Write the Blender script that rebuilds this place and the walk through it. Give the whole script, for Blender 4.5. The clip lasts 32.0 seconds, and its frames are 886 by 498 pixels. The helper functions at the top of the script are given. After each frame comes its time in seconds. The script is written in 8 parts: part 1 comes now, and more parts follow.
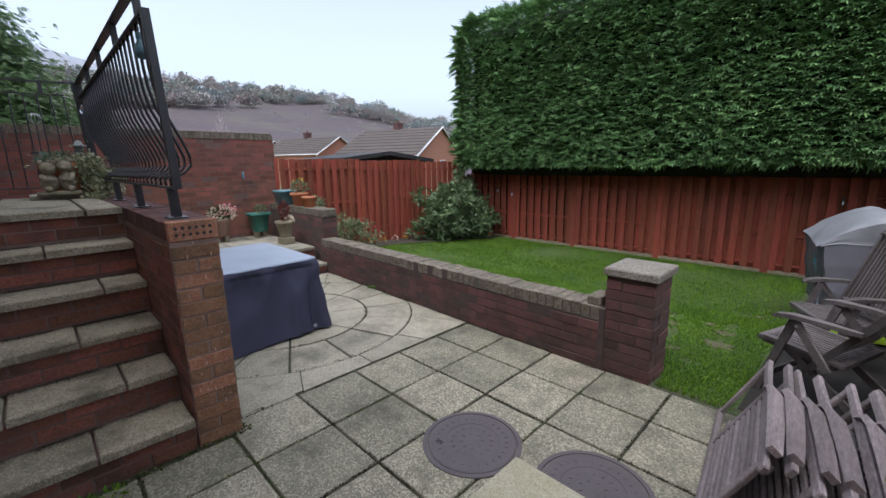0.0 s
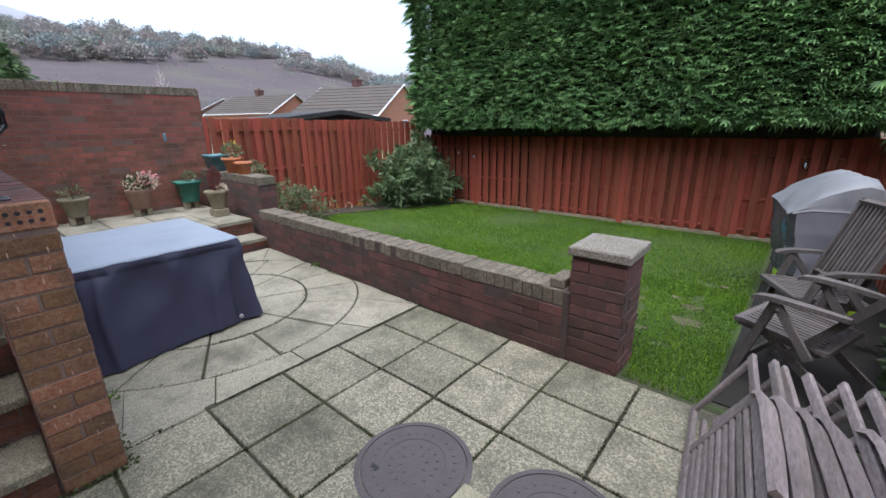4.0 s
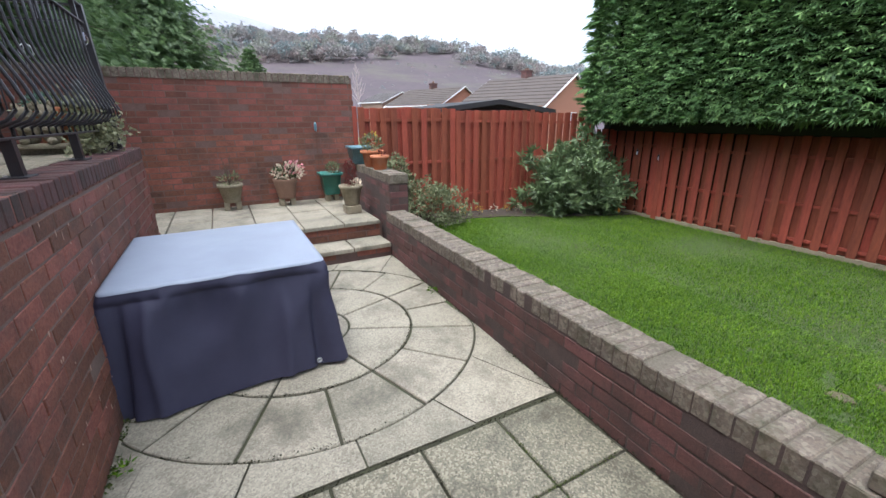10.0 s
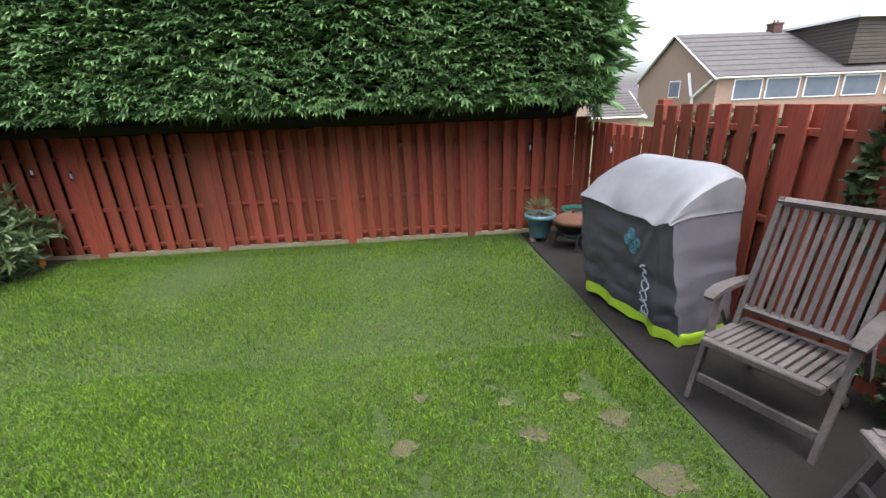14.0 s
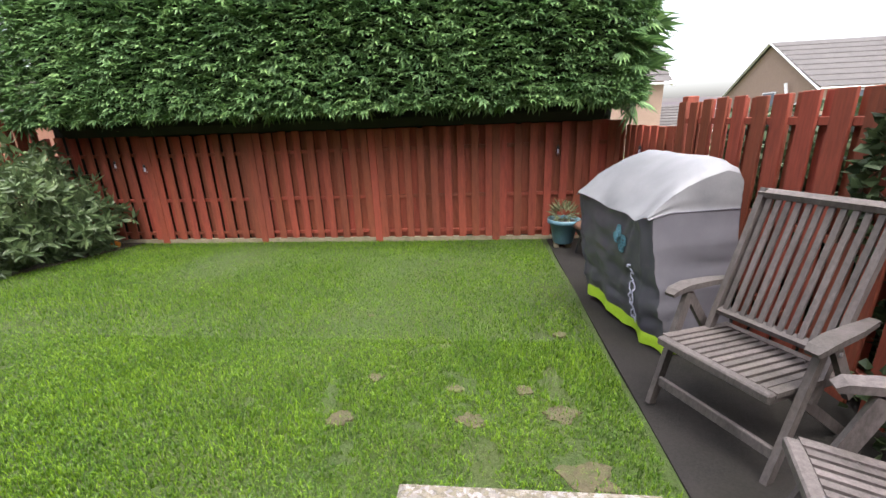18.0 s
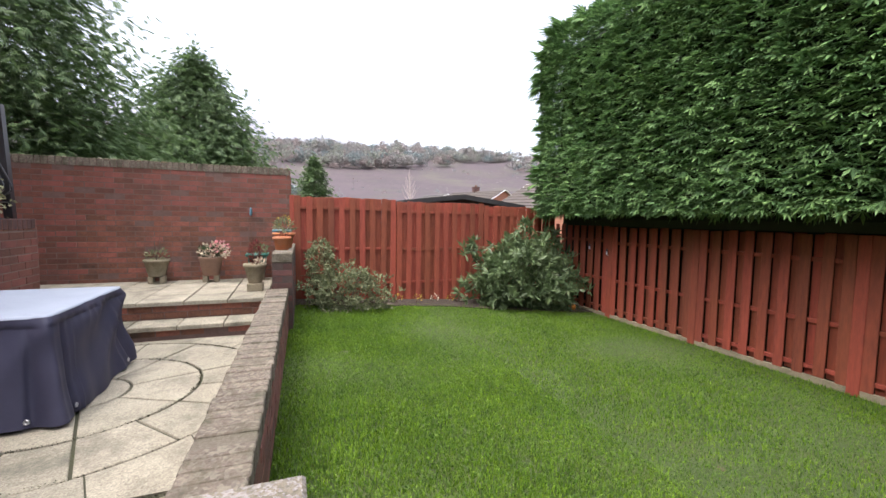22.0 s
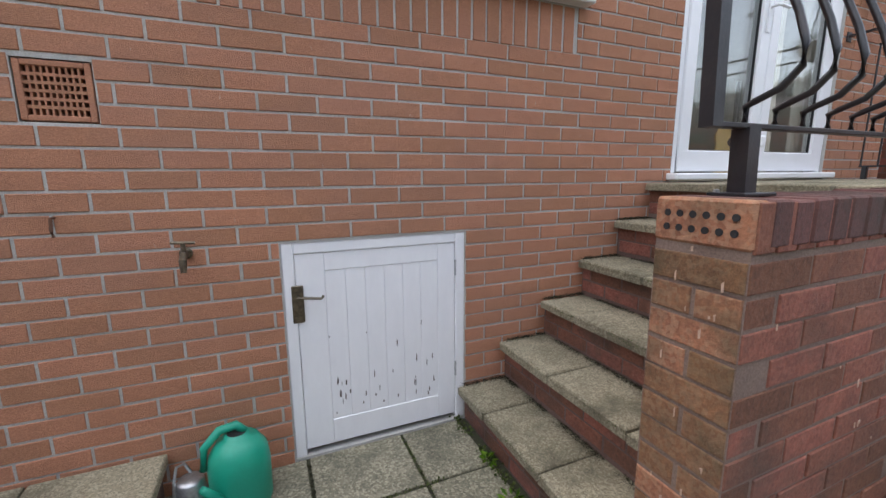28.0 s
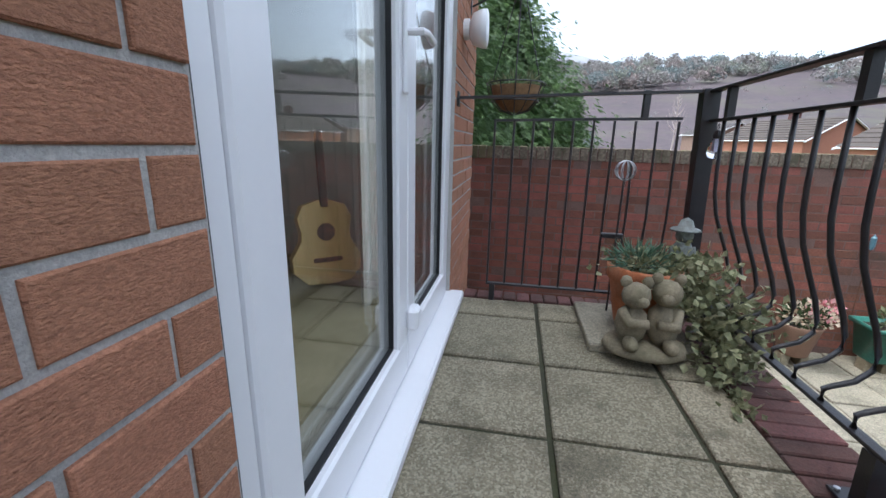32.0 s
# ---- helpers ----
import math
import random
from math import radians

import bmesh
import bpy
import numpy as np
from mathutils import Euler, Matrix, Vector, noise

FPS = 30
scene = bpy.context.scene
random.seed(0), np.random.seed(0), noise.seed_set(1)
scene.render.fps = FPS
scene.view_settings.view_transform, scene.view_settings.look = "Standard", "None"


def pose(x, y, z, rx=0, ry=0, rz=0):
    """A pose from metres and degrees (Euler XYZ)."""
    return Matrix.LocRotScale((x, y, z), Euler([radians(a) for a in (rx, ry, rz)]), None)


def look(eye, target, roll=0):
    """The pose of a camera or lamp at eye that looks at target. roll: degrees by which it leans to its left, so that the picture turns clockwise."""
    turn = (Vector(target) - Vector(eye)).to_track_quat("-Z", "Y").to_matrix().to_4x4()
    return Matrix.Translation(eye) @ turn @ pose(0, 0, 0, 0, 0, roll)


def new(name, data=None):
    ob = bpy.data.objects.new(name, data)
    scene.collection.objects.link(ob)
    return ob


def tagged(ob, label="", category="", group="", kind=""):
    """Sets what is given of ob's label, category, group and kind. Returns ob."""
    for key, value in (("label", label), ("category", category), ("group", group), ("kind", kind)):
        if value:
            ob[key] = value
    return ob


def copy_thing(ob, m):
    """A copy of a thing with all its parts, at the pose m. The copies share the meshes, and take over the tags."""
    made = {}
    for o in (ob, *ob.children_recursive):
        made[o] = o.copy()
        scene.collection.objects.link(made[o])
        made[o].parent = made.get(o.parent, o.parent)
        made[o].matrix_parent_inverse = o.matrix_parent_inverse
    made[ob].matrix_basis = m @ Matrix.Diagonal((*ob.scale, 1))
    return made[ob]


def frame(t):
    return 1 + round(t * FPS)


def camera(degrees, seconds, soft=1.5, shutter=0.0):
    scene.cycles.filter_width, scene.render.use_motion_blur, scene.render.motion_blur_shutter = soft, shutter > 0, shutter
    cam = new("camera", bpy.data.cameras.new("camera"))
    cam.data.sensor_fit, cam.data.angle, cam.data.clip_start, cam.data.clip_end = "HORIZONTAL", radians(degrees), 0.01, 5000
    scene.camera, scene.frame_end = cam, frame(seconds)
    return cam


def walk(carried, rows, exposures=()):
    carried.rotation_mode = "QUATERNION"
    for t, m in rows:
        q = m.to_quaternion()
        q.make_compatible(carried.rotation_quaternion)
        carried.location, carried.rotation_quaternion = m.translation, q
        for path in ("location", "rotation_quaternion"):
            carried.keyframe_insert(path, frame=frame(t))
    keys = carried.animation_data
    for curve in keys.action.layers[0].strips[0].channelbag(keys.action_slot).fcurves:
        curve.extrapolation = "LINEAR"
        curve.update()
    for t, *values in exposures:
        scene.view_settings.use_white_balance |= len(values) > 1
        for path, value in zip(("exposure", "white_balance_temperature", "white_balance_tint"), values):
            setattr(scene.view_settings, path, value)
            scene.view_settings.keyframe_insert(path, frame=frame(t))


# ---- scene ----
cam = camera(94.7, 32.0)
PATH = [
    (0, (0.159, 0.07, 1.502), (-1.228, 1.453, 1.096), -1.0),
    (0.5, (0.147, 0.027, 1.508), (-1.284, 1.352, 1.063), -0.9),
    (1, (0.157, 0.018, 1.491), (-1.286, 1.328, 1.045), -0.9),
    (1.5, (0.165, 0.011, 1.471), (-1.266, 1.303, 0.938), -1.0),
    (2, (0.164, 0.006, 1.448), (-1.237, 1.285, 0.816), -0.9),
    (2.5, (0.169, 0.008, 1.449), (-1.196, 1.296, 0.759), -0.9),
    (3, (0.147, 0.066, 1.46), (-1.164, 1.414, 0.779), -0.9),
    (3.5, (0.053, 0.291, 1.488), (-1.184, 1.727, 0.85), -1.6),
    (5.5, (-0.242, 1.011, 1.506), (-1.602, 2.422, 1.109), -0.8),
    (6, (-0.204, 1.107, 1.465), (-1.738, 2.306, 1.012), -0.5),
    (6.5, (-0.176, 1.145, 1.455), (-1.825, 2.137, 0.908), -0.5),
    (7, (-0.192, 1.141, 1.43), (-1.87, 2.001, 0.765), -0.2),
    (7.5, (-0.185, 1.139, 1.417), (-1.88, 1.896, 0.671), -0.4),
    (8, (-0.184, 1.117, 1.41), (-1.883, 1.809, 0.614), -0.3),
    (8.5, (-0.274, 1.122, 1.431), (-2.008, 1.713, 0.629), -0.1),
    (9, (-0.546, 1.146, 1.471), (-2.333, 1.701, 0.763), 0.2),
    (9.5, (-0.696, 1.236, 1.452), (-2.465, 1.92, 0.819), -0.4),
    (10, (-0.898, 1.379, 1.479), (-2.582, 2.27, 0.87), -0.4),
    (10.5, (-0.941, 1.549, 1.496), (-2.467, 2.686, 0.882), -0.9),
    (11, (-1.132, 1.670, 1.340), (-2.310, 3.185, 0.774), -1.3),
    (11.5, (-1.240, 1.743, 1.318), (-2.055, 3.492, 0.794), -1.0),
    (12, (-1.315, 2.004, 1.382), (-1.809, 3.875, 0.877), -2.1),
    (12.5, (-1.385, 2.263, 1.37), (-1.615, 4.171, 0.816), -2.0),
    (13, (-1.45, 2.521, 1.392), (-1.434, 4.438, 0.82), -2.1),
    (13.5, (-1.489, 2.713, 1.439), (-1.332, 4.586, 0.757), -2.5),
    (14, (-1.462, 2.848, 1.438), (-1.337, 4.729, 0.77), -2.3),
    (14.5, (-1.485, 2.903, 1.428), (-1.469, 4.782, 0.745), -2.1),
    (15, (-1.507, 2.925, 1.426), (-1.717, 4.789, 0.734), -1.9),
    (15.5, (-1.437, 2.889, 1.359), (-1.928, 4.711, 0.694), -1.8),
    (17.5, (-1.114, 2.76, 1.309), (-1.787, 4.556, 0.74), -1.9),
    (18, (-0.887, 2.764, 1.271), (-1.079, 4.664, 0.678), -2.2),
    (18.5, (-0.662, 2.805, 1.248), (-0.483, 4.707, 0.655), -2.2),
    (19, (-0.529, 3.016, 1.256), (-0.311, 4.92, 0.684), -2.0),
    (19.5, (-0.468, 3.17, 1.215), (-0.524, 5.107, 0.72), -1.3),
    (20, (-0.356, 3.326, 1.221), (-1.017, 5.148, 0.728), -1.0),
    (20.5, (-0.295, 3.339, 1.257), (-1.583, 4.807, 0.826), 0.0),
    (21, (-0.24, 3.257, 1.252), (-1.872, 4.363, 0.916), 0.9),
    (21.5, (-0.175, 3.218, 1.293), (-1.978, 4.046, 1.047), 0.9),
    (22, (-0.149, 3.199, 1.309), (-2.018, 3.896, 1.164), 0.9),
    (22.5, (-0.143, 3.184, 1.299), (-2.05, 3.78, 1.199), 0.8),
    (23, (-0.136, 3.174, 1.306), (-2.068, 3.686, 1.217), 0.8),
    (23.5, (-0.125, 3.192, 1.304), (-2.078, 3.618, 1.216), 0.5),
    (24, (-0.14, 3.174, 1.294), (-2.103, 3.54, 1.183), 0.4),
    (24.5, (-0.153, 3.158, 1.289), (-2.127, 3.458, 1.178), 0.5),
    (26.5, (-0.71, 2.42, 1.351), (-2.478, 1.53, 1.065), 0.8),
    (27, (-0.954, 2.12, 1.296), (-2.315, 0.686, 0.99), -0.1),
    (27.5, (-1.141, 1.685, 1.312), (-2.094, -0.044, 0.994), -0.4),
    (28, (-1.313, 1.223, 1.301), (-2.089, -0.585, 0.946), -0.4),
    (28.5, (-1.505, 0.829, 1.351), (-2.19, -0.991, 0.882), 0.4),
    (29, (-1.767, 0.495, 1.359), (-2.702, -1.218, 0.92), -0.2),
    (29.5, (-2.085, 0.175, 1.369), (-3.37, -1.29, 0.921), -0.0),
    (30, (-2.436, -0.01, 1.401), (-3.979, -1.209, 0.976), -0.7),
    (30.5, (-2.718, -0.092, 1.55), (-4.544, -0.77, 1.099), 0.3),
    (31, (-2.846, -0.204, 1.736), (-4.729, -0.7, 1.276), 1.3),
    (31.5, (-3.068, -0.292, 1.913), (-4.965, -0.698, 1.425), 1.7),
    (32, (-3.285, -0.295, 2.091), (-5.193, -0.622, 1.586), 1.4),
]
EXPOSURES = [(0, 1.15, 5800, 11), (1, 1.2, 5800, 10), (3, 1.5, 5750, 10), (6, 1.4, 5750, 10), (8, 1.55, 5800, 10), (10, 1.75, 5850, 11), (11, 1.5, 5850, 11), (13, 1.75, 6000, 12), (15, 2.2, 6250, 12),
             (18, 2.3, 6450, 13), (19, 2.28, 6300, 13), (20, 2.3, 6400, 12), (21, 2.35, 6400, 14), (22, 1.95, 6450, 15), (23, 1.75, 6450, 14), (24, 1.17, 6400, 14), (27, 1.55, 6350, 11), (28, 2.05, 6350, 10), (29, 2.45, 6350, 10), (30, 2.3, 6150, 9), (31, 2.3, 5950, 8), (32, 1.68, 5800, 8)]
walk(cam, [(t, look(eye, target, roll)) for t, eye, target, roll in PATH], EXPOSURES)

# ---- light: an overcast day ----
world = bpy.data.worlds.new("overcast_sky")
scene.world = world
world.use_nodes = True
wn, wl = world.node_tree.nodes, world.node_tree.links
sky = wn.new("ShaderNodeTexSky")
sky.sky_type, sky.sun_disc = "NISHITA", False
sky.sun_elevation, sky.sun_rotation = radians(68), radians(155)
sky.air_density, sky.dust_density, sky.ozone_density = 1.0, 5.0, 1.0
pale = wn.new("ShaderNodeHueSaturation")
pale.inputs["Saturation"].default_value = 0.45
wl.new(sky.outputs[0], pale.inputs["Color"])
wl.new(pale.outputs[0], wn["Background"].inputs["Color"])
wn["Background"].inputs["Strength"].default_value = 0.15
sun_data = bpy.data.lights.new("sun", "SUN")
sun_data.energy, sun_data.angle, sun_data.color = 0.65, radians(95), (1.0, 0.985, 0.96)
sun = new("sun", sun_data)
sun.matrix_world = look((1.2, -3.2, 10.0), (0, 0, 0), 0)

# Added lamps inside the openings brighten the room, standing in for sky light.
for nm, at, size in (("door_fill", (-4.515, -0.80, 2.28), (1.5, 1.9)), ("window_fill", (-2.0, -1.02, 2.80), (1.6, 1.0))):
    lamp = bpy.data.lights.new(nm, "AREA")
    lamp.shape, lamp.size, lamp.size_y, lamp.energy = "RECTANGLE", size[0], size[1], 1.3 * size[0] * size[1]
    new(nm, lamp).matrix_world = pose(*at, rx=-90)

# ---- materials ----
def mat(name, a, b=None, scale=6.0, rough=0.8, bump=0.3, grain=60.0, rand=0.0, metal=0.0, spec=0.5,
        stain=None, stain_scale=1.5, stain_amount=0.5, island=False, speck=None, speck_scale=220.0, speck_amount=0.5,
        stretch=(1, 1, 1), depth=0.004, sheen=0.0, transmission=0.0, fine_mix=0.45):
    """Two colours mixed by noise at two scales, optional stains and specks, fine relief."""
    m = bpy.data.materials.new(name)
    m.use_nodes = True
    n, l = m.node_tree.nodes, m.node_tree.links
    p = n["Principled BSDF"]
    b = b or tuple(c * 0.7 for c in a)
    geo = n.new("ShaderNodeNewGeometry")
    mp = n.new("ShaderNodeMapping")
    mp.inputs["Scale"].default_value = stretch
    l.new(geo.outputs["Position"], mp.inputs["Vector"])

    def noisy(s, detail=6.0, r=0.6):
        t = n.new("ShaderNodeTexNoise")
        t.inputs["Scale"].default_value, t.inputs["Detail"].default_value, t.inputs["Roughness"].default_value = s, detail, r
        l.new(mp.outputs[0], t.inputs["Vector"])
        return t.outputs["Fac"]

    def ramp(fac, lo, hi):
        r = n.new("ShaderNodeMapRange")
        r.inputs["From Min"].default_value, r.inputs["From Max"].default_value = lo, hi
        l.new(fac, r.inputs["Value"])
        return r.outputs[0]

    def mix(fac, c1, c2, kind="MIX"):
        x = n.new("ShaderNodeMix")
        x.data_type, x.blend_type = "RGBA", kind
        for sock, v in ((x.inputs[0], fac), (x.inputs[6], c1), (x.inputs[7], c2)):
            if isinstance(v, (int, float)):
                sock.default_value = v
            elif isinstance(v, tuple):
                sock.default_value = (*v, 1)
            else:
                l.new(v, sock)
        return x.outputs[2]

    def times(v, k):
        x = n.new("ShaderNodeMath")
        x.operation = "MULTIPLY"
        l.new(v, x.inputs[0])
        x.inputs[1].default_value = k
        return x.outputs[0]

    col = mix(ramp(noisy(scale), 0.35, 0.65), a, b)
    fine = noisy(grain, 4.0, 0.7)
    col = mix(fine_mix, col, mix(ramp(fine, 0.3, 0.7), tuple(min(1, c * 1.35) for c in a), tuple(c * 0.6 for c in b)))
    if speck:
        v = n.new("ShaderNodeTexVoronoi")
        v.inputs["Scale"].default_value = speck_scale
        l.new(mp.outputs[0], v.inputs["Vector"])
        sep = n.new("ShaderNodeSeparateColor")
        l.new(v.outputs["Color"], sep.inputs[0])
        col = mix(times(ramp(sep.outputs[0], 0.45, 0.75), speck_amount), col, speck)
        col = mix(times(ramp(sep.outputs[1], 0.65, 0.8), speck_amount * 0.6), col, tuple(c * 0.4 for c in b))
    if stain:
        col = mix(times(ramp(noisy(stain_scale, 8.0, 0.65), 0.48, 0.68), stain_amount), col, stain)
    if rand:
        hs = n.new("ShaderNodeHueSaturation")
        src = geo.outputs["Random Per Island"] if island else n.new("ShaderNodeObjectInfo").outputs["Random"]
        r = n.new("ShaderNodeMapRange")
        r.inputs["To Min"].default_value, r.inputs["To Max"].default_value = 1 - rand, 1 + rand
        l.new(src, r.inputs["Value"])
        l.new(r.outputs[0], hs.inputs["Value"])
        r2 = n.new("ShaderNodeMapRange")
        r2.inputs["To Min"].default_value, r2.inputs["To Max"].default_value = 0.5 + rand * 0.03, 0.5 - rand * 0.03
        l.new(src, r2.inputs["Value"])
        l.new(r2.outputs[0], hs.inputs["Hue"])
        l.new(col, hs.inputs["Color"])
        col = hs.outputs[0]
    l.new(col, p.inputs["Base Color"])
    p.inputs["Roughness"].default_value, p.inputs["Metallic"].default_value = rough, metal
    p.inputs["Specular IOR Level"].default_value = spec
    p.inputs["Sheen Weight"].default_value = sheen
    p.inputs["Transmission Weight"].default_value = transmission
    if bump:
        bp = n.new("ShaderNodeBump")
        bp.inputs["Strength"].default_value, bp.inputs["Distance"].default_value = bump, depth
        l.new(fine, bp.inputs["Height"])
        l.new(bp.outputs[0], p.inputs["Normal"])
    return m


def leafy(name, a, b, rand=0.35, rough=0.55, through_light=0.25, scale=1.2):
    """Leaves: colour by leaf and by larger patches, a little light shining through."""
    m = mat(name, a, b, scale=scale, rough=rough, bump=0.0, grain=30, rand=rand, island=True, spec=0.35)
    n, l = m.node_tree.nodes, m.node_tree.links
    p, out = n["Principled BSDF"], n["Material Output"]
    t = n.new("ShaderNodeBsdfTranslucent")
    l.new(p.inputs["Base Color"].links[0].from_socket, t.inputs["Color"])
    mx = n.new("ShaderNodeMixShader")
    mx.inputs[0].default_value = through_light
    l.new(p.outputs[0], mx.inputs[1])
    l.new(t.outputs[0], mx.inputs[2])
    l.new(mx.outputs[0], out.inputs["Surface"])
    return m


BRICK = mat("orange_brick", (0.475, 0.222, 0.127), (0.38, 0.173, 0.098), scale=9, rough=0.9, bump=1.0, grain=150, rand=0.085,
            stain=(0.30, 0.16, 0.12), stain_scale=0.9, stain_amount=0.35, stretch=(1, 1, 2.2), speck=(0.25, 0.098, 0.055), speck_scale=200, speck_amount=0.34, depth=0.006)
BRICKJ = mat("orange_brick_far", (0.475, 0.222, 0.127), (0.38, 0.173, 0.098), scale=9, rough=0.9, bump=1.0, grain=150, rand=0.085, island=True,
             stain=(0.30, 0.16, 0.12), stain_scale=0.9, stain_amount=0.35, stretch=(1, 1, 2.2), speck=(0.25, 0.098, 0.055), speck_scale=200, speck_amount=0.34, depth=0.006)
RED = mat("red_brick", (0.22, 0.082, 0.049), (0.125, 0.047, 0.033), scale=7, rough=0.92, bump=1.0, grain=100, rand=0.3, speck=(0.28, 0.13, 0.085), speck_scale=90, speck_amount=0.25,
          stain=(0.055, 0.042, 0.032), stain_scale=2.1, stain_amount=0.8)
REDJ = mat("red_brick_far", (0.20, 0.072, 0.05), (0.125, 0.046, 0.035), scale=7, rough=0.92, bump=0.9, grain=110, rand=0.28, island=True,
           stain=(0.06, 0.045, 0.035), stain_scale=1.6, stain_amount=0.6)
# Darker and browner than the red brick, with near-black blotches.
DARKBRICK = mat("dark_wall_brick", (0.12, 0.05, 0.042), (0.065, 0.034, 0.031), scale=6, rough=0.92, bump=0.9, grain=110, rand=0.25,
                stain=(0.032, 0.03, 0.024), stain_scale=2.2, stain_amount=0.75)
WORN = mat("worn_orange_brick", (0.285, 0.132, 0.064), (0.145, 0.066, 0.038), scale=9, rough=0.92, bump=1.0, grain=90, rand=0.32,
           stain=(0.072, 0.058, 0.03), stain_scale=4.2, stain_amount=0.9, speck=(0.34, 0.24, 0.15), speck_scale=80, speck_amount=0.25)
COPING = mat("mossy_coping_brick", (0.155, 0.125, 0.092), (0.085, 0.068, 0.055), scale=9, speck=(0.24, 0.215, 0.165), speck_scale=70, speck_amount=0.45, rough=0.95, bump=1.0, grain=90, rand=0.12,
             stain=(0.05, 0.05, 0.026), stain_scale=7, stain_amount=0.85)
COPINGJ = mat("coping_brick_far", (0.17, 0.135, 0.075), (0.10, 0.075, 0.05), scale=8, rough=0.95, bump=1.0, grain=70, rand=0.25, island=True,
              stain=(0.045, 0.055, 0.02), stain_scale=5, stain_amount=0.7)
MORTAR = mat("pale_mortar", (0.47, 0.455, 0.43), (0.37, 0.36, 0.34), scale=20, rough=0.95, bump=0.6, grain=200)
MORTAR_RED = mat("reddish_mortar", (0.15, 0.095, 0.078), (0.095, 0.06, 0.05), scale=10, rough=0.95, bump=0.6, grain=160)
MORTAR_DARK = mat("dark_wall_mortar", (0.075, 0.05, 0.043), (0.045, 0.034, 0.03), scale=9, rough=0.95, bump=0.6, grain=160)
MORTAR_TERRACE = mat("pinkish_mortar", (0.23, 0.16, 0.13), (0.12, 0.085, 0.068), scale=5, rough=0.95, bump=0.6, grain=160)
BED = mat("lichened_coping_mortar", (0.135, 0.115, 0.085), (0.08, 0.07, 0.05), scale=12, rough=0.95, bump=0.9, grain=90, stain=(0.05, 0.05, 0.026), stain_scale=7, stain_amount=0.8)
SLAB = mat("aggregate_slab", (0.225, 0.206, 0.145), (0.125, 0.116, 0.082), scale=3.5, rough=0.9, bump=0.9, grain=150, rand=0.2,
           stain=(0.062, 0.06, 0.04), stain_scale=2.4, stain_amount=0.8, speck=(0.41, 0.378, 0.275), speck_scale=115, speck_amount=0.6, depth=0.006)
SMOOTH_SLAB = mat("buff_smooth_slab", (0.285, 0.26, 0.195), (0.185, 0.168, 0.125), scale=5, rough=0.85, bump=0.5, grain=120, rand=0.12,
                  stain=(0.085, 0.078, 0.055), stain_scale=3.0, stain_amount=0.75, speck=(0.38, 0.345, 0.26), speck_scale=120, speck_amount=0.5)
PALE_SLAB = mat("pale_yellow_slab", (0.37, 0.34, 0.24), (0.28, 0.255, 0.175), scale=3, rough=0.9, bump=0.8, grain=160,
                speck=(0.42, 0.385, 0.29), speck_scale=130, speck_amount=0.5, stain=(0.22, 0.21, 0.09), stain_scale=2, stain_amount=0.4)
TREAD = mat("mossy_tread_slab", (0.275, 0.24, 0.16), (0.185, 0.162, 0.108), scale=4, rough=0.92, bump=1.0, grain=190, rand=0.14, fine_mix=0.35,
            stain=(0.07, 0.06, 0.035), stain_scale=3.2, stain_amount=0.7, speck=(0.45, 0.40, 0.29), speck_scale=165, speck_amount=0.6, depth=0.006)
GROUT = mat("mossy_joint", (0.042, 0.038, 0.026), (0.05, 0.056, 0.022), scale=3, rough=1.0, bump=0.7, grain=80)
CONCRETE = mat("dark_damp_concrete", (0.026, 0.0235, 0.022), (0.013, 0.012, 0.0115), scale=3, rough=0.9, bump=0.6, grain=90, spec=0.2, rand=0.0,
               stain=(0.03, 0.028, 0.02), stain_scale=1.2, stain_amount=0.6)
PEBBLE = mat("pebble_dashed_cap", (0.20, 0.175, 0.13), (0.15, 0.13, 0.09), scale=5, rough=0.9, bump=1.0, grain=70,
             speck=(0.33, 0.31, 0.315), speck_scale=150, speck_amount=0.6, depth=0.012, stain=(0.09, 0.085, 0.03), stain_scale=3, stain_amount=0.4)
FENCE = mat("red_stained_timber", (0.255, 0.055, 0.026), (0.17, 0.036, 0.018), scale=3, rough=0.75, bump=0.5, grain=45, rand=0.2, stretch=(1, 1, 0.12),
            stain=(0.09, 0.025, 0.015), stain_scale=2.0, stain_amount=0.35)
TEAK = mat("weathered_teak", (0.115, 0.098, 0.094), (0.05, 0.042, 0.04), scale=6, rough=0.8, bump=0.8, grain=70, rand=0.22, stretch=(1, 1, 0.4),
           stain=(0.05, 0.045, 0.035), stain_scale=4, stain_amount=0.5)
TEAK_PALE = mat("silvered_teak", (0.25, 0.208, 0.207), (0.12, 0.098, 0.094), scale=5, rough=0.8, bump=0.8, grain=80, rand=0.25, stretch=(1, 0.25, 1),
                stain=(0.09, 0.075, 0.06), stain_scale=4, stain_amount=0.5)
SOIL = mat("dark_soil", (0.055, 0.04, 0.028), (0.03, 0.022, 0.016), scale=9, rough=1.0, bump=1.0, grain=60, depth=0.02)
MOSS = leafy("dark_moss", (0.032, 0.032, 0.012), (0.018, 0.016, 0.009), rand=0.4, scale=20)
GREEN_MOSS = leafy("green_moss", (0.07, 0.10, 0.02), (0.05, 0.06, 0.018), rand=0.4, scale=20)
EFFLO = mat("pale_drip_mark", (0.48, 0.33, 0.25), (0.40, 0.26, 0.19), scale=40, rough=0.9, bump=0.0)
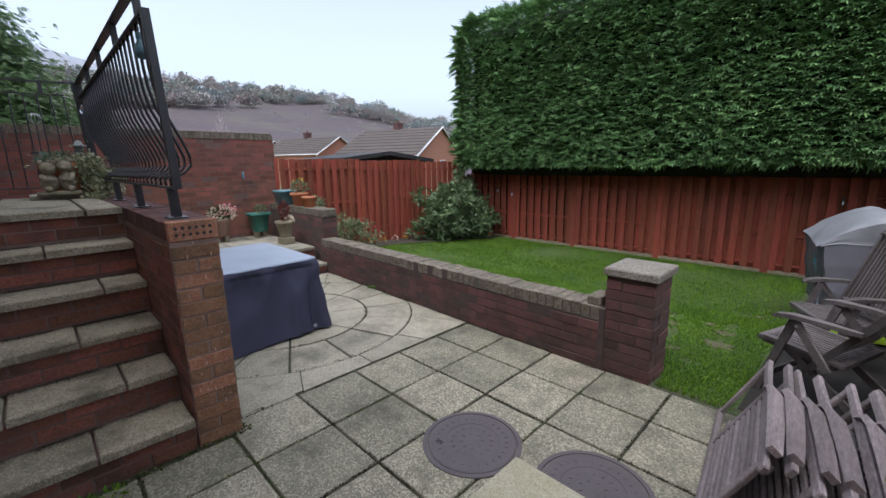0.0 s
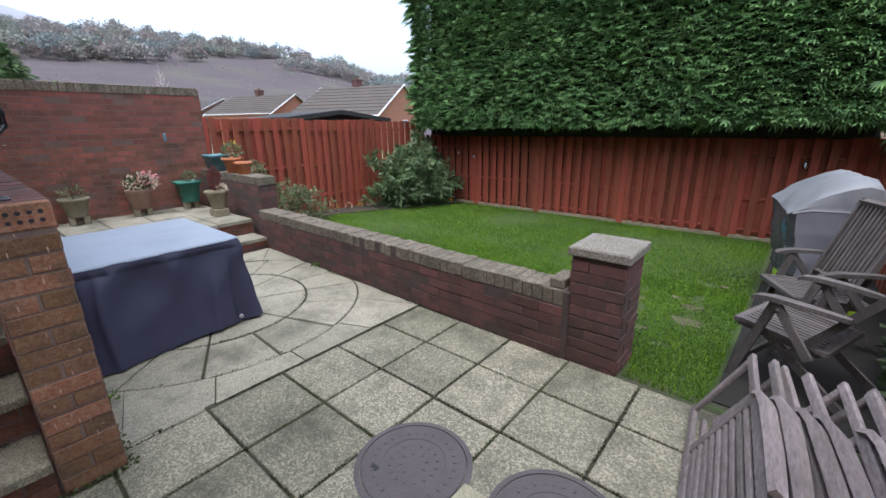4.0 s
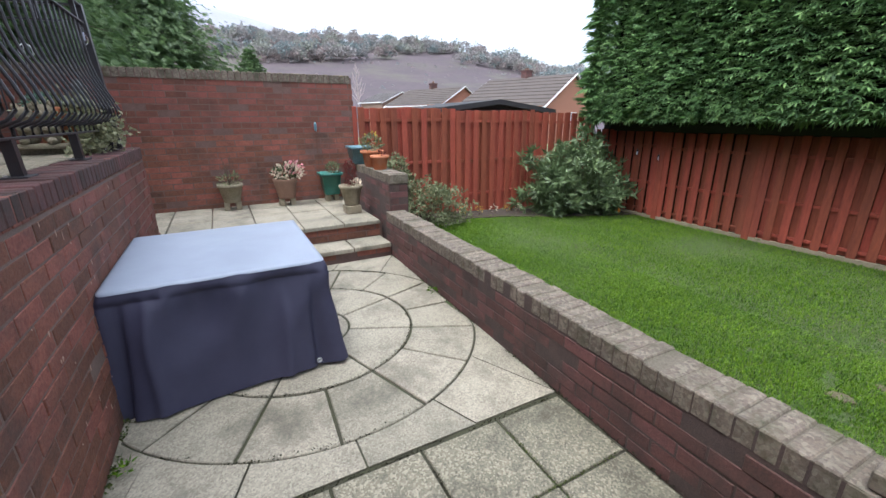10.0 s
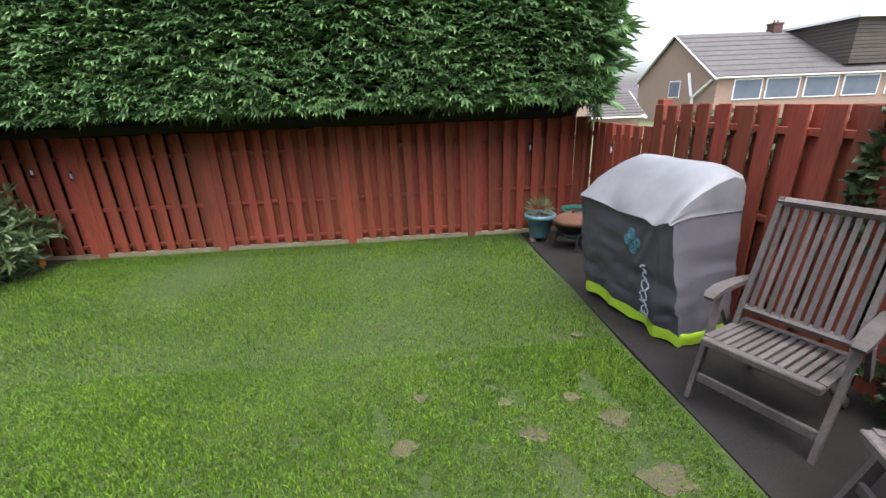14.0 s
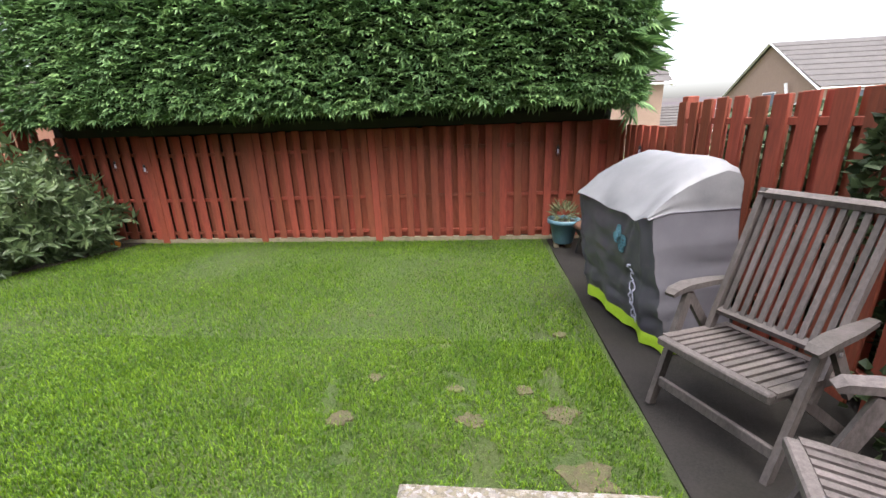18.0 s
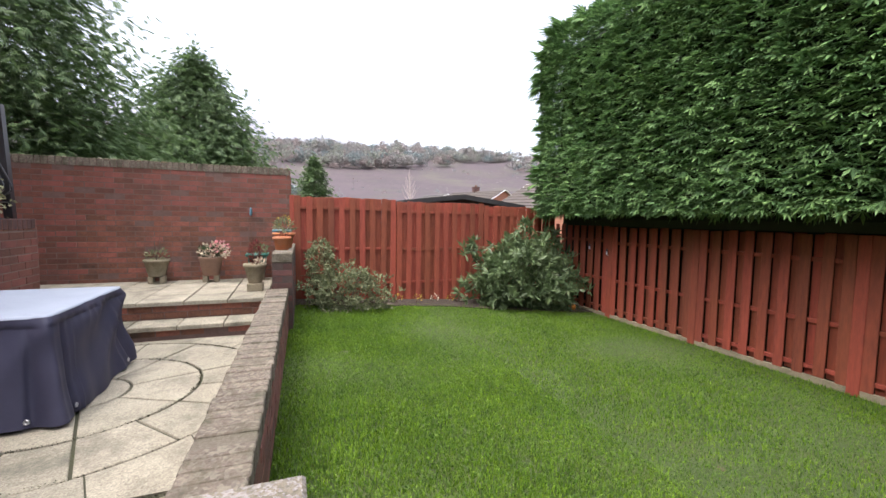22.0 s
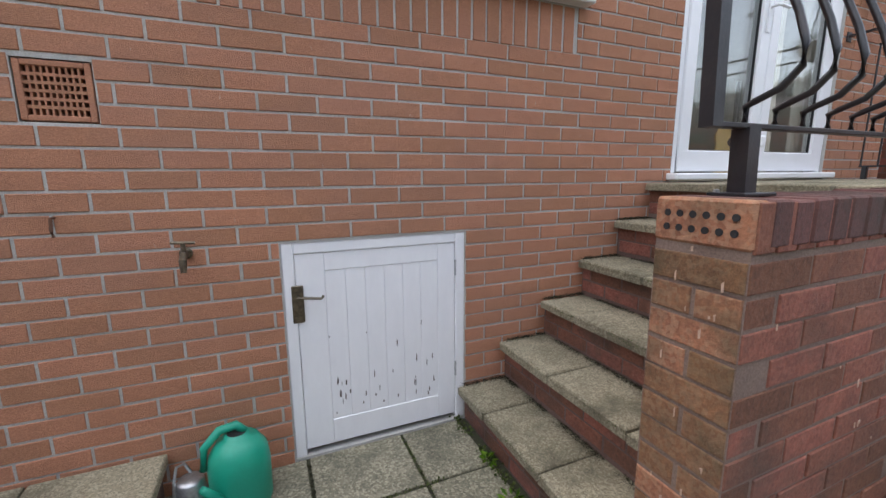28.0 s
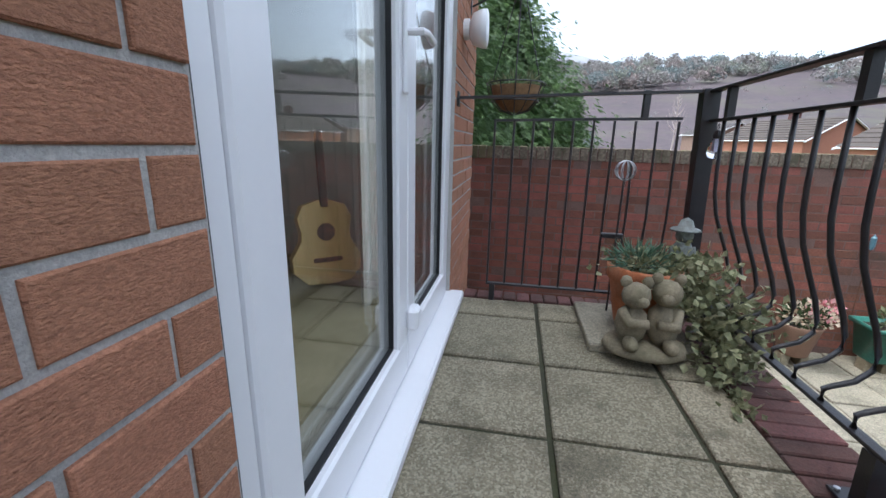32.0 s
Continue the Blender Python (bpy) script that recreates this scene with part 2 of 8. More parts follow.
EARTH = mat("trodden_brown_earth", (0.10, 0.082, 0.046), (0.055, 0.048, 0.026), scale=14, rough=1.0, bump=1.0, grain=70, depth=0.01,
            stain=(0.06, 0.085, 0.02), stain_scale=22, stain_amount=0.7)
TURF = mat("turf_base", (0.05, 0.08, 0.015), (0.034, 0.058, 0.011), scale=2.5, rough=0.95, bump=1.0, grain=60, depth=0.02,
           stain=(0.06, 0.068, 0.018), stain_scale=2.7, stain_amount=0.5)
GRASS = leafy("grass_blades", (0.102, 0.20, 0.006), (0.05, 0.12, 0.005), rand=0.6, scale=1.6)
HEDGE = leafy("cypress_sprays", (0.15, 0.265, 0.09), (0.078, 0.162, 0.06), rand=0.5, scale=2.0)
# Near-black colour that stands for shade deep in foliage.
FOLIAGE_SHADE = mat("foliage_shade", (0.012, 0.016, 0.009), (0.006, 0.009, 0.005), rough=1.0, bump=0.0)
CEDAR = leafy("cedar_sprays", (0.11, 0.175, 0.065), (0.055, 0.10, 0.042), through_light=0.38, rand=0.45, scale=0.8)
RHODO = leafy("rhododendron_leaves", (0.115, 0.165, 0.07), (0.06, 0.10, 0.042), rand=0.35, rough=0.4)
SHRUB = leafy("variegated_shrub_leaves", (0.21, 0.225, 0.12), (0.075, 0.105, 0.045), rand=0.3, scale=18)
IVY = leafy("ivy_leaves", (0.055, 0.085, 0.035), (0.03, 0.05, 0.02), rand=0.5, scale=12)
IVY_PALE = leafy("cream_edged_ivy_leaves", (0.34, 0.33, 0.20), (0.10, 0.135, 0.055), rand=0.35, scale=22)
BARK = mat("brown_bark", (0.10, 0.07, 0.05), (0.06, 0.042, 0.03), scale=10, rough=0.95, bump=1.0, grain=50)
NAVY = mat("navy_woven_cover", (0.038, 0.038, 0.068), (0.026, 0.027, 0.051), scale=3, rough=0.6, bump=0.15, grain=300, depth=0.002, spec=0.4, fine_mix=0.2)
# Top of the navy cover: the sky's sheen is mixed into this paler colour.
SHEEN_TOP = mat("cover_top_sky_sheen", (0.27, 0.31, 0.37), (0.23, 0.265, 0.32), scale=2.5, rough=0.5, bump=0.15, grain=250, depth=0.002, fine_mix=0.1)
CHARCOAL = mat("charcoal_cover_fabric", (0.085, 0.081, 0.10), (0.064, 0.061, 0.078), scale=3, rough=0.5, bump=0.2, grain=260, depth=0.002, fine_mix=0.15)
PALE_GREY = mat("pale_grey_cover_fabric", (0.185, 0.188, 0.198), (0.125, 0.128, 0.138), scale=4, rough=0.55, bump=0.35, grain=200, depth=0.002, fine_mix=0.15)
MID_GREY = mat("mid_grey_cover_fabric", (0.135, 0.133, 0.152), (0.105, 0.104, 0.12), scale=4, rough=0.55, bump=0.2, grain=260, depth=0.002, fine_mix=0.12)
LIME = mat("lime_green_band", (0.36, 0.55, 0.03), (0.28, 0.44, 0.02), scale=5, rough=0.6, bump=0.2, grain=200, depth=0.002)
LAVENDER = mat("pale_print", (0.48, 0.48, 0.60), (0.42, 0.42, 0.54), rough=0.7, bump=0.0)
TEAL_PRINT = mat("teal_print", (0.10, 0.24, 0.30), (0.08, 0.2, 0.26), rough=0.7, bump=0.0)
IRON = mat("black_painted_steel", (0.012, 0.012, 0.015), (0.022, 0.021, 0.024), scale=20, rough=0.38, bump=0.2, grain=120, metal=0.0, spec=0.5,
           stain=(0.06, 0.03, 0.018), stain_scale=9, stain_amount=0.25)
UPVC = mat("white_upvc", (0.80, 0.80, 0.82), (0.76, 0.77, 0.79), scale=2, rough=0.28, bump=0.0, fine_mix=0.02)
WHITE = mat("white_gloss_paint", (0.78, 0.78, 0.80), (0.74, 0.74, 0.765), scale=3, rough=0.4, bump=0.12, grain=25, fine_mix=0.06,
            stain=(0.16, 0.12, 0.09), stain_scale=14, stain_amount=0.0, stretch=(1, 1, 0.3))
PEELED = mat("bare_peeled_timber", (0.10, 0.075, 0.06), (0.05, 0.04, 0.035), scale=20, rough=0.9)
BLACK = mat("black_rubber", (0.01, 0.01, 0.012), (0.015, 0.015, 0.016), rough=0.6, bump=0.1)
TERRACOTTA = mat("terracotta", (0.42, 0.14, 0.055), (0.32, 0.10, 0.04), scale=8, rough=0.85, bump=0.4, grain=120, stain=(0.35, 0.27, 0.2), stain_scale=6, stain_amount=0.3)
DULL_CLAY = mat("dull_brown_clay", (0.20, 0.115, 0.075), (0.14, 0.085, 0.055), scale=8, rough=0.85, bump=0.4, grain=120)
STONE = mat("buff_cast_stone", (0.27, 0.23, 0.155), (0.18, 0.155, 0.105), scale=14, rough=0.95, bump=0.9, grain=90, stain=(0.10, 0.095, 0.05), stain_scale=8, stain_amount=0.6)
GREEN_GLAZE = mat("green_planter", (0.045, 0.19, 0.15), (0.035, 0.15, 0.12), scale=6, rough=0.35, bump=0.1)
BLUE_GLAZE = mat("blue_glazed_pot", (0.10, 0.20, 0.24), (0.07, 0.15, 0.19), scale=6, rough=0.3, bump=0.1)
GREEN_CAN = mat("green_plastic", (0.012, 0.30, 0.20), (0.01, 0.25, 0.165), scale=4, rough=0.4, bump=0.1, grain=80, fine_mix=0.1)
ZINC = mat("galvanised_metal", (0.50, 0.51, 0.53), (0.38, 0.39, 0.41), scale=18, rough=0.4, metal=0.9, bump=0.1)
RUST = mat("rusty_iron", (0.13, 0.055, 0.028), (0.07, 0.035, 0.022), scale=14, rough=0.85, bump=0.8, grain=90)
PINK = leafy("pink_petals", (0.65, 0.20, 0.24), (0.62, 0.45, 0.42), rand=0.3, scale=30)
CREAM = leafy("cream_petals", (0.70, 0.64, 0.50), (0.6, 0.5, 0.35), rand=0.2, scale=30)
YELLOW = leafy("yellow_leaves", (0.45, 0.36, 0.05), (0.35, 0.2, 0.03), rand=0.3, scale=30)
RUSSET = leafy("russet_foliage", (0.16, 0.035, 0.025), (0.09, 0.025, 0.02), rand=0.4, scale=20)
ORANGE = mat("orange_skin", (0.62, 0.22, 0.02), (0.55, 0.17, 0.02), scale=20, rough=0.5, bump=0.3)
BRASS = mat("aged_brass", (0.17, 0.14, 0.10), (0.09, 0.075, 0.055), scale=30, rough=0.45, metal=0.8)
MANHOLE = mat("brown_cast_iron", (0.085, 0.070, 0.072), (0.065, 0.052, 0.053), scale=8, rough=0.6, bump=0.6, grain=120)
FELT = mat("black_roofing_felt", (0.018, 0.018, 0.02), (0.03, 0.03, 0.03), scale=4, rough=0.85)
ROOF_TILE = mat("brown_roof_tiles", (0.07, 0.056, 0.046), (0.045, 0.037, 0.032), scale=1.5, rough=0.9, bump=0.6, grain=12, rand=0.15, island=True)
GREY_TILE = mat("grey_roof_tiles", (0.085, 0.077, 0.073), (0.055, 0.05, 0.048), scale=1.5, rough=0.9, bump=0.6, grain=12, rand=0.15, island=True)
HOUSE_BRICK = mat("far_orange_brick", (0.34, 0.15, 0.095), (0.28, 0.12, 0.078), scale=4, rough=0.9, bump=0.4, grain=30)
HOUSE_BUFF = mat("far_buff_brick", (0.27, 0.185, 0.14), (0.23, 0.155, 0.118), scale=4, rough=0.9, bump=0.4, grain=30)
RENDER_WHITE = mat("white_render", (0.70, 0.70, 0.70), (0.62, 0.62, 0.62), scale=4, rough=0.8)
PLASTER = mat("cream_plaster", (0.30, 0.28, 0.25), (0.27, 0.25, 0.22), scale=2, rough=0.9)
CARPET = mat("beige_carpet", (0.27, 0.23, 0.13), (0.22, 0.185, 0.105), scale=3, rough=1.0, bump=0.5, grain=200)
DARKWOOD = mat("dark_furniture", (0.035, 0.026, 0.022), (0.022, 0.018, 0.016), scale=5, rough=0.5)
SPRUCE = mat("spruce_guitar_top", (0.60, 0.42, 0.15), (0.52, 0.35, 0.12), scale=6, rough=0.35, stretch=(1, 1, 0.1))
CURTAIN = mat("pale_curtain", (0.42, 0.40, 0.37), (0.36, 0.34, 0.31), scale=4, rough=0.9)


def clear(name, tint=(1, 1, 1)):
    m = bpy.data.materials.new(name)
    m.use_nodes = True
    p = m.node_tree.nodes["Principled BSDF"]
    p.inputs["Base Color"].default_value = (*tint, 1)
    p.inputs["Roughness"].default_value, p.inputs["Transmission Weight"].default_value, p.inputs["IOR"].default_value = 0.0, 1.0, 1.45
    return m


GLASS = clear("window_glass", (0.93, 0.96, 0.95))
BULB = clear("clear_bulb_glass")


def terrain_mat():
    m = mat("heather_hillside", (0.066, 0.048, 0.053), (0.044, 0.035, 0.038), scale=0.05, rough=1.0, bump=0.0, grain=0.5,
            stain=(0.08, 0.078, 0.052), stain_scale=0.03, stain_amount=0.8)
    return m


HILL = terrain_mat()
# Distance haze is mixed into these pale, cool leaf colours.
HAZED_LEAVES = [leafy(nm, a, b, rand=0.08, rough=0.95, through_light=0.25, scale=0.08) for nm, a, b in (
    ("hazed_autumn_woods", (0.255, 0.24, 0.225), (0.205, 0.195, 0.19)), ("hazed_grey_green_woods", (0.195, 0.23, 0.225), (0.155, 0.19, 0.19)),
    ("hazed_olive_woods", (0.245, 0.255, 0.21), (0.195, 0.21, 0.182)), ("hazed_russet_woods", (0.26, 0.212, 0.198), (0.215, 0.184, 0.178)))]
BIRCH = mat("pale_birch_bark", (0.42, 0.36, 0.32), (0.30, 0.25, 0.23), scale=3, rough=0.9, bump=0.0)
FAR_GROUND = mat("rough_grass_ground", (0.10, 0.13, 0.045), (0.08, 0.10, 0.04), scale=0.2, rough=1.0, bump=0.0, grain=3)

# ---- shape helpers ----
class Shape:
    """Collects vertices and faces of one mesh."""

    def __init__(self):
        self.v, self.f = [], []

    def add(self, verts, faces, m=None):
        k = len(self.v)
        self.v += [tuple(m @ Vector(p)) if m is not None else tuple(p) for p in verts]
        self.f += [tuple(i + k for i in q) for q in faces]
        return self

    def box(self, x0, y0, z0, x1, y1, z1, bev=0.0, m=None):
        c = ((x0 + x1) / 2, (y0 + y1) / 2, (z0 + z1) / 2)
        h = (abs(x1 - x0) / 2, abs(y1 - y0) / 2, abs(z1 - z0) / 2)
        if not bev:
            v = [(c[0] + sx * h[0], c[1] + sy * h[1], c[2] + sz * h[2]) for sx in (-1, 1) for sy in (-1, 1) for sz in (-1, 1)]
            return self.add(v, [(0, 1, 3, 2), (4, 6, 7, 5), (0, 4, 5, 1), (2, 3, 7, 6), (0, 2, 6, 4), (1, 5, 7, 3)], m)
        b = min(bev, min(h) * 0.9)
        v, idx = [], {}
        for s in ((sx, sy, sz) for sx in (-1, 1) for sy in (-1, 1) for sz in (-1, 1)):
            for ax in range(3):
                idx[s, ax] = len(v)
                v.append(tuple(c[k] + s[k] * (h[k] if k == ax else h[k] - b) for k in range(3)))
        f = []
        for ax in range(3):
            o1, o2 = [k for k in range(3) if k != ax]
            for sg in (-1, 1):
                q = []
                for p1, p2 in ((-1, -1), (1, -1), (1, 1), (-1, 1)):
                    s = [0, 0, 0]
                    s[ax], s[o1], s[o2] = sg, p1, p2
                    q.append(idx[tuple(s), ax])
                f.append(tuple(q))
            for p1 in (-1, 1):
                for p2 in (-1, 1):
                    s = [0, 0, 0]
                    s[o1], s[o2] = p1, p2
                    lo, hi = list(s), list(s)
                    lo[ax], hi[ax] = -1, 1
                    lo, hi = tuple(lo), tuple(hi)
                    f.append((idx[lo, o1], idx[hi, o1], idx[hi, o2], idx[lo, o2]))
        for s in ((sx, sy, sz) for sx in (-1, 1) for sy in (-1, 1) for sz in (-1, 1)):
            f.append((idx[s, 0], idx[s, 1], idx[s, 2]))
        return self.add(v, f, m)

    def sweep(self, pts, w, h=None, sides=4, m=None, up=(0, 0, 1)):
        """A bar of section w x h (4 sides) or a round one of radius w along pts; w may be a list."""
        pts = [Vector(p) for p in pts]
        v, n = [], len(pts)
        for i, p in enumerate(pts):
            d = (pts[min(i + 1, n - 1)] - pts[max(i - 1, 0)]).normalized()
            u = Vector(up)
            if abs(d.dot(u)) > 0.97:
                u = Vector((0, 1, 0)) if abs(d.y) < 0.9 else Vector((1, 0, 0))
            a = d.cross(u).normalized()
            b = a.cross(d).normalized()
            ww = w[i] if isinstance(w, (list, tuple)) else w
            if sides == 4 and h is not None:
                hh = h[i] if isinstance(h, (list, tuple)) else h
                v += [p + a * sa * ww / 2 + b * sb * hh / 2 for sa, sb in ((-1, -1), (1, -1), (1, 1), (-1, 1))]
            else:
                v += [p + (a * math.cos(k * math.tau / sides) + b * math.sin(k * math.tau / sides)) * ww for k in range(sides)]
        f = [(i * sides + k, i * sides + (k + 1) % sides, (i + 1) * sides + (k + 1) % sides, (i + 1) * sides + k) for i in range(n - 1) for k in range(sides)]
        f += [tuple(range(sides)), tuple((n - 1) * sides + k for k in reversed(range(sides)))]
        return self.add(v, f, m)

    def lathe(self, prof, n=20, m=None, sx=1.0, sy=1.0, square=0.0):
        """Turns a profile of (radius, z); square > 0 squares the section off."""
        v = []
        for r, z in prof:
            for k in range(n):
                a = math.tau * (k + 0.5) / n
                s = 1.0
                if square:
                    s = (1 - square) + square / max(abs(math.cos(a)), abs(math.sin(a)))
                v.append((r * s * math.cos(a) * sx, r * s * math.sin(a) * sy, z))
        f = [(i * n + k, i * n + (k + 1) % n, (i + 1) * n + (k + 1) % n, (i + 1) * n + k) for i in range(len(prof) - 1) for k in range(n)]
        if prof[0][0] > 1e-4:
            f.append(tuple(reversed(range(n))))
        if prof[-1][0] > 1e-4:
            f.append(tuple((len(prof) - 1) * n + k for k in range(n)))
        return self.add(v, f, m)

    def ball(self, c, r, n=12, rough=0.0, m=None):
        rr = (r, r, r) if isinstance(r, (int, float)) else r
        rows = n // 2 + 1
        v, f = [], []
        for i in range(rows):
            th = math.pi * i / (rows - 1)
            for k in range(n):
                a = math.tau * k / n
                p = Vector((math.sin(th) * math.cos(a), math.sin(th) * math.sin(a), math.cos(th)))
                s = 1 + rough * noise.noise(p * 2.5 + Vector(c) * 3)
                v.append((c[0] + p.x * rr[0] * s, c[1] + p.y * rr[1] * s, c[2] + p.z * rr[2] * s))
        f = [(i * n + k, i * n + (k + 1) % n, (i + 1) * n + (k + 1) % n, (i + 1) * n + k) for i in range(rows - 1) for k in range(n)]
        return self.add(v, f, m)

    def prism(self, poly, z0, z1, bev=0.0, m=None):
        """Extrudes a polygon (counter-clockwise), its top edge chamfered."""
        n = len(poly)
        P = [Vector((x, y)) for x, y in poly]
        ins = []
        for i in range(n):
            e1, e2 = (P[i] - P[i - 1]).normalized(), (P[(i + 1) % n] - P[i]).normalized()
            n1, n2 = Vector((-e1.y, e1.x)), Vector((-e2.y, e2.x))
            s = n1 + n2
            s = s / max(0.3, s.dot(n1)) if s.length > 1e-6 else n1
            ins.append(P[i] + s * bev)
        v = [(p.x, p.y, z0) for p in P] + [(p.x, p.y, z1 - bev) for p in P]
        if bev:
            v += [(p.x, p.y, z1) for p in ins]
        rings = 3 if bev else 2
        f = [(r * n + i, r * n + (i + 1) % n, (r + 1) * n + (i + 1) % n, (r + 1) * n + i) for r in range(rings - 1) for i in range(n)]
        f += [tuple(reversed(range(n))), tuple((rings - 1) * n + i for i in range(n))]
        return self.add(v, f, m)

    def mesh(self, name, material, smooth=False, tidy=True):
        me = bpy.data.meshes.new(name)
        me.from_pydata(self.v, [], self.f)
        if tidy and len(self.f) < 20000:
            bm = bmesh.new()
            bm.from_mesh(me)
            bmesh.ops.recalc_face_normals(bm, faces=bm.faces)
            bm.to_mesh(me)
            bm.free()
        if smooth:
            me.polygons.foreach_set("use_smooth", [True] * len(me.polygons))
        me.materials.append(material)
        return me


def fast_mesh(name, verts, quads, material, smooth=False):
    """A large mesh from arrays: verts (n, 3), quads (m, 4) or triangles (m, 3)."""
    me = bpy.data.meshes.new(name)
    verts, quads = np.asarray(verts, np.float32), np.asarray(quads, np.int32)
    k = quads.shape[1]
    me.vertices.add(len(verts))
    me.vertices.foreach_set("co", verts.ravel())
    me.loops.add(quads.size)
    me.loops.foreach_set("vertex_index", quads.ravel())
    me.polygons.add(len(quads))
    me.polygons.foreach_set("loop_start", np.arange(0, quads.size, k, dtype=np.int32))
    me.polygons.foreach_set("use_smooth", np.full(len(quads), smooth))
    me.update(calc_edges=True)
    me.materials.append(material)
    return me


def thing(name, label, category, group="", kind="", at=None):
    ob = new(name)
    ob.empty_display_size = 0.1
    if at is not None:
        ob.matrix_basis = at
    return tagged(ob, label, category, group, kind)


def part(name, shape, material, parent, label="", smooth=False, at=None):
    me = shape if isinstance(shape, bpy.types.Mesh) else shape.mesh(name, material, smooth)
    ob = new(name, me)
    ob.parent = parent
    if at is not None:
        ob.matrix_basis = at
    if label:
        ob["label"] = label
    return ob


def solid(name, shape, material, label, category="", kind="", group="", smooth=False):
    me = shape if isinstance(shape, bpy.types.Mesh) else shape.mesh(name, material, smooth)
    return tagged(new(name, me), label, category, group, kind)


BRICK_MESHES = {}


def brick_mesh(length, height, proud, material, bev=0.0022):
    """One brick seen from its face: x along the wall, -y out of it, z up."""
    key = (round(length, 3), round(height, 3), material.name)
    if key not in BRICK_MESHES:
        L, H, b, d = length / 2, height / 2, bev, 0.03
        v = [(-L, d, -H), (L, d, -H), (L, d, H), (-L, d, H), (-L, -proud + b, -H), (L, -proud + b, -H), (L, -proud + b, H), (-L, -proud + b, H),
             (-L + b, -proud, -H + b), (L - b, -proud, -H + b), (L - b, -proud, H - b), (-L + b, -proud, H - b)]
        f = [(0, 1, 5, 4), (1, 2, 6, 5), (2, 3, 7, 6), (3, 0, 4, 7), (4, 5, 9, 8), (5, 6, 10, 9), (6, 7, 11, 10), (7, 4, 8, 11), (8, 9, 10, 11)]
        s = Shape()
        s.v, s.f = v, f
        BRICK_MESHES[key] = s.mesh("brick", material)
    return BRICK_MESHES[key]


RNG = np.random.default_rng(7)


def lay_bricks(parent, frame_m, length, z0, courses, near, material, material_far, holes=(), proud=0.008, bond=0.225, course=0.075, shift=0.0,
               height=0.065, joint=0.011, upright=False, wobble=0.0015):
    """Bricks on the face of a wall. frame_m: its left foot, x along, -y outwards. near: (u0, u1, z0, z1) of bricks that become parts.
    holes: (u0, u1, z0, z1). upright: bricks on end, one course."""
    fv, fq = [], []
    for c in range(courses):
        zc = z0 + (c + 0.5) * course
        off = shift + (bond / 2 if c % 2 and not upright else 0.0)
        cuts = sorted((a, b) for a, b, h0, h1 in holes if h0 < zc < h1)
        spans, u = [], 0.0
        for a, b in cuts:
            if a > u:
                spans.append((u, a))
            u = max(u, b)
        if u < length:
            spans.append((u, length))
        for s0, s1 in spans:
            k = math.floor((s0 - off) / bond)
            while True:
                a, b = off + k * bond, off + (k + 1) * bond
                k += 1
                if a >= s1 - 1e-6:
                    break
                a, b = max(a, s0), min(b, s1)
                if b - a < 0.03:
                    continue
                L = round(b - a - joint, 2) if abs(b - a - bond) > 1e-4 else b - a - joint
                uc, dz, dy, tilt = (a + b) / 2, RNG.normal(0, wobble * 0.6), RNG.normal(0, wobble), RNG.normal(0, 0.004)
                me = brick_mesh(L, height, proud, material)
                m = frame_m @ Matrix.Translation((uc, dy, zc + dz)) @ Matrix.Rotation(tilt, 4, "Y")
                if near and near[0] <= uc <= near[1] and near[2] <= zc <= near[3]:
                    ob = new("brick", me)
                    ob.parent = parent
                    ob.matrix_basis = m
                else:
                    q = len(fv)
                    fv += [m @ p.co for p in me.vertices]
                    fq += [tuple(i + q for i in p.vertices) for p in me.polygons]
    if fq:
        me = fast_mesh("brickwork", [tuple(p) for p in fv], fq, material_far)
        ob = new("brickwork", me)
        ob.parent = parent
        ob["kind"] = "stuff"


def wall_box(shape, x0, x1, y0, y1, z0, z1, holes=()):
    """A wall along x, with rectangular openings (x0, x1, z0, z1) through it."""
    xs = sorted({x0, x1, *[h[0] for h in holes], *[h[1] for h in holes]})
    for a, b in zip(xs, xs[1:]):
        zs, z = [], z0
        for h in sorted((h for h in holes if h[0] < (a + b) / 2 < h[1]), key=lambda h: h[2]):
            if h[2] > z:
                zs.append((z, h[2]))
            z = h[3]
        zs.append((z, z1))
        for c, d in zs:
            shape.box(a, y0, c, b, y1, d)
    return shape

# ---- the plan ----
WALL_Y = -0.61            # face of the house
HOUSE_END = -6.25         # its corner beyond the terrace
TERRACE = 1.25            # height of the terrace floor
UPPER = 0.345             # height of the upper patio
FENCE_Y, FENCE_X, SIDE_X = 8.25, -7.15, 0.87


def lawn_z(y):
    return -0.010 - 0.055 * max(0.0, y - 2.85)


# ---- ground to the horizon ----
s = Shape()
rings, spokes = [0.0, 14, 40, 120, 400, 1200, 3500], 48
for i, r in enumerate(rings):
    for k in range(spokes):
        a = math.tau * k / spokes
        s.v.append((r * math.cos(a), r * math.sin(a), -0.52 if r < 30 else -0.9))
s.f = [(i * spokes + k, i * spokes + (k + 1) % spokes, (i + 1) * spokes + (k + 1) % spokes, (i + 1) * spokes + k) for i in range(len(rings) - 1) for k in range(spokes)]
solid("ground", s, FAR_GROUND, "rough grass ground stretching away beyond the garden", "ground", "structure")

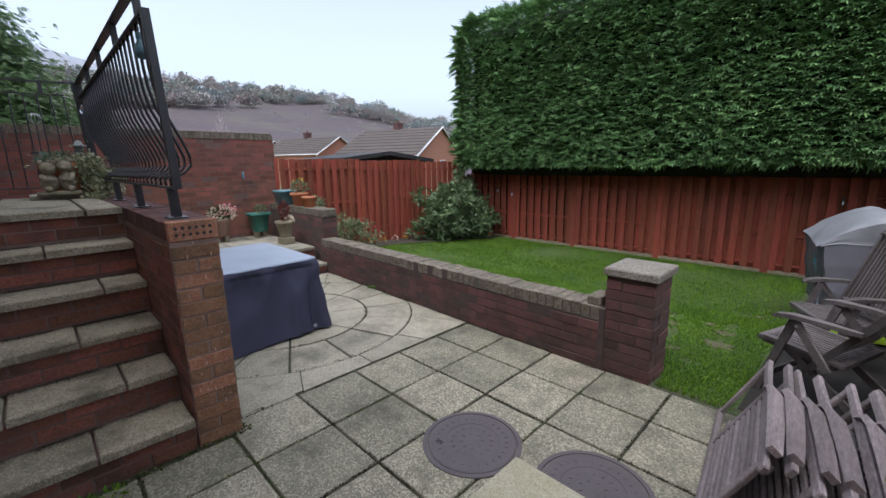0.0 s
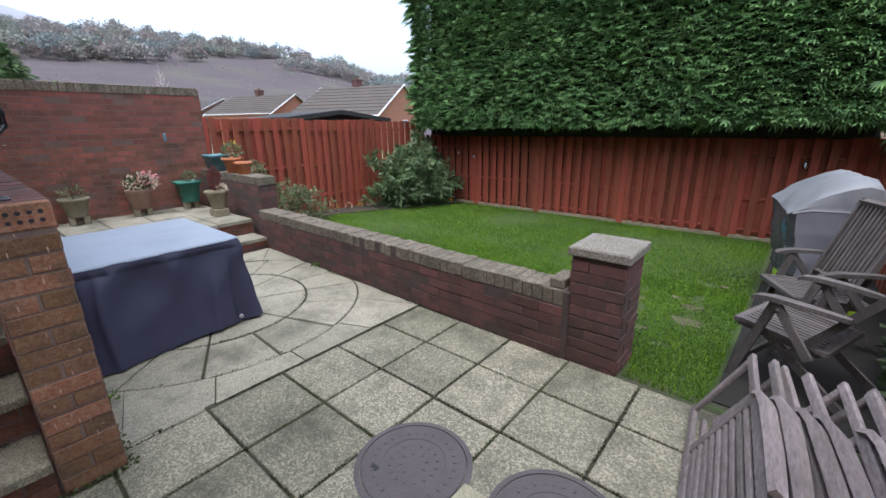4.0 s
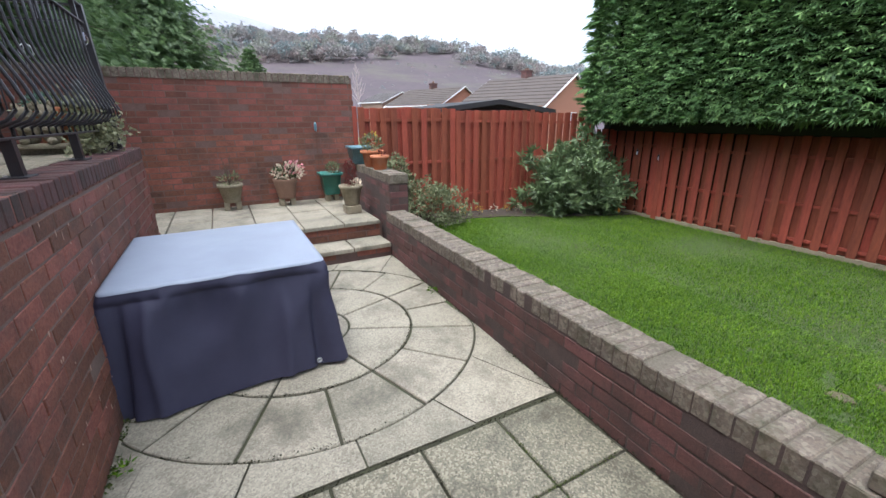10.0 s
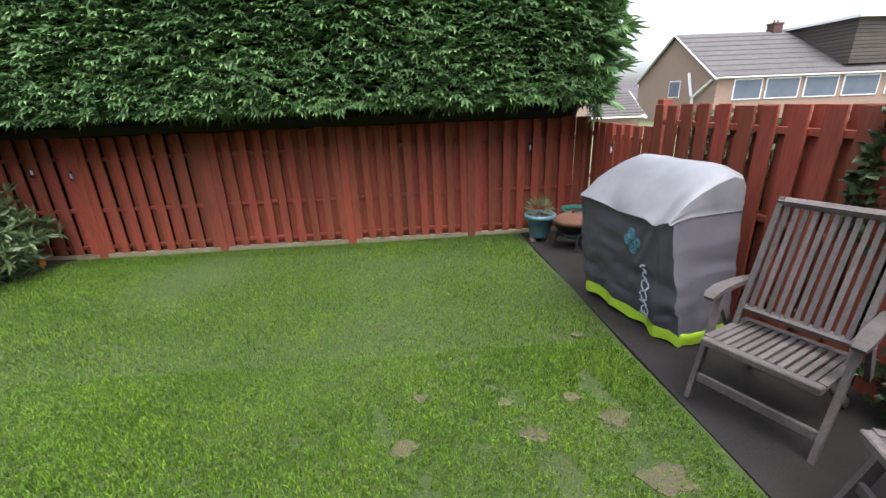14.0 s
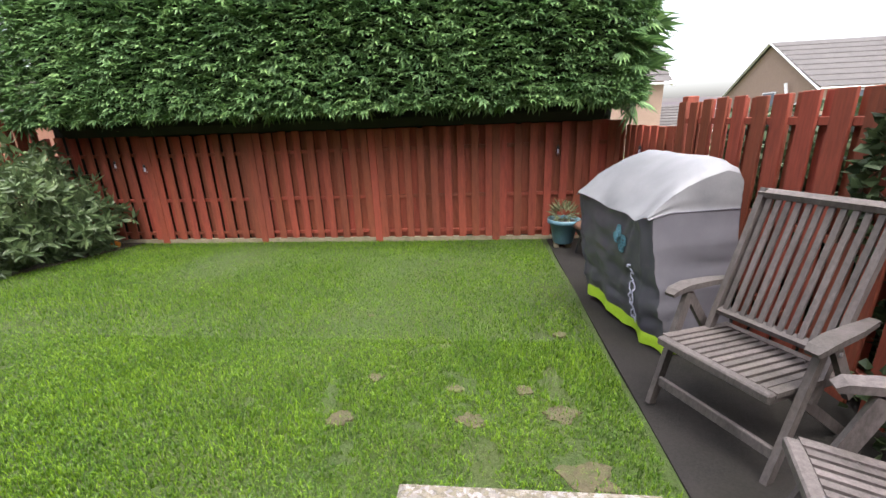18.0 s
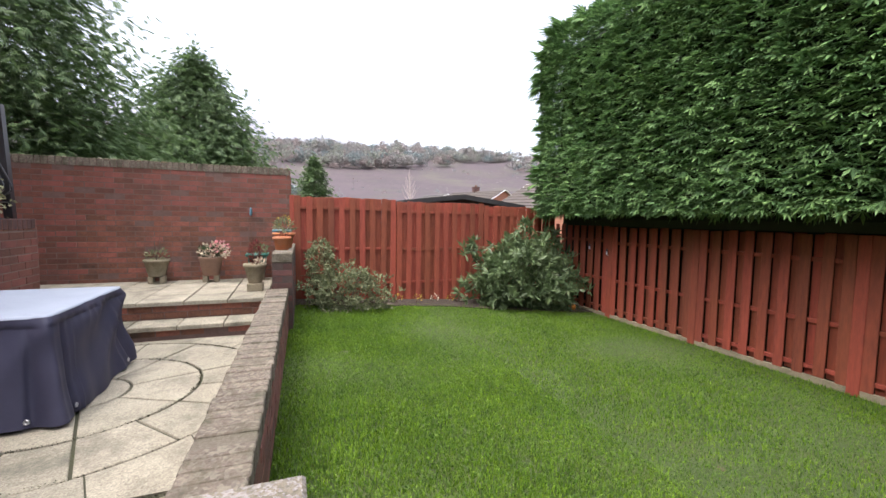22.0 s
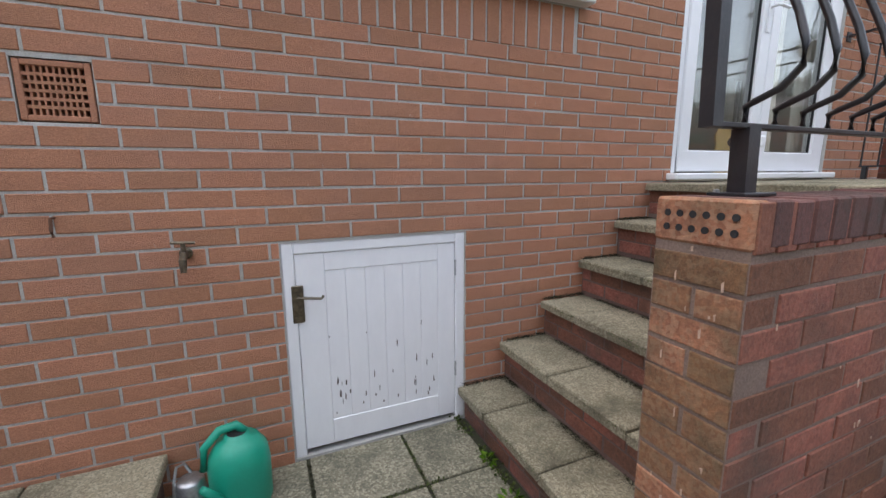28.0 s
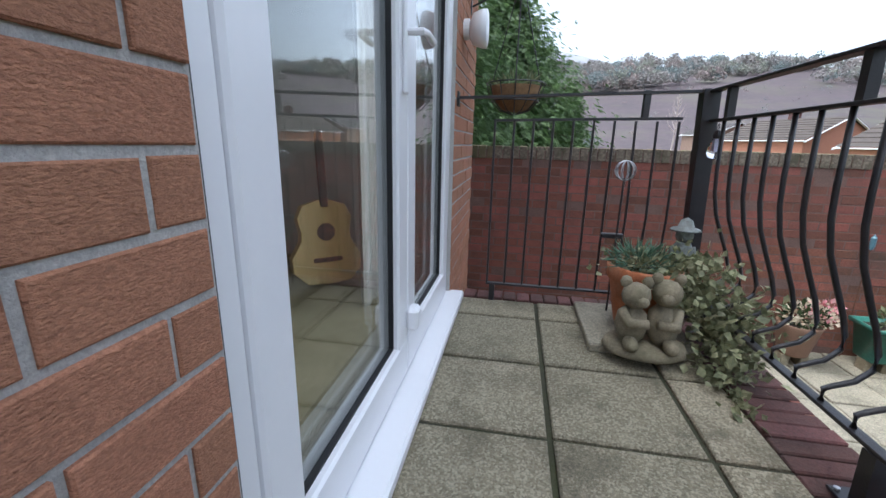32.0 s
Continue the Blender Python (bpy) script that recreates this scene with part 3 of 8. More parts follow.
# ---- lawn ----
s = Shape()
nx, ny = 60, 44
for j in range(ny + 1):
    for i in range(nx + 1):
        x, y = -7.1 + (SIDE_X + 0.1 + 7.1) * i / nx, 2.87 + (FENCE_Y - 2.87) * j / ny
        s.v.append((x, y, lawn_z(y) + 0.018 * noise.noise(Vector((x * 0.9, y * 0.9, 0)))))
s.f = [(j * (nx + 1) + i, j * (nx + 1) + i + 1, (j + 1) * (nx + 1) + i + 1, (j + 1) * (nx + 1) + i) for j in range(ny) for i in range(nx)]
lawn = solid("lawn", s, TURF, "short green garden lawn, worn in patches", "lawn", "structure", smooth=True)


def blades(n, seed, x0, x1, y0, y1, h0, h1, material, parent, keep):
    g = np.random.default_rng(seed)
    xy = np.stack([g.uniform(x0, x1, n), g.uniform(y0, y1, n)], 1)
    xy = xy[[keep(x, y) for x, y in xy]]
    n = len(xy)
    z = np.array([lawn_z(y) for y in xy[:, 1]])
    a, h, lean = g.uniform(0, math.tau, n), g.uniform(h0, h1, n), g.uniform(0.1, 0.9, n)
    w = g.uniform(0.0014, 0.0032, n)
    d, q = np.stack([np.cos(a), np.sin(a)], 1), np.stack([-np.sin(a), np.cos(a)], 1)
    v = np.zeros((n, 5, 3))
    for k, (up, out, wide) in enumerate(((0, 0, 1), (0, 0, -1), (0.6, 0.3, -0.8), (0.6, 0.3, 0.8), (1.0, 1.0, 0))):
        v[:, k, :2] = xy + d * (lean * h * out)[:, None] + q * (w * wide)[:, None]
        v[:, k, 2] = z + h * up * (1 - 0.3 * lean * out) - 0.004
    base = np.arange(n)[:, None] * 5
    tris = np.concatenate([base + np.array([0, 1, 2]), base + np.array([0, 2, 3]), base + np.array([3, 2, 4])])
    ob = new("grass", fast_mesh("grass", v.reshape(-1, 3), tris, material))
    ob.parent = parent
    tagged(ob, kind="stuff")


BARE = ((-1.58, 4.35, 0.09), (-0.95, 4.39, 0.11), (-0.52, 4.43, 0.12), (-0.48, 4.05, 0.16), (-1.03, 4.63, 0.07), (-0.67, 4.64, 0.08), (-1.50, 4.73, 0.07), (-1.75, 5.6, 0.05), (-0.36, 5.3, 0.07), (-1.15, 3.95, 0.06), (-0.75, 3.7, 0.08))


def grassy(x, y):
    if y < 3.08 and -5.25 < x < -0.63:
        return False
    if x > -0.17 + 0.02 * (y - 4):
        return False
    if x < -6.3 + 0.25 * math.sin(3 * y) and not (x > -7):
        return False
    if x < -6.65 + 0.1 * noise.noise(Vector((y * 2, 0, 0))):
        return False
    for bx, by, br in BARE:
        d = math.hypot(x - bx, (y - by) * 1.3) / br
        if d < 1.1 and random.random() > 0.40 + 0.75 * max(0.0, d - 0.45 + 0.5 * noise.noise(Vector((x * 14, y * 14, 1)))):
            return False
    p = noise.noise(Vector((x * 5.0, y * 5.0, 5))) + 0.5 * noise.noise(Vector((x * 13, y * 13, 2)))
    near = math.exp(-((x + 0.8) ** 2 / 0.9 + (y - 4.4) ** 2 / 1.0))
    return random.random() > (0.85 if p > 0.75 - 0.5 * near else 0.0)


blades(230000, 3, -6.9, -0.1, 2.88, 5.2, 0.016, 0.040, GRASS, lawn, grassy)
blades(110000, 4, -6.9, -0.1, 5.2, 8.2, 0.018, 0.042, GRASS, lawn, grassy)

for bx, by, br in BARE:          # worn bare earth
    s = Shape()
    k0 = 18
    ring = [br * (0.62 + 0.45 * noise.noise(Vector((math.cos(k / k0 * math.tau) * 1.5 + bx * 9, math.sin(k / k0 * math.tau) * 1.6, by * 7)))) for k in range(k0)]
    s.prism([(bx + q * math.cos(k / k0 * math.tau), by + 0.75 * q * math.sin(k / k0 * math.tau)) for k, q in enumerate(ring)], lawn_z(by) - 0.03, lawn_z(by) + 0.011, 0.003)
    part("bare_patch", s, EARTH, lawn, "patch of bare brown earth")

# path of concrete along the side fence
s = Shape()
s.prism([(-0.17, 2.95), (SIDE_X + 0.08, 2.95), (SIDE_X + 0.08, FENCE_Y), (-0.02, FENCE_Y), (-0.09, 5.9)], -0.5, 0.0)
for i, (x, y, z) in enumerate(s.v):
    if z > -0.1:
        s.v[i] = (x, y, lawn_z(y) + 0.012)
solid("path", s, CONCRETE, "dark damp concrete path along the side fence", "path", "structure")
s = Shape().prism([(-7.1, 3.2), (-6.62, 3.2), (-6.5, 5.6), (-6.2, 6.6), (-5.9, 8.2), (-7.1, 8.2)], -0.5, 0.0)
for i, (x, y, z) in enumerate(s.v):
    if z > -0.1:
        s.v[i] = (x, y, lawn_z(y) + 0.02)
bed = solid("flower_bed", s, SOIL, "narrow bed of dark soil below the back fence", "flower bed", "structure")

# ---- house ----
HATCH, DOOR, WINDOW, VENT = (-2.22, -1.35, 0.0, 1.02), (-5.37, -3.66, 1.25, 3.31), (-2.87, -1.13, 2.19, 3.40), (-0.80, -0.585, 1.485, 1.69)
s = wall_box(Shape(), HOUSE_END, 3.2, WALL_Y - 0.28, WALL_Y - 0.002, -0.4, 5.2, [HATCH, DOOR, WINDOW, VENT])
s.box(HOUSE_END, -7.5, -0.4, HOUSE_END + 0.28, WALL_Y - 0.28, 5.2)
s.box(3.0, -7.5, -0.4, 3.2, WALL_Y - 0.28, 5.2)
s.box(HOUSE_END, -7.7, -0.4, 3.2, -7.5, 5.2)
house_wall = solid("wall_house", s, MORTAR, "orange brick house wall with pale mortar joints", "wall", "structure")
s = Shape()
s.box(HOUSE_END - 0.35, -7.9, 5.2, 3.5, WALL_Y + 0.35, 5.32)
s.add([(HOUSE_END - 0.35, -7.9, 5.32), (3.5, -7.9, 5.32), (3.5, WALL_Y + 0.35, 5.32), (HOUSE_END - 0.35, WALL_Y + 0.35, 5.32), (HOUSE_END - 0.35, -4.2, 7.2), (3.5, -4.2, 7.2)],
      [(0, 1, 5, 4), (2, 3, 4, 5), (0, 4, 3), (1, 2, 5)])
solid("roof", s, ROOF_TILE, "tiled roof of the house with overhanging eaves", "roof", "structure")
# room behind door and window
solid("floor_inside", Shape().box(-5.95, -5.2, 1.17, 2.9, -0.89, 1.27), CARPET, "beige carpeted floor inside the house", "floor", "structure")
solid("ceiling", Shape().box(-5.95, -5.2, 3.72, 2.9, -0.89, 3.80), PLASTER, "plain plaster ceiling inside the house", "ceiling", "structure")
solid("wall_inside", Shape().box(-5.95, -5.3, 1.2, 2.9, -5.2, 3.8), PLASTER, "cream plastered wall inside the house", "wall", "structure")

# ---- terrace and stairs ----
WALL_IN, WALL_OUT, T_END = 0.51, 0.735, -5.58
s = Shape()
s.box(T_END + 0.01, WALL_Y, -0.3, -3.494, WALL_IN + 0.02, TERRACE - 0.046)
s.box(T_END + 0.003, WALL_IN + 0.002, -0.3, -2.194, WALL_OUT - 0.003, TERRACE - 0.09)
terrace_wall = solid("wall_terrace", s, MORTAR_TERRACE, "red brick retaining wall of the raised terrace", "wall", "structure")
STEP_X = [-2.19, -2.44, -2.70, -2.963, -3.222, -3.462]
STEP_Z = [0.19, 0.40, 0.605, 0.815, 1.032, TERRACE]
stairs = thing("stairs", "six brick steps with worn mossy slab treads", "stairs", kind="structure")
TREAD_CUTS = [(-0.33, 0.10), (-0.18, 0.27), (-0.32, 0.13), (-0.16, 0.29), (-0.38, 0.07)]
for i, (x, z) in enumerate(zip(STEP_X[:5], STEP_Z[:5])):
    part("riser_core", Shape().box(x - 0.30, WALL_Y + 0.002, -0.2, x - 0.03, WALL_IN, z - 0.045), MORTAR_RED, stairs)
    y0 = WALL_Y + 0.004
    for y1 in (*TREAD_CUTS[i], WALL_IN - 0.002):
        j = lambda k: RNG.normal(0, k)
        s = Shape().prism([(x - 0.30, y0 + 0.006), (x + 0.012 + j(0.004), y0 + 0.006), (x + 0.012 + j(0.004), y1 - 0.006), (x - 0.30, y1 - 0.006)], z - 0.045, z + j(0.003), 0.007)
        part("tread", s, TREAD, stairs)
        y0 = y1
# terrace slabs
terrace = thing("terrace", "raised terrace paved with buff aggregate slabs", "terrace", kind="structure")
part("bedding", Shape().box(T_END + 0.12, WALL_Y + 0.001, TERRACE - 0.045, -3.48, WALL_IN, TERRACE - 0.014), GROUT, terrace)
tx, ty = [-3.452, -3.915, -4.36, -4.785, -5.22, -5.45], [WALL_Y + 0.004, -0.142, 0.305, WALL_IN]
for a, b in zip(tx, tx[1:]):
    for c, d in zip(ty, ty[1:]):
        e = 0.0095
        nose = 0.012 if a == tx[0] else -e
        s = Shape().prism([(b + e, c + e), (a + nose, c + e), (a + nose, d - e), (b + e, d - e)], TERRACE - 0.045, TERRACE + RNG.normal(0, 0.0015), 0.006)
        part("slab", s, TREAD, terrace)

# ---- upper patio and its two steps ----
upper = thing("upper_patio", "upper patio of buff slabs reached by two steps", "patio", kind="structure")
part("step_core", Shape().box(-5.43, WALL_OUT, -0.2, -5.11, 2.95, 0.10), MORTAR_RED, upper)
part("patio_core", Shape().box(FENCE_X, WALL_OUT - 1.4, -0.2, -5.585, 2.97, UPPER - 0.045), MORTAR_RED, upper)
part("patio_core", Shape().box(-5.60, WALL_OUT, -0.2, -5.45, 2.96, UPPER - 0.045), MORTAR_RED, upper)
ys = [WALL_OUT + 0.004, 1.17, 1.61, 2.06, 2.50, 2.93]
for c, d in zip(ys, ys[1:]):
    part("tread", Shape().prism([(-5.43, c + 0.006), (-5.068, c + 0.006), (-5.068, d - 0.006), (-5.43, d - 0.006)], 0.105, 0.15, 0.006), SMOOTH_SLAB, upper)
xs = [-5.405, -5.87, -6.32, -6.76, FENCE_X]
for a, b in zip(xs, xs[1:]):
    row = ys if a > -5.6 else [-0.66, -0.2, 0.27, *ys]
    for c, d in zip(row, row[1:]):
        x1 = a if d > WALL_OUT or a < -5.6 else -5.59
        part("slab", Shape().prism([(b + 0.006, c + 0.006), (x1 - 0.004, c + 0.006), (x1 - 0.004, d - 0.006), (b + 0.006, d - 0.006)], UPPER - 0.045, UPPER + RNG.normal(0, 0.002), 0.006), SMOOTH_SLAB, upper)

# ---- lower patio ----
patio = thing("patio", "lower patio of square aggregate slabs with a round feature", "patio", kind="structure")
part("bedding", Shape().box(-5.11, WALL_Y, -0.3, SIDE_X + 0.08, 2.95, -0.012), GROUT, patio)
gx = [SIDE_X, 0.39, -0.065, -0.515, -0.955, -1.40, -1.855, -2.31]
gy = [WALL_Y + 0.004, -0.225, 0.228, 0.675, 1.125, 1.575, 2.0, 2.43, 2.845]
CIRCLE, R0, R1, R2 = (-3.75, 1.75), 0.30, 0.765, 1.235


def slab_piece(poly, material, z=0.0):
    part("slab", Shape().prism(poly, -0.045, z + RNG.normal(0, 0.002), 0.005), material, patio)


MAN = [(-1.15, 1.575), (-0.515, 1.70)]
for a, b in zip(gx, gx[1:]):
    for c, d in zip(gy, gy[1:]):
        lo = -2.18 if b < -2.20 and d < 0.7 else b
        e = 0.008
        slab_piece([(lo + e, c + e), (a - e, c + e), (a - e, d - e), (lo + e, d - e)], SLAB)
# extra narrow row between grid and circle beside the pier
for c, d in ((WALL_OUT, 0.90), (0.90, 1.125)):
    slab_piece([(-2.50, c + 0.006), (-2.316, c + 0.006), (-2.316, d - 0.006), (-2.50, d - 0.006)], SMOOTH_SLAB)


def arc(r, a0, a1, n):
    return [(CIRCLE[0] + r * math.cos(radians(a0 + (a1 - a0) * k / n)), CIRCLE[1] + r * math.sin(radians(a0 + (a1 - a0) * k / n))) for k in range(n + 1)]


slab_piece(arc(R0 - 0.009, 0, 348, 29), SMOOTH_SLAB)
for k in range(8):
    a0 = -25.5 + 45 * k
    g0, g1 = math.degrees(0.009 / R0), math.degrees(0.009 / R1)
    slab_piece(arc(R1 - 0.009, a0 + g1, a0 + 45 - g1, 10) + arc(R0 + 0.009, a0 + 45 - g0, a0 + g0, 8), SMOOTH_SLAB)
Y_LOW = lambda x: 2.83 - 0.0263 * (x + 1.02)
for k in range(16):
    a0 = -25.5 + 22.5 * k
    g0, g1 = math.degrees(0.009 / R1), math.degrees(0.009 / R2)
    poly = arc(R2 - 0.009, a0 + g1, a0 + 22.5 - g1, 6) + arc(R1 + 0.009, a0 + 22.5 - g0, a0 + g0, 5)
    poly = [(x, min(max(y, WALL_OUT + 0.003), Y_LOW(x) - 0.003)) for x, y in poly]
    slab_piece(poly, SMOOTH_SLAB)
# corner pieces round the circle
for sx in (1, -1):
    for sy, ylim in ((1, None), (-1, WALL_OUT + 0.003)):
        x_out = -2.316 if sx > 0 else -5.08
        half = [(0, 22), (22, 45), (45, 68), (68, 90)]
        for h0, h1 in half:
            ang = [h0 + (h1 - h0) * q / 5 for q in range(6)]
            inner = [(CIRCLE[0] + sx * (R2 + 0.009) * math.cos(radians(q)), CIRCLE[1] + sy * (R2 + 0.009) * math.sin(radians(q))) for q in ang]
            outer = []
            for q in (h1, h0):
                cx, cy = math.cos(radians(q)), math.sin(radians(q))
                k = 1.42 / max(cx, cy, 1e-6)
                outer.append((CIRCLE[0] + sx * k * cx, CIRCLE[1] + sy * k * cy))
            poly = inner + outer
            lim = lambda x, y: (min(max(x, -5.08), -2.322), max(min(y, Y_LOW(x) - 0.003), WALL_OUT + 0.003))
            poly = [lim(*p) for p in poly]
            if max(p[1] for p in poly) - min(p[1] for p in poly) < 0.02:
                continue
            if sx * sy < 0:
                poly = poly[::-1]
            mx, my = sum(p[0] for p in poly) / len(poly), sum(p[1] for p in poly) / len(poly)
            slab_piece([(mx + (x - mx) * 0.962, my + (y - my) * 0.962) for x, y in poly], SMOOTH_SLAB)
# raised slab platform by the house
platform = thing("slab_platform", "low platform of mossy slabs beside the house", "platform", kind="structure")
part("platform_core", Shape().box(-0.83, WALL_Y + 0.002, -0.05, SIDE_X, 0.37, 0.145), MORTAR_RED, platform)
for a, b in ((-0.865, -0.42), (-0.42, 0.03), (0.03, 0.48), (0.48, SIDE_X)):
    for c, d in ((WALL_Y + 0.004, -0.10), (-0.10, 0.40)):
        part("slab", Shape().prism([(a + 0.005, c + 0.005), (b - 0.005, c + 0.005), (b - 0.005, d - 0.005), (a + 0.005, d - 0.005)], 0.145, 0.19, 0.006), TREAD, platform)

# ---- low garden wall with pillar ----
ANG = math.atan(-0.0263)
LOW = Matrix.Translation((-1.02, 2.83, 0)) @ Matrix.Rotation(ANG, 4, "Z")    # local -x runs along the wall
s = Shape().box(-4.22, 0.003, -0.5, 0.032, 0.217, 0.466, m=LOW)
low_wall = solid("wall_low", s, MORTAR_DARK, "low red brick garden wall between patio and lawn", "wall", "structure")
s = Shape().box(-6.16, 0.05, -0.5, -4.2, 0.27, 0.80, m=LOW)
block_wall = solid("wall_block", s, MORTAR_DARK, "taller stub of brick wall beside the upper patio", "wall", "structure")
pillar = thing("pillar", "brick gate pillar with a pebble-dashed cap", "pillar", kind="structure")
part("pillar_core", Shape().box(-0.989, 2.851, -0.4, -0.666, 3.174, 0.722), MORTAR_DARK, pillar)
cap = Shape()
cap.lathe([(0.186, 0.695), (0.190, 0.70), (0.190, 0.742), (0.182, 0.752), (0.10, 0.764), (0.0, 0.768)], 4)
cap.v = [(-0.827 + x * 1.4142 * 0.965, 3.025 + y * 1.4142 * 1.04, z + 0.026) for x, y, z in cap.v]
part("cap", cap, PEBBLE, pillar, "pebble-dashed concrete cap")
# half brick lying on the wall beside the pillar
solid("loose_brick", Shape().box(-1.10, 0.0, 0.475, -1.0, 0.20, 0.54, 0.006, m=Matrix.Translation((-0.03, 2.85, 0))), COPING, "mossy loose brick lying on the low wall", "brick")

# ---- boundary wall ----
BW_TOP = 2.075
s = Shape().box(FENCE_X - 0.215, -3.5, -0.5, FENCE_X - 0.003, 3.197, BW_TOP - 0.03)
brick_boundary = solid("wall_boundary", s, MORTAR_RED, "tall red brick boundary wall behind the upper patio", "wall", "structure")

# ---- doors, hatch and window ----
door = thing("door_1", "white plastic french doors standing closed", "door", kind="structure")
Y0 = WALL_Y
x0, x1, z0, z1 = DOOR
part("sill", Shape().box(x0 - 0.03, Y0 - 0.12, z0 + 0.012, x1 + 0.04, Y0 + 0.075, z0 + 0.055, 0.008), UPVC, door, "white plastic door sill")
fr = Shape()
fr.box(x0, Y0 - 0.10, z0 + 0.055, x0 + 0.065, Y0 - 0.02, z1, 0.006)
fr.box(x1 - 0.065, Y0 - 0.10, z0 + 0.055, x1, Y0 - 0.02, z1, 0.006)
fr.box(x0, Y0 - 0.10, z1 - 0.065, x1, Y0 - 0.021, z1, 0.006)
part("door_frame", fr, UPVC, door)
part("seal", Shape().box(x1 - 0.004, Y0 - 0.05, z0 + 0.055, x1 + 0.010, Y0 - 0.004, z1), BLACK, door, "black gap beside the frame")
mid = -4.52
for a, b in ((x0 + 0.067, mid - 0.002), (mid + 0.002, x1 - 0.067)):
    leaf = Shape()
    for q in ((a, z0 + 0.065, a + 0.10, z1 - 0.067), (b - 0.10, z0 + 0.065, b, z1 - 0.067), (a, z0 + 0.065, b, z0 + 0.20), (a, z1 - 0.167, b, z1 - 0.067)):
        leaf.box(q[0], Y0 - 0.085, q[1], q[2], Y0 - 0.012 + (0.001 if q[2] == b and q[0] == a else 0), q[3], 0.007)
    lf = part("door_leaf", leaf, UPVC, door)
    for d in (0.049, 0.071):
        pane = part("pane", Shape().box(a + 0.098, Y0 - d, z0 + 0.198, b - 0.098, Y0 - d + 0.004, z1 - 0.165), GLASS, lf)
        pane.visible_shadow = False
    gk = Shape()
    for q in ((a + 0.098, z0 + 0.198, a + 0.106, z1 - 0.165), (b - 0.106, z0 + 0.198, b - 0.098, z1 - 0.165), (a + 0.098, z0 + 0.198, b - 0.098, z0 + 0.206)):
        gk.box(q[0], Y0 - 0.045, q[1], q[2], Y0 - 0.030, q[3])
    part("gasket", gk, BLACK, lf)
hd = Shape().box(mid + 0.035, Y0 - 0.012, 2.22, mid + 0.065, Y0 + 0.002, 2.46, 0.005)
hd.sweep([(mid + 0.05, Y0, 2.38), (mid + 0.05, Y0 + 0.045, 2.38), (mid + 0.03, Y0 + 0.05, 2.38), (mid - 0.06, Y0 + 0.05, 2.375)], 0.010, sides=8)
part("door_handle", hd, UPVC, door, "white lever handle")
part("door_stop", Shape().box(mid - 0.035, Y0 - 0.012, 1.48, mid + 0.03, Y0 + 0.03, 1.56, 0.012), UPVC, door, "white plastic door catch")

x0, x1, z0, z1 = WINDOW
window = thing("window_1", "white plastic three-light window with a projecting sill", "window", kind="structure")
part("window_sill", Shape().box(x0 - 0.06, Y0 - 0.10, z0 - 0.035, x1 + 0.06, Y0 + 0.07, z0 + 0.012, 0.008), UPVC, window)
fr = Shape()
mull = [x0, -2.30, -1.70, x1]
fr.box(x0, Y0 - 0.09, z0 + 0.012, x1, Y0 - 0.02, z0 + 0.08, 0.006)
fr.box(x0, Y0 - 0.09, z1 - 0.07, x1, Y0 - 0.02, z1, 0.006)
for q in mull:
    w = 0.035
    c = min(max(q, x0 + w), x1 - w)
    fr.box(c - w, Y0 - 0.09, z0 + 0.07, c + w, Y0 - 0.019, z1 - 0.06, 0.006)
part("window_frame", fr, UPVC, window)
for a, b in zip(mull, mull[1:]):
    sash = Shape()
    for q in ((a + 0.04, z0 + 0.083, a + 0.095, z1 - 0.073), (b - 0.095, z0 + 0.083, b - 0.04, z1 - 0.073), (a + 0.04, z0 + 0.083, b - 0.04, z0 + 0.14), (a + 0.04, z1 - 0.13, b - 0.04, z1 - 0.073)):
        sash.box(q[0], Y0 - 0.08, q[1], q[2], Y0 - 0.013, q[3], 0.006)
    sh = part("sash", sash, UPVC, window)
    for d in (0.049, 0.071):
        pane = part("pane", Shape().box(a + 0.094, Y0 - d, z0 + 0.139, b - 0.094, Y0 - d + 0.004, z1 - 0.129), GLASS, sh)
        pane.visible_shadow = False

# cellar hatch
x0, x1, z0, z1 = HATCH
hatch = thing("door_2", "low white boarded hatch door with flaking paint", "door", kind="structure")
fr = Shape()
fr.box(x0, Y0 - 0.10, 0.0, x0 + 0.05, Y0 - 0.006, z1, 0.004)
fr.box(x1 - 0.05, Y0 - 0.10, 0.0, x1, Y0 - 0.006, z1, 0.004)
fr.box(x0 + 0.05, Y0 - 0.10, z1 - 0.05, x1 - 0.05, Y0 - 0.006, z1, 0.004)
part("door_frame", fr, WHITE, hatch)
lf = Shape()
a, b = x0 + 0.0515, x1 - 0.0515
lf.box(a, Y0 - 0.06, 0.03, a + 0.095, Y0 - 0.012, z1 - 0.0515, 0.003)
lf.box(b - 0.125, Y0 - 0.06, 0.03, b, Y0 - 0.012, z1 - 0.0515, 0.003)
lf.box(a + 0.095, Y0 - 0.06, 0.03, b - 0.125, Y0 - 0.012, 0.155, 0.004)
lf.box(a + 0.095, Y0 - 0.06, z1 - 0.135, b - 0.125, Y0 - 0.012, z1 - 0.0515, 0.003)
leaf = part("door_leaf", lf, WHITE, hatch)
nb = 6
for k in range(nb):
    w = (b - 0.125 - a - 0.095) / nb
    q = a + 0.095 + k * w
    part("board", Shape().box(q + 0.0003, Y0 - 0.05, 0.155, q + w - 0.0003, Y0 - 0.0150, z1 - 0.135, 0.0022), WHITE, leaf)
g = np.random.default_rng(11)
fl = Shape()
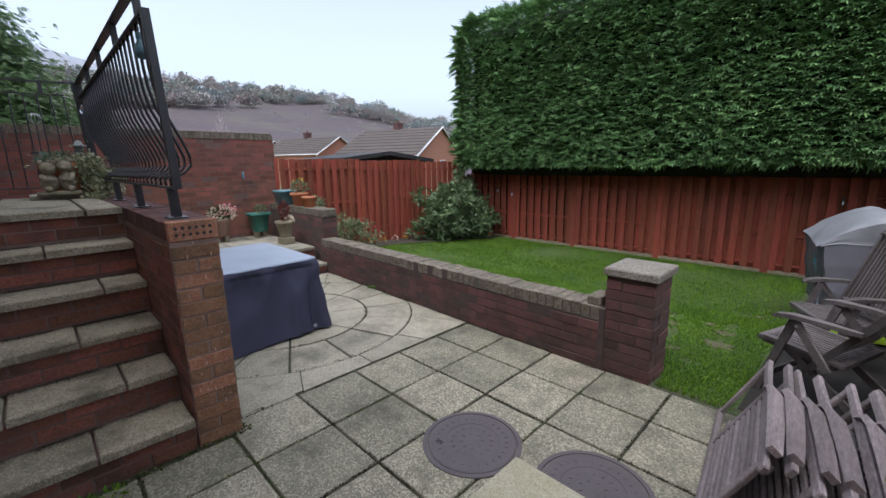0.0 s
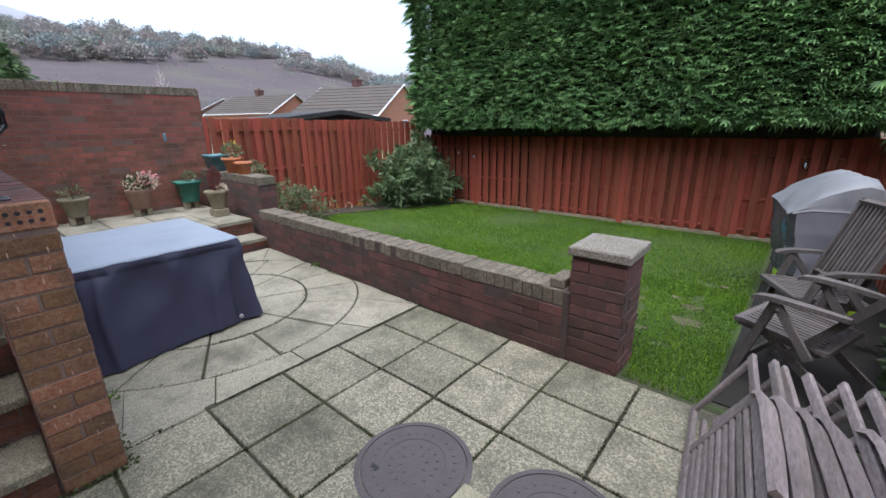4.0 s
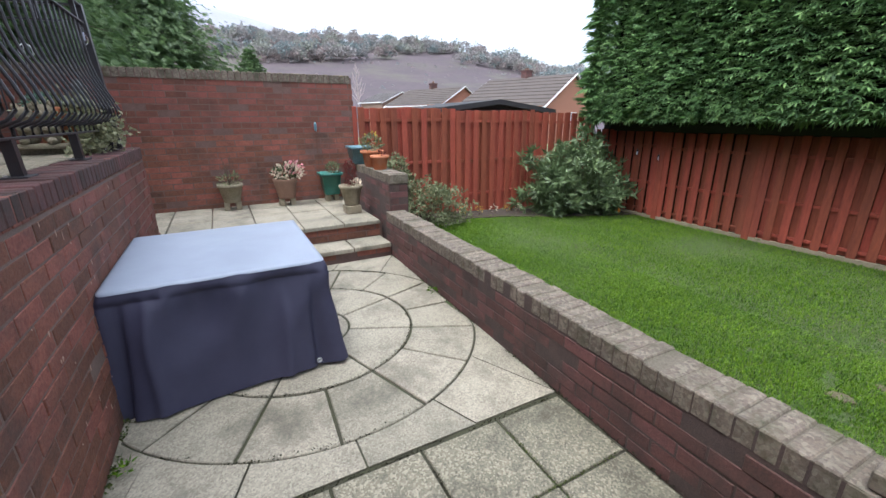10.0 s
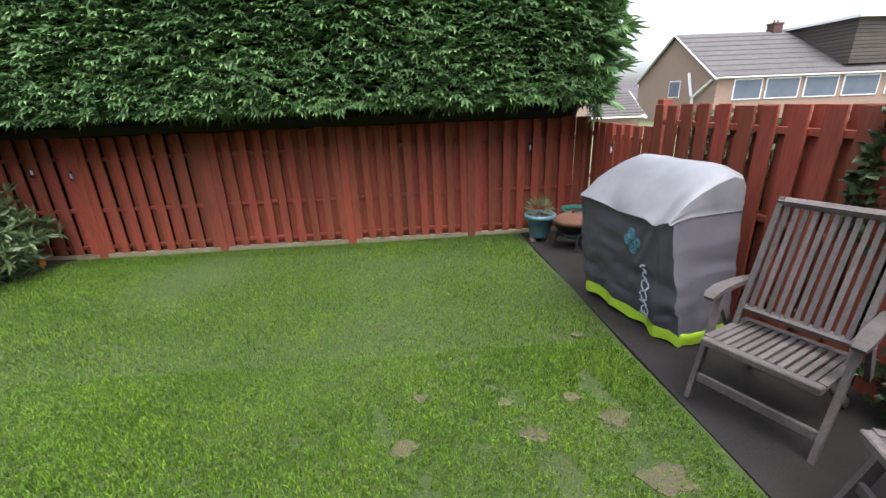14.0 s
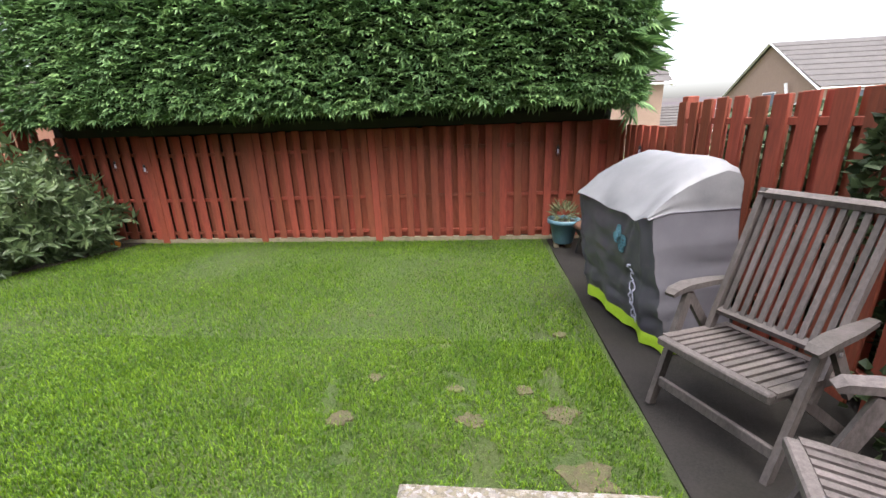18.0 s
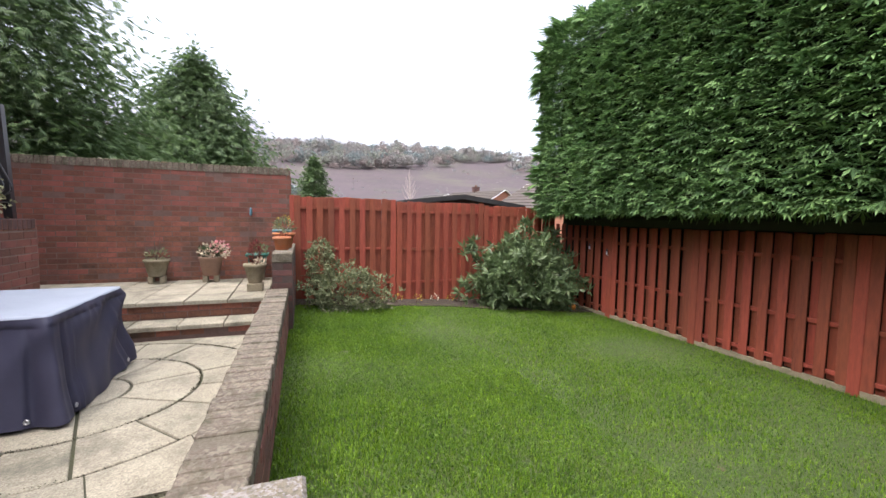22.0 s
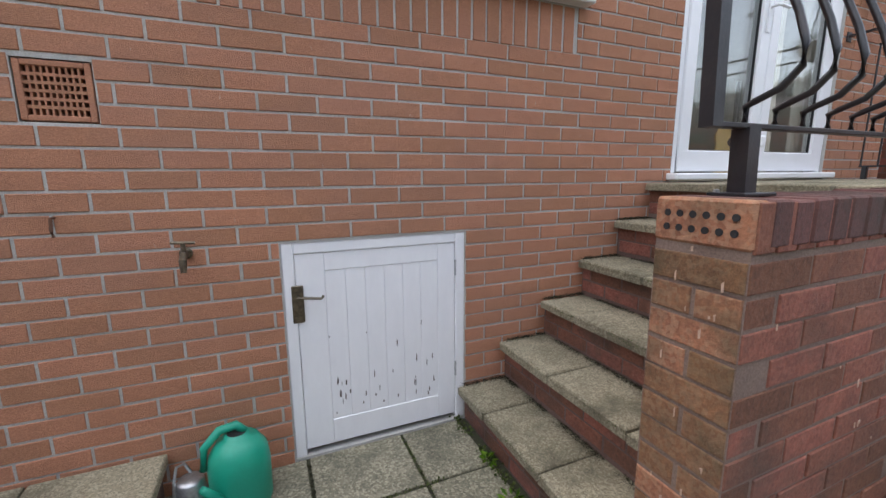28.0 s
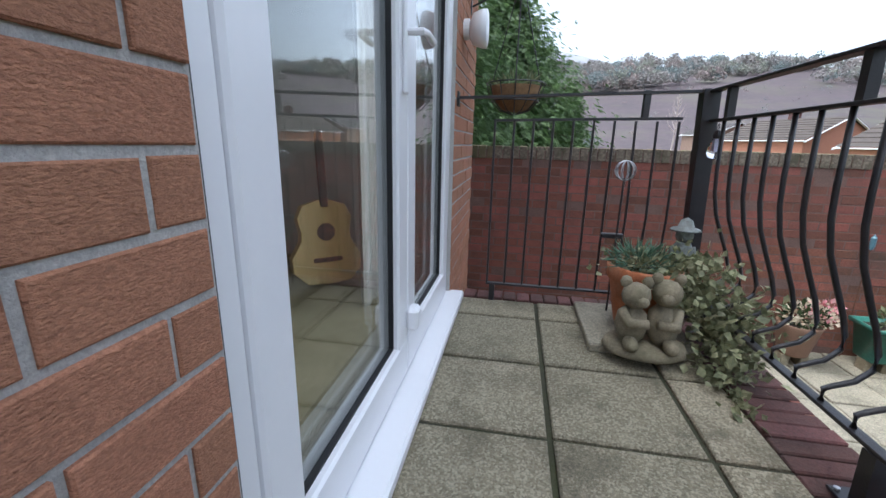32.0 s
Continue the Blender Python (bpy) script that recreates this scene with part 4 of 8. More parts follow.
for k in range(34):
    px = g.choice([a + 0.11 + g.uniform(0, 0.12), b - 0.17 + g.normal(0, 0.03), -1.80 + g.normal(0, 0.10)])
    pz = 0.16 + abs(g.normal(0, 0.13)) if k < 29 else g.uniform(0.3, 0.6)
    w, h = g.uniform(0.002, 0.006), g.uniform(0.012, 0.05)
    fl.add([(px, Y0 - 0.0142, pz), (px + w, Y0 - 0.0142, pz + h * 0.2), (px + w * 0.6, Y0 - 0.0142, pz + h), (px - w * 0.4, Y0 - 0.0142, pz + h * 0.7)], [(0, 1, 2, 3)])
part("flaked_paint", fl, PEELED, leaf, "patches where paint has flaked off")
b += 0.055
lock = Shape().box(b - 0.085, Y0 - 0.012, 0.66, b - 0.035, Y0 - 0.002, 0.83, 0.003)
lock.sweep([(b - 0.06, Y0, 0.785), (b - 0.06, Y0 + 0.04, 0.785), (b - 0.085, Y0 + 0.045, 0.785), (b - 0.155, Y0 + 0.045, 0.775), (b - 0.165, Y0 + 0.043, 0.787)], 0.006, sides=6)
part("lock_handle", lock, BRASS, hatch, "aged brass lock plate and lever handle")
for z in (0.25, 0.80):
    part("hinge", Shape().sweep([(a - 0.002, Y0 - 0.008, z), (a - 0.002, Y0 - 0.008, z + 0.08)], 0.006, sides=6), ZINC, hatch)

# air brick
x0, x1, z0, z1 = VENT
vent = thing("air_vent", "terracotta air brick vent in the house wall", "vent")
part("backing", Shape().box(x0, Y0 - 0.10, z0, x1, Y0 - 0.04, z1), BLACK, vent)
s = Shape()
s.box(x0 + 0.005, Y0 - 0.05, z0 + 0.005, x0 + 0.024, Y0 - 0.002, z1 - 0.005, 0.003)
s.box(x1 - 0.024, Y0 - 0.05, z0 + 0.005, x1 - 0.005, Y0 - 0.002, z1 - 0.005, 0.003)
s.box(x0 + 0.024, Y0 - 0.05, z0 + 0.005, x1 - 0.024, Y0 - 0.003, z0 + 0.024, 0.003)
s.box(x0 + 0.024, Y0 - 0.05, z1 - 0.024, x1 - 0.024, Y0 - 0.003, z1 - 0.005, 0.003)
part("frame", s, BRICK, vent)
for k in range(1, 10):
    q = x0 + 0.024 + k * (x1 - x0 - 0.048) / 10
    part("upright_bar", Shape().box(q - 0.003, Y0 - 0.04, z0 + 0.02, q + 0.003, Y0 - 0.008, z1 - 0.02), BRICK, vent)
for k in range(1, 6):
    q = z0 + 0.024 + k * (z1 - z0 - 0.048) / 6
    part("cross_bar", Shape().box(x0 + 0.02, Y0 - 0.04, q - 0.005, x1 - 0.02, Y0 - 0.0075, q + 0.005), BRICK, vent)
# tap
tap = thing("garden_tap", "old dark brass garden tap on the house wall", "tap")
s = Shape()
s.sweep([(-1.01, Y0, 1.01), (-1.01, Y0 + 0.06, 1.01), (-1.01, Y0 + 0.085, 0.995), (-1.01, Y0 + 0.09, 0.95)], [0.016, 0.014, 0.014, 0.011], sides=8)
s.lathe([(0.024, 0), (0.024, 0.008), (0.015, 0.012)], 10, m=Matrix.Translation((-1.01, Y0, 1.01)) @ Matrix.Rotation(radians(-90), 4, "X"))
part("spout", s, BRASS, tap)
s = Shape()
s.sweep([(-1.01, Y0 + 0.05, 1.01), (-1.01, Y0 + 0.05, 1.055)], 0.009, sides=8)
s.sweep([(-1.05, Y0 + 0.05, 1.055), (-0.97, Y0 + 0.05, 1.06)], 0.006, sides=6)
part("handle", s, BRASS, tap)

tagged(new("loose_slab", Shape().prism([(-0.90, 1.155), (-0.445, 1.15), (-0.442, 1.63), (-0.898, 1.635)], 0.002, 0.014, 0.004).mesh("loose_slab", PALE_SLAB)), "pale yellow slab laid over the paving beside the manholes", "slab")

# ---- fences ----
def fence_panel(name_label, length, height, group, m, front=0.098, pitch=0.172, double=True, rails=(0.20, 0.53, 0.90), rear=0.098, shift=0.0):
    """Hit-and-miss panel: upright boards on both sides of two rails. Local x along, -y towards the garden."""
    p = thing("timber_fence", name_label, "fence", group, at=m)
    for f in rails:
        z = height * f
        part("rail", Shape().box(0, -0.018, z - 0.022, length, 0.018, z + 0.022, 0.003), FENCE, p)
    n = int((length - front) / pitch)
    gap = (length - front) / n
    board = Shape().box(-front / 2, -0.009, 0.0, front / 2, 0.009, height, 0.003).mesh("board", FENCE)
    hind = Shape().box(-rear / 2, -0.009, 0.0, rear / 2, 0.009, height, 0.003).mesh("board", FENCE)
    for k in range(n + 1):
        dz, tilt = RNG.normal(0, 0.006), RNG.normal(0, 0.004)
        part("board", board, FENCE, p, at=Matrix.Translation((front / 2 + k * gap, -0.029, 0.0 + dz)) @ Matrix.Rotation(tilt, 4, "Y"))
        if double and k < n:
            part("board", hind, FENCE, p, at=Matrix.Translation((front / 2 + (k + 0.5) * gap + shift + RNG.normal(0, 0.004), 0.031, RNG.normal(0, 0.006))))
    return p


def fence_post(m, h, label, group, w=0.085):
    p = thing("fence_post", label, "fence post", group, at=m)
    part("post", Shape().box(-w / 2, -w / 2, -0.25, w / 2, w / 2, h, 0.005), FENCE, p)
    return p


def gravel_board(m, length, group):
    return tagged(new("gravel_board", Shape().box(0.0, -0.02, -0.2, length, 0.02, 0.055, 0.006, m=m).mesh("gravel_board", STONE)),
                  "mossy concrete gravel board below the fence", "gravel board", group)


# fence below the hedge
post_x = [-7.12, -5.56, -4.02, -2.33, -0.70, 0.83]
for a, b in zip(post_x, post_x[1:]):
    zb = lawn_z(FENCE_Y) + 0.02
    fence_panel("red-brown slatted timber fence panel below the hedge", b - a - 0.09, 1.47 if a > -6 else 1.50, "hedge fence panels", Matrix.Translation((a + 0.045, FENCE_Y, zb + 0.04)), rails=(0.06, 0.39, 0.82), rear=0.115, shift=0.004)
    gravel_board(Matrix.Translation((a + 0.045, FENCE_Y - 0.02, zb - 0.01)), b - a - 0.09, "gravel boards")
for a in post_x[1:]:
    fence_post(Matrix.Translation((a, FENCE_Y, lawn_z(FENCE_Y))), 1.53, "red-brown square fence post", "hedge fence posts", 0.10)
# back fence
post_y = [3.24, 4.92, 6.60, 8.18]
for a, b in zip(post_y, post_y[1:]):
    zb = -0.17
    fence_panel("tall red-brown slatted timber fence panel", b - a - 0.02, 1.81 - 0.035 * (a - 3.24) / 1.7, "back fence panels",
                Matrix.Translation((FENCE_X + 0.02, a + 0.01, zb)) @ Matrix.Rotation(radians(90), 4, "Z"), 0.095, 0.165, rear=0.125)
    fence_post(Matrix.Translation((FENCE_X - 0.03, b, -0.2)), 1.75, "red-brown square fence post", "back fence posts")
fence_post(Matrix.Translation((FENCE_X - 0.03, 3.215, -0.2)), 1.86, "red-brown square fence post against the boundary wall", "back fence posts", 0.07)
# side fence beside the chairs
side = [(8.2, 6.72, 1.44, -0.28), (6.72, 4.72, 1.55, -0.19), (4.72, 2.75, 1.60, -0.10), (2.75, 0.80, 1.60, -0.02), (0.80, -0.60, 1.60, 0.0)]
for a, b, h, zb in side:
    fence_panel("red-brown side fence panel with wide gapped boards", a - b - 0.03, h, "side fence panels",
                Matrix.Translation((SIDE_X, a - 0.015, zb)) @ Matrix.Rotation(radians(-90), 4, "Z"), 0.125, 0.185, a > 6, rear=0.16, rails=(0.20, 0.53, 0.90) if a > 5 else (0.10, 0.90))
for a, h in ((6.72, 1.68), (4.72, 1.66), (2.75, 1.60), (0.80, 1.60)):
    fence_post(Matrix.Translation((SIDE_X + 0.06, a, lawn_z(a) - 0.05)), h, "tall red-brown side fence post", "side fence posts", 0.095)


# ---- foliage ----
def sprays(n, points, normals, size, g, droop=0.35, blades_n=5, width=0.22, spread=0.9):
    """Feathery sprays: blades_n narrow leaflets fanned from each point, leaning along the normal and drooping."""
    pts, nor = np.asarray(points), np.asarray(normals)
    rnd = g.normal(0, 0.35, (n, 3))
    d = nor + rnd
    d[:, 2] -= droop * g.uniform(0.2, 1.2, n)
    d /= np.linalg.norm(d, axis=1)[:, None]
    side = np.cross(d, [0, 0, 1.0] + g.normal(0, 0.3, (n, 3)))
    side /= np.linalg.norm(side, axis=1)[:, None]
    L = size * g.uniform(0.55, 1.25, n)
    V, Q = [], []
    for k in range(blades_n):
        f = (k / (blades_n - 1) - 0.5) * 2
        ang = f * spread
        dk = d * math.cos(ang) + side * math.sin(ang)
        lk = L * (1 - 0.35 * abs(f))
        wk = np.cross(dk, np.cross(d, side))
        wk /= np.linalg.norm(wk, axis=1)[:, None]
        w = (lk * width)[:, None] * 0.5
        mid = pts + dk * (lk * 0.55)[:, None]
        tip = pts + dk * lk[:, None] - np.array([0, 0, 1.0]) * (lk * 0.12)[:, None]
        v = np.stack([pts, mid - wk * w, tip, mid + wk * w], 1)
        V.append(v)
    V = np.stack(V, 1).reshape(-1, 3)
    Q = np.arange(len(V)).reshape(-1, 4)
    return V, Q


# hedge: a clipped wall of cypress
def hedge_surface(n, g):
    """Points and normals on the clipped block."""
    x0, x1, y0, y1, zb, zt, r = -6.95, 0.95, 7.50, 9.6, 1.42, 4.75, 0.45
    P, N = [], []
    faces = (("front", (x1 - x0) * (zt - zb), 1.6), ("left", (y1 - y0) * (zt - zb), 1.2), ("right", (y1 - y0) * (zt - zb), 1.2), ("top", (x1 - x0) * (y1 - y0), 0.35), ("under", (x1 - x0) * 0.7, 0.3))
    tot = sum(a * w for _, a, w in faces)
    for nm, a, w in faces:
        k = int(n * a * w / tot)
        u, v = g.uniform(0, 1, k), g.uniform(0, 1, k)
        if nm == "front":
            p = np.stack([x0 + u * (x1 - x0), np.full(k, y0), zb + v * (zt - zb)], 1); q = np.tile([0, -1, 0.0], (k, 1))
        elif nm == "left":
            p = np.stack([np.full(k, x0), y0 + u * (y1 - y0), zb + v * (zt - zb)], 1); q = np.tile([-1, 0, 0.0], (k, 1))
        elif nm == "right":
            p = np.stack([np.full(k, x1), y0 + u * (y1 - y0), zb + v * (zt - zb)], 1); q = np.tile([1, 0, 0.0], (k, 1))
        elif nm == "top":
            p = np.stack([x0 + u * (x1 - x0), y0 + v * (y1 - y0), np.full(k, zt)], 1); q = np.tile([0, 0, 1.0], (k, 1))
        else:
            p = np.stack([x0 + u * (x1 - x0), y0 + v * 0.7, np.full(k, zb)], 1); q = np.tile([0, -0.4, -1.0], (k, 1))
        P.append(p); N.append(q)
    P, N = np.concatenate(P), np.concatenate(N)
    # round the ends and the top edge, and make the face uneven
    c = np.stack([np.clip(P[:, 0], x0 + r, x1 - r), np.clip(P[:, 1], y0 + r, y1 - r), np.clip(P[:, 2], zb, zt - r)], 1)
    d = P - c
    ln = np.linalg.norm(d, axis=1)
    k = ln > r
    P[k] = c[k] + d[k] / ln[k, None] * r
    N[k] = 0.5 * N[k] + 0.5 * d[k] / ln[k, None]
    bump = np.array([noise.noise(Vector(p) * 0.9) * 0.10 + noise.noise(Vector(p) * 3.2) * 0.06 for p in P])
    return P + N * bump[:, None], N


g = np.random.default_rng(21)
hedge = thing("hedge", "tall clipped dark green cypress hedge behind the fence", "hedge")
P, N = hedge_surface(52000, g)
P -= N * g.uniform(0.0, 0.16, len(P))[:, None]
V, Q = sprays(len(P), P, N, 0.122, g, droop=0.22, blades_n=4, width=0.25, spread=0.95)
part("foliage", fast_mesh("foliage", V, Q, HEDGE), HEDGE, hedge)
P, N = hedge_surface(1500, g)
k = (P[:, 0] > 0.55) | (P[:, 0] < -6.6) | (P[:, 2] > 4.5)
V, Q = sprays(int(k.sum()), P[k], N[k], 0.30, g, droop=0.1, blades_n=7, width=0.14, spread=0.8)
tagged(part("loose_shoot", fast_mesh("loose_shoot", V, Q, HEDGE), HEDGE, hedge), kind="stuff")
# Near-black boxes paint the shade inside and under the hedge and behind the fence.
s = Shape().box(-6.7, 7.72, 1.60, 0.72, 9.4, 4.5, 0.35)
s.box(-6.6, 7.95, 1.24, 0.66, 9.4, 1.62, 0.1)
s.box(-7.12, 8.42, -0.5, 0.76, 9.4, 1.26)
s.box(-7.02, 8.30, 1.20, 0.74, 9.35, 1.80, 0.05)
part("shaded_core", s, FOLIAGE_SHADE, hedge)
for k in range(9):
    x = -6.4 + k * 0.85
    part("trunk", Shape().sweep([(x, 8.75, -0.5), (x + 0.05, 8.7, 1.0), (x, 8.7, 2.2)], [0.07, 0.06, 0.05], sides=7), BARK, hedge)


def conifer(name, label, base, height, radius, seed, n, size=0.34, start=0.12, droop=0.7, lean=(0, 0), taper=2.2):
    g = np.random.default_rng(seed)
    t = thing(name, label, "tree")
    bx, by, bz = base
    part("trunk", Shape().sweep([(bx, by, bz), (bx + lean[0] * 0.5, by + lean[1] * 0.5, bz + height * 0.5), (bx + lean[0], by + lean[1], bz + height * 0.96)], [radius * 0.08, radius * 0.055, 0.02], sides=8), BARK, t)
    P, N = [], []
    for k in range(95):
        f = start + (1 - start) * (k / 94) ** 0.9
        a = k * 2.399 + g.normal(0, 0.3)
        r = radius * max(0.02, 1.02 - f ** taper) ** 0.7 * g.uniform(0.75, 1.12)
        c = Vector((bx + lean[0] * f, by + lean[1] * f, bz + height * f))
        tip = c + Vector((math.cos(a) * r, math.sin(a) * r, -0.10 * r + 0.12 * radius * (1 - f)))
        limb = Shape().sweep([c, c.lerp(tip, 0.5) + Vector((0, 0, 0.10 * r)), tip], [0.035, 0.025, 0.008], sides=4)
        if k % 3 == 0:
            part("limb", limb, BARK, t)
        m = int(n / 95 * (0.35 + 1.3 * (1 - f)))
        u = g.uniform(0.25, 1.05, m)
        width = 0.42 * r + 0.1
        off = g.normal(0, 1, (m, 3)) * np.array([width * 0.5, width * 0.5, 0.18 * radius * 0.6])
        base_p = np.array(c)[None] * (1 - u)[:, None] + np.array(tip)[None] * u[:, None] + off
        base_p[:, 2] += 0.10 * r * np.sin(u * 3.1) - 0.05
        P.append(base_p)
        out = base_p - np.array(c)
        out[:, 2] *= 0.4
        N.append(out / (np.linalg.norm(out, axis=1)[:, None] + 1e-6))
    P, N = np.concatenate(P), np.concatenate(N)
    V, Q = sprays(len(P), P, N, size * 1.35, g, droop=droop, blades_n=6, width=0.13, spread=0.75)
    part("crown", fast_mesh("crown", V, Q, CEDAR), CEDAR, t)
    return t


conifer("cedar_tree", "broad dark green conifer with drooping boughs behind the wall", (-14.4, -4.1, -0.5), 10.6, 3.8, 31, 32000, 0.20)
conifer("cedar_tree", "rounded grey-green conifer further behind the boundary wall", (-24.8, -1.3, -0.8), 10.0, 4.0, 32, 28000, 0.25, start=0.05, taper=2.0)
conifer("cedar_tree", "broad dark green conifer behind the house", (-10.0, -6.0, -0.5), 8.5, 3.0, 33, 9000, 0.22)
conifer("cypress_tree", "small dense cypress tree beyond the fence", (-66.0, 6.6, -1.0), 11.2, 2.5, 34, 5000, 0.5, droop=0.1)

# ---- hillside ----
def elev(az):
    pts = ((-180, 4), (-90, 7), (-40, 9.0), (6, 9.3), (12, 9.4), (22, 9.2), (30, 8.7), (36, 7.2), (44, 5.0), (52, 3.2), (70, 2.4), (110, 2), (180, 4))
    for (a, e), (b, f) in zip(pts, pts[1:]):
        if a <= az <= b:
            t = (az - a) / (b - a)
            return e + (f - e) * t * t * (3 - 2 * t)
    return 3


def hill_height(r, az):
    t = min(1, max(0, (r - 70) / 330.0))
    n = noise.noise(Vector((r * 0.012, az * 0.09, 1))) * 3 * t
    return -1.2 + r * math.tan(radians(elev(az) * t ** 0.6)) + n


s = Shape()
rs, azs = [55, 80, 110, 150, 190, 230, 270, 310, 350, 400, 450, 520, 620], list(range(-180, 181, 3))
for r in rs:
    for az in azs:
        z = hill_height(min(r, 400), az) - max(0, r - 400) * 0.05
        s.v.append((-r * math.cos(radians(az)), r * math.sin(radians(az)), z))
w = len(azs)
s.f = [(i * w + k, i * w + k + 1, (i + 1) * w + k + 1, (i + 1) * w + k) for i in range(len(rs) - 1) for k in range(w - 1)]
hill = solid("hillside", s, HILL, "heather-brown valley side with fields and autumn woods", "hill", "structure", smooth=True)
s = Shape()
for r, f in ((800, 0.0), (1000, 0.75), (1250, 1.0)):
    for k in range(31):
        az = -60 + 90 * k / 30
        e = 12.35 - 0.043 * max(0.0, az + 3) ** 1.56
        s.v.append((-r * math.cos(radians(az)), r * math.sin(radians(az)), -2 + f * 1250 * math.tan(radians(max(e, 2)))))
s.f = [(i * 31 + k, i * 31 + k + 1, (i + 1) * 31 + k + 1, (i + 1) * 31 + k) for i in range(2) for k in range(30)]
# Mist before the mountain is mixed into its grey-blue colour.
solid("far_mountain", s, mat("mist_tinted_moor", (0.24, 0.25, 0.28), (0.21, 0.22, 0.25), scale=0.01, rough=1, bump=0), "bare mountain slope far away, its mist painted as grey-blue", "mountain", "structure", smooth=True)


def wood_clumps(name, spots, seed, per, material, parent):
    """Far trees: each a few crowns of many small leaf clumps, thin at the outline."""
    g = np.random.default_rng(seed)
    V = []
    for x, y, z, r, h in spots:
        lumps = 4 if r > 2.2 else 2
        for j in range(lumps):
            a, q = g.uniform(0, math.tau), r * g.uniform(0.45, 0.72)
            d = r * (0.55 if j else 0.0) * g.uniform(0.6, 1.0)
            c = np.array([x + d * math.cos(a), y + d * math.sin(a), z + h * (0.66 if j == 0 else g.uniform(0.32, 0.6))])
            k = per if r > 2.2 else per // 2
            u = g.normal(0, 1, (k, 3))
            u /= np.linalg.norm(u, axis=1)[:, None]
            u[:, 2] = np.where(u[:, 2] < -0.3, -u[:, 2], u[:, 2])
            p = c + u * q * g.uniform(0.5, 1.12, (k, 1)) * np.array([1, 1, 0.6 * h / r])
            d1, d2 = g.normal(0, 1, (k, 3)), g.normal(0, 1, (k, 3))
            d1 /= np.linalg.norm(d1, axis=1)[:, None]
            d2 = np.cross(d1, d2)
            d2 /= np.linalg.norm(d2, axis=1)[:, None]
            w = (q * g.uniform(0.09, 0.2, k))[:, None]
            V.append(np.stack([p - d1 * w, p - d2 * w * 0.8, p + d1 * w, p + d2 * w * 0.8], 1).reshape(-1, 3))
    V = np.concatenate(V)
    ob = part(name, fast_mesh(name, V, np.arange(len(V)).reshape(-1, 4), material), material, parent)
    ob["kind"] = "stuff"


g = np.random.default_rng(5)
spots = [[] for _ in HAZED_LEAVES]


def add_tree(r, az, size, kind=None):
    z = hill_height(min(r, 400), az)
    k = int(g.choice(len(HAZED_LEAVES), p=(0.34, 0.26, 0.22, 0.18))) if kind is None else kind
    spots[k].append((-r * math.cos(radians(az)), r * math.sin(radians(az)), z - 1, size * g.uniform(0.7, 1.25), size * g.uniform(1.2, 2.0)))


def field_line(az):
    """Elevation of the pale field edge below the woods."""
    return 6.5 + 0.9 * math.exp(-((az - 22) / 9) ** 2) - 0.02 * max(0.0, az - 30) ** 2


for k in range(2900):          # woods above the field line
    r, az = g.uniform(230, 415), g.uniform(-24, 58)
    up = math.degrees(math.atan2(hill_height(min(r, 400), az), r))
    patch = noise.noise(Vector((r * 0.02, az * 0.12, 7)))
    if up > min(field_line(az), 0.86 * elev(az)) and patch > (-0.6 if r > 370 else -0.05):
        add_tree(r, az, g.uniform(3.0, 6.8) * (1.15 if patch > 0.2 else 1))
for k in range(130):          # hedge along the field line
    az = g.uniform(-24, 45)
    add_tree(262 + 0.8 * az + g.normal(0, 2), az, 1.7)
for k in range(260):          # bushes on the heather
    add_tree(g.uniform(130, 300), g.uniform(-24, 48), g.uniform(0.5, 1.4))
for k in range(34):          # scrub on the lower slope
    add_tree(g.uniform(110, 210), g.choice([-8, -4, 2, 6, 12, 31, 38]) + g.normal(0, 3), g.uniform(1.2, 2.8))
for k in range(14):          # darker trees on the near slope beside the wall
    add_tree(g.uniform(90, 150), g.uniform(-6, 9), g.uniform(2.0, 3.4), 1)
for k, leaves in enumerate(HAZED_LEAVES):
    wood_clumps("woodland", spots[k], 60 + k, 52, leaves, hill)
# pale bare birch standing on the lower slope
bt = thing("bare_birch", "leafless pale birch tree on the lower slope", "tree")
g = np.random.default_rng(44)
bx, by, bz = -90 * math.cos(radians(17.6)), 90 * math.sin(radians(17.6)), 1.2
part("trunk", Shape().sweep([(bx, by, bz), (bx, by + 0.2, bz + 4), (bx, by - 0.1, bz + 10.8)], [0.16, 0.12, 0.03], sides=6), BIRCH, bt)
for k in range(22):
    z, a, ln = bz + 3.0 + 6.8 * k / 22, k * 2.4, 2.6 * (1 - k / 26)
    part("limb", Shape().sweep([(bx, by, z), (bx + 0.5 * ln * math.cos(a), by + 0.5 * ln * math.sin(a), z + 0.55 * ln), (bx + 0.75 * ln * math.cos(a), by + 0.75 * ln * math.sin(a), z + 1.25 * ln)], [0.07, 0.045, 0.015], sides=4), BIRCH, bt)


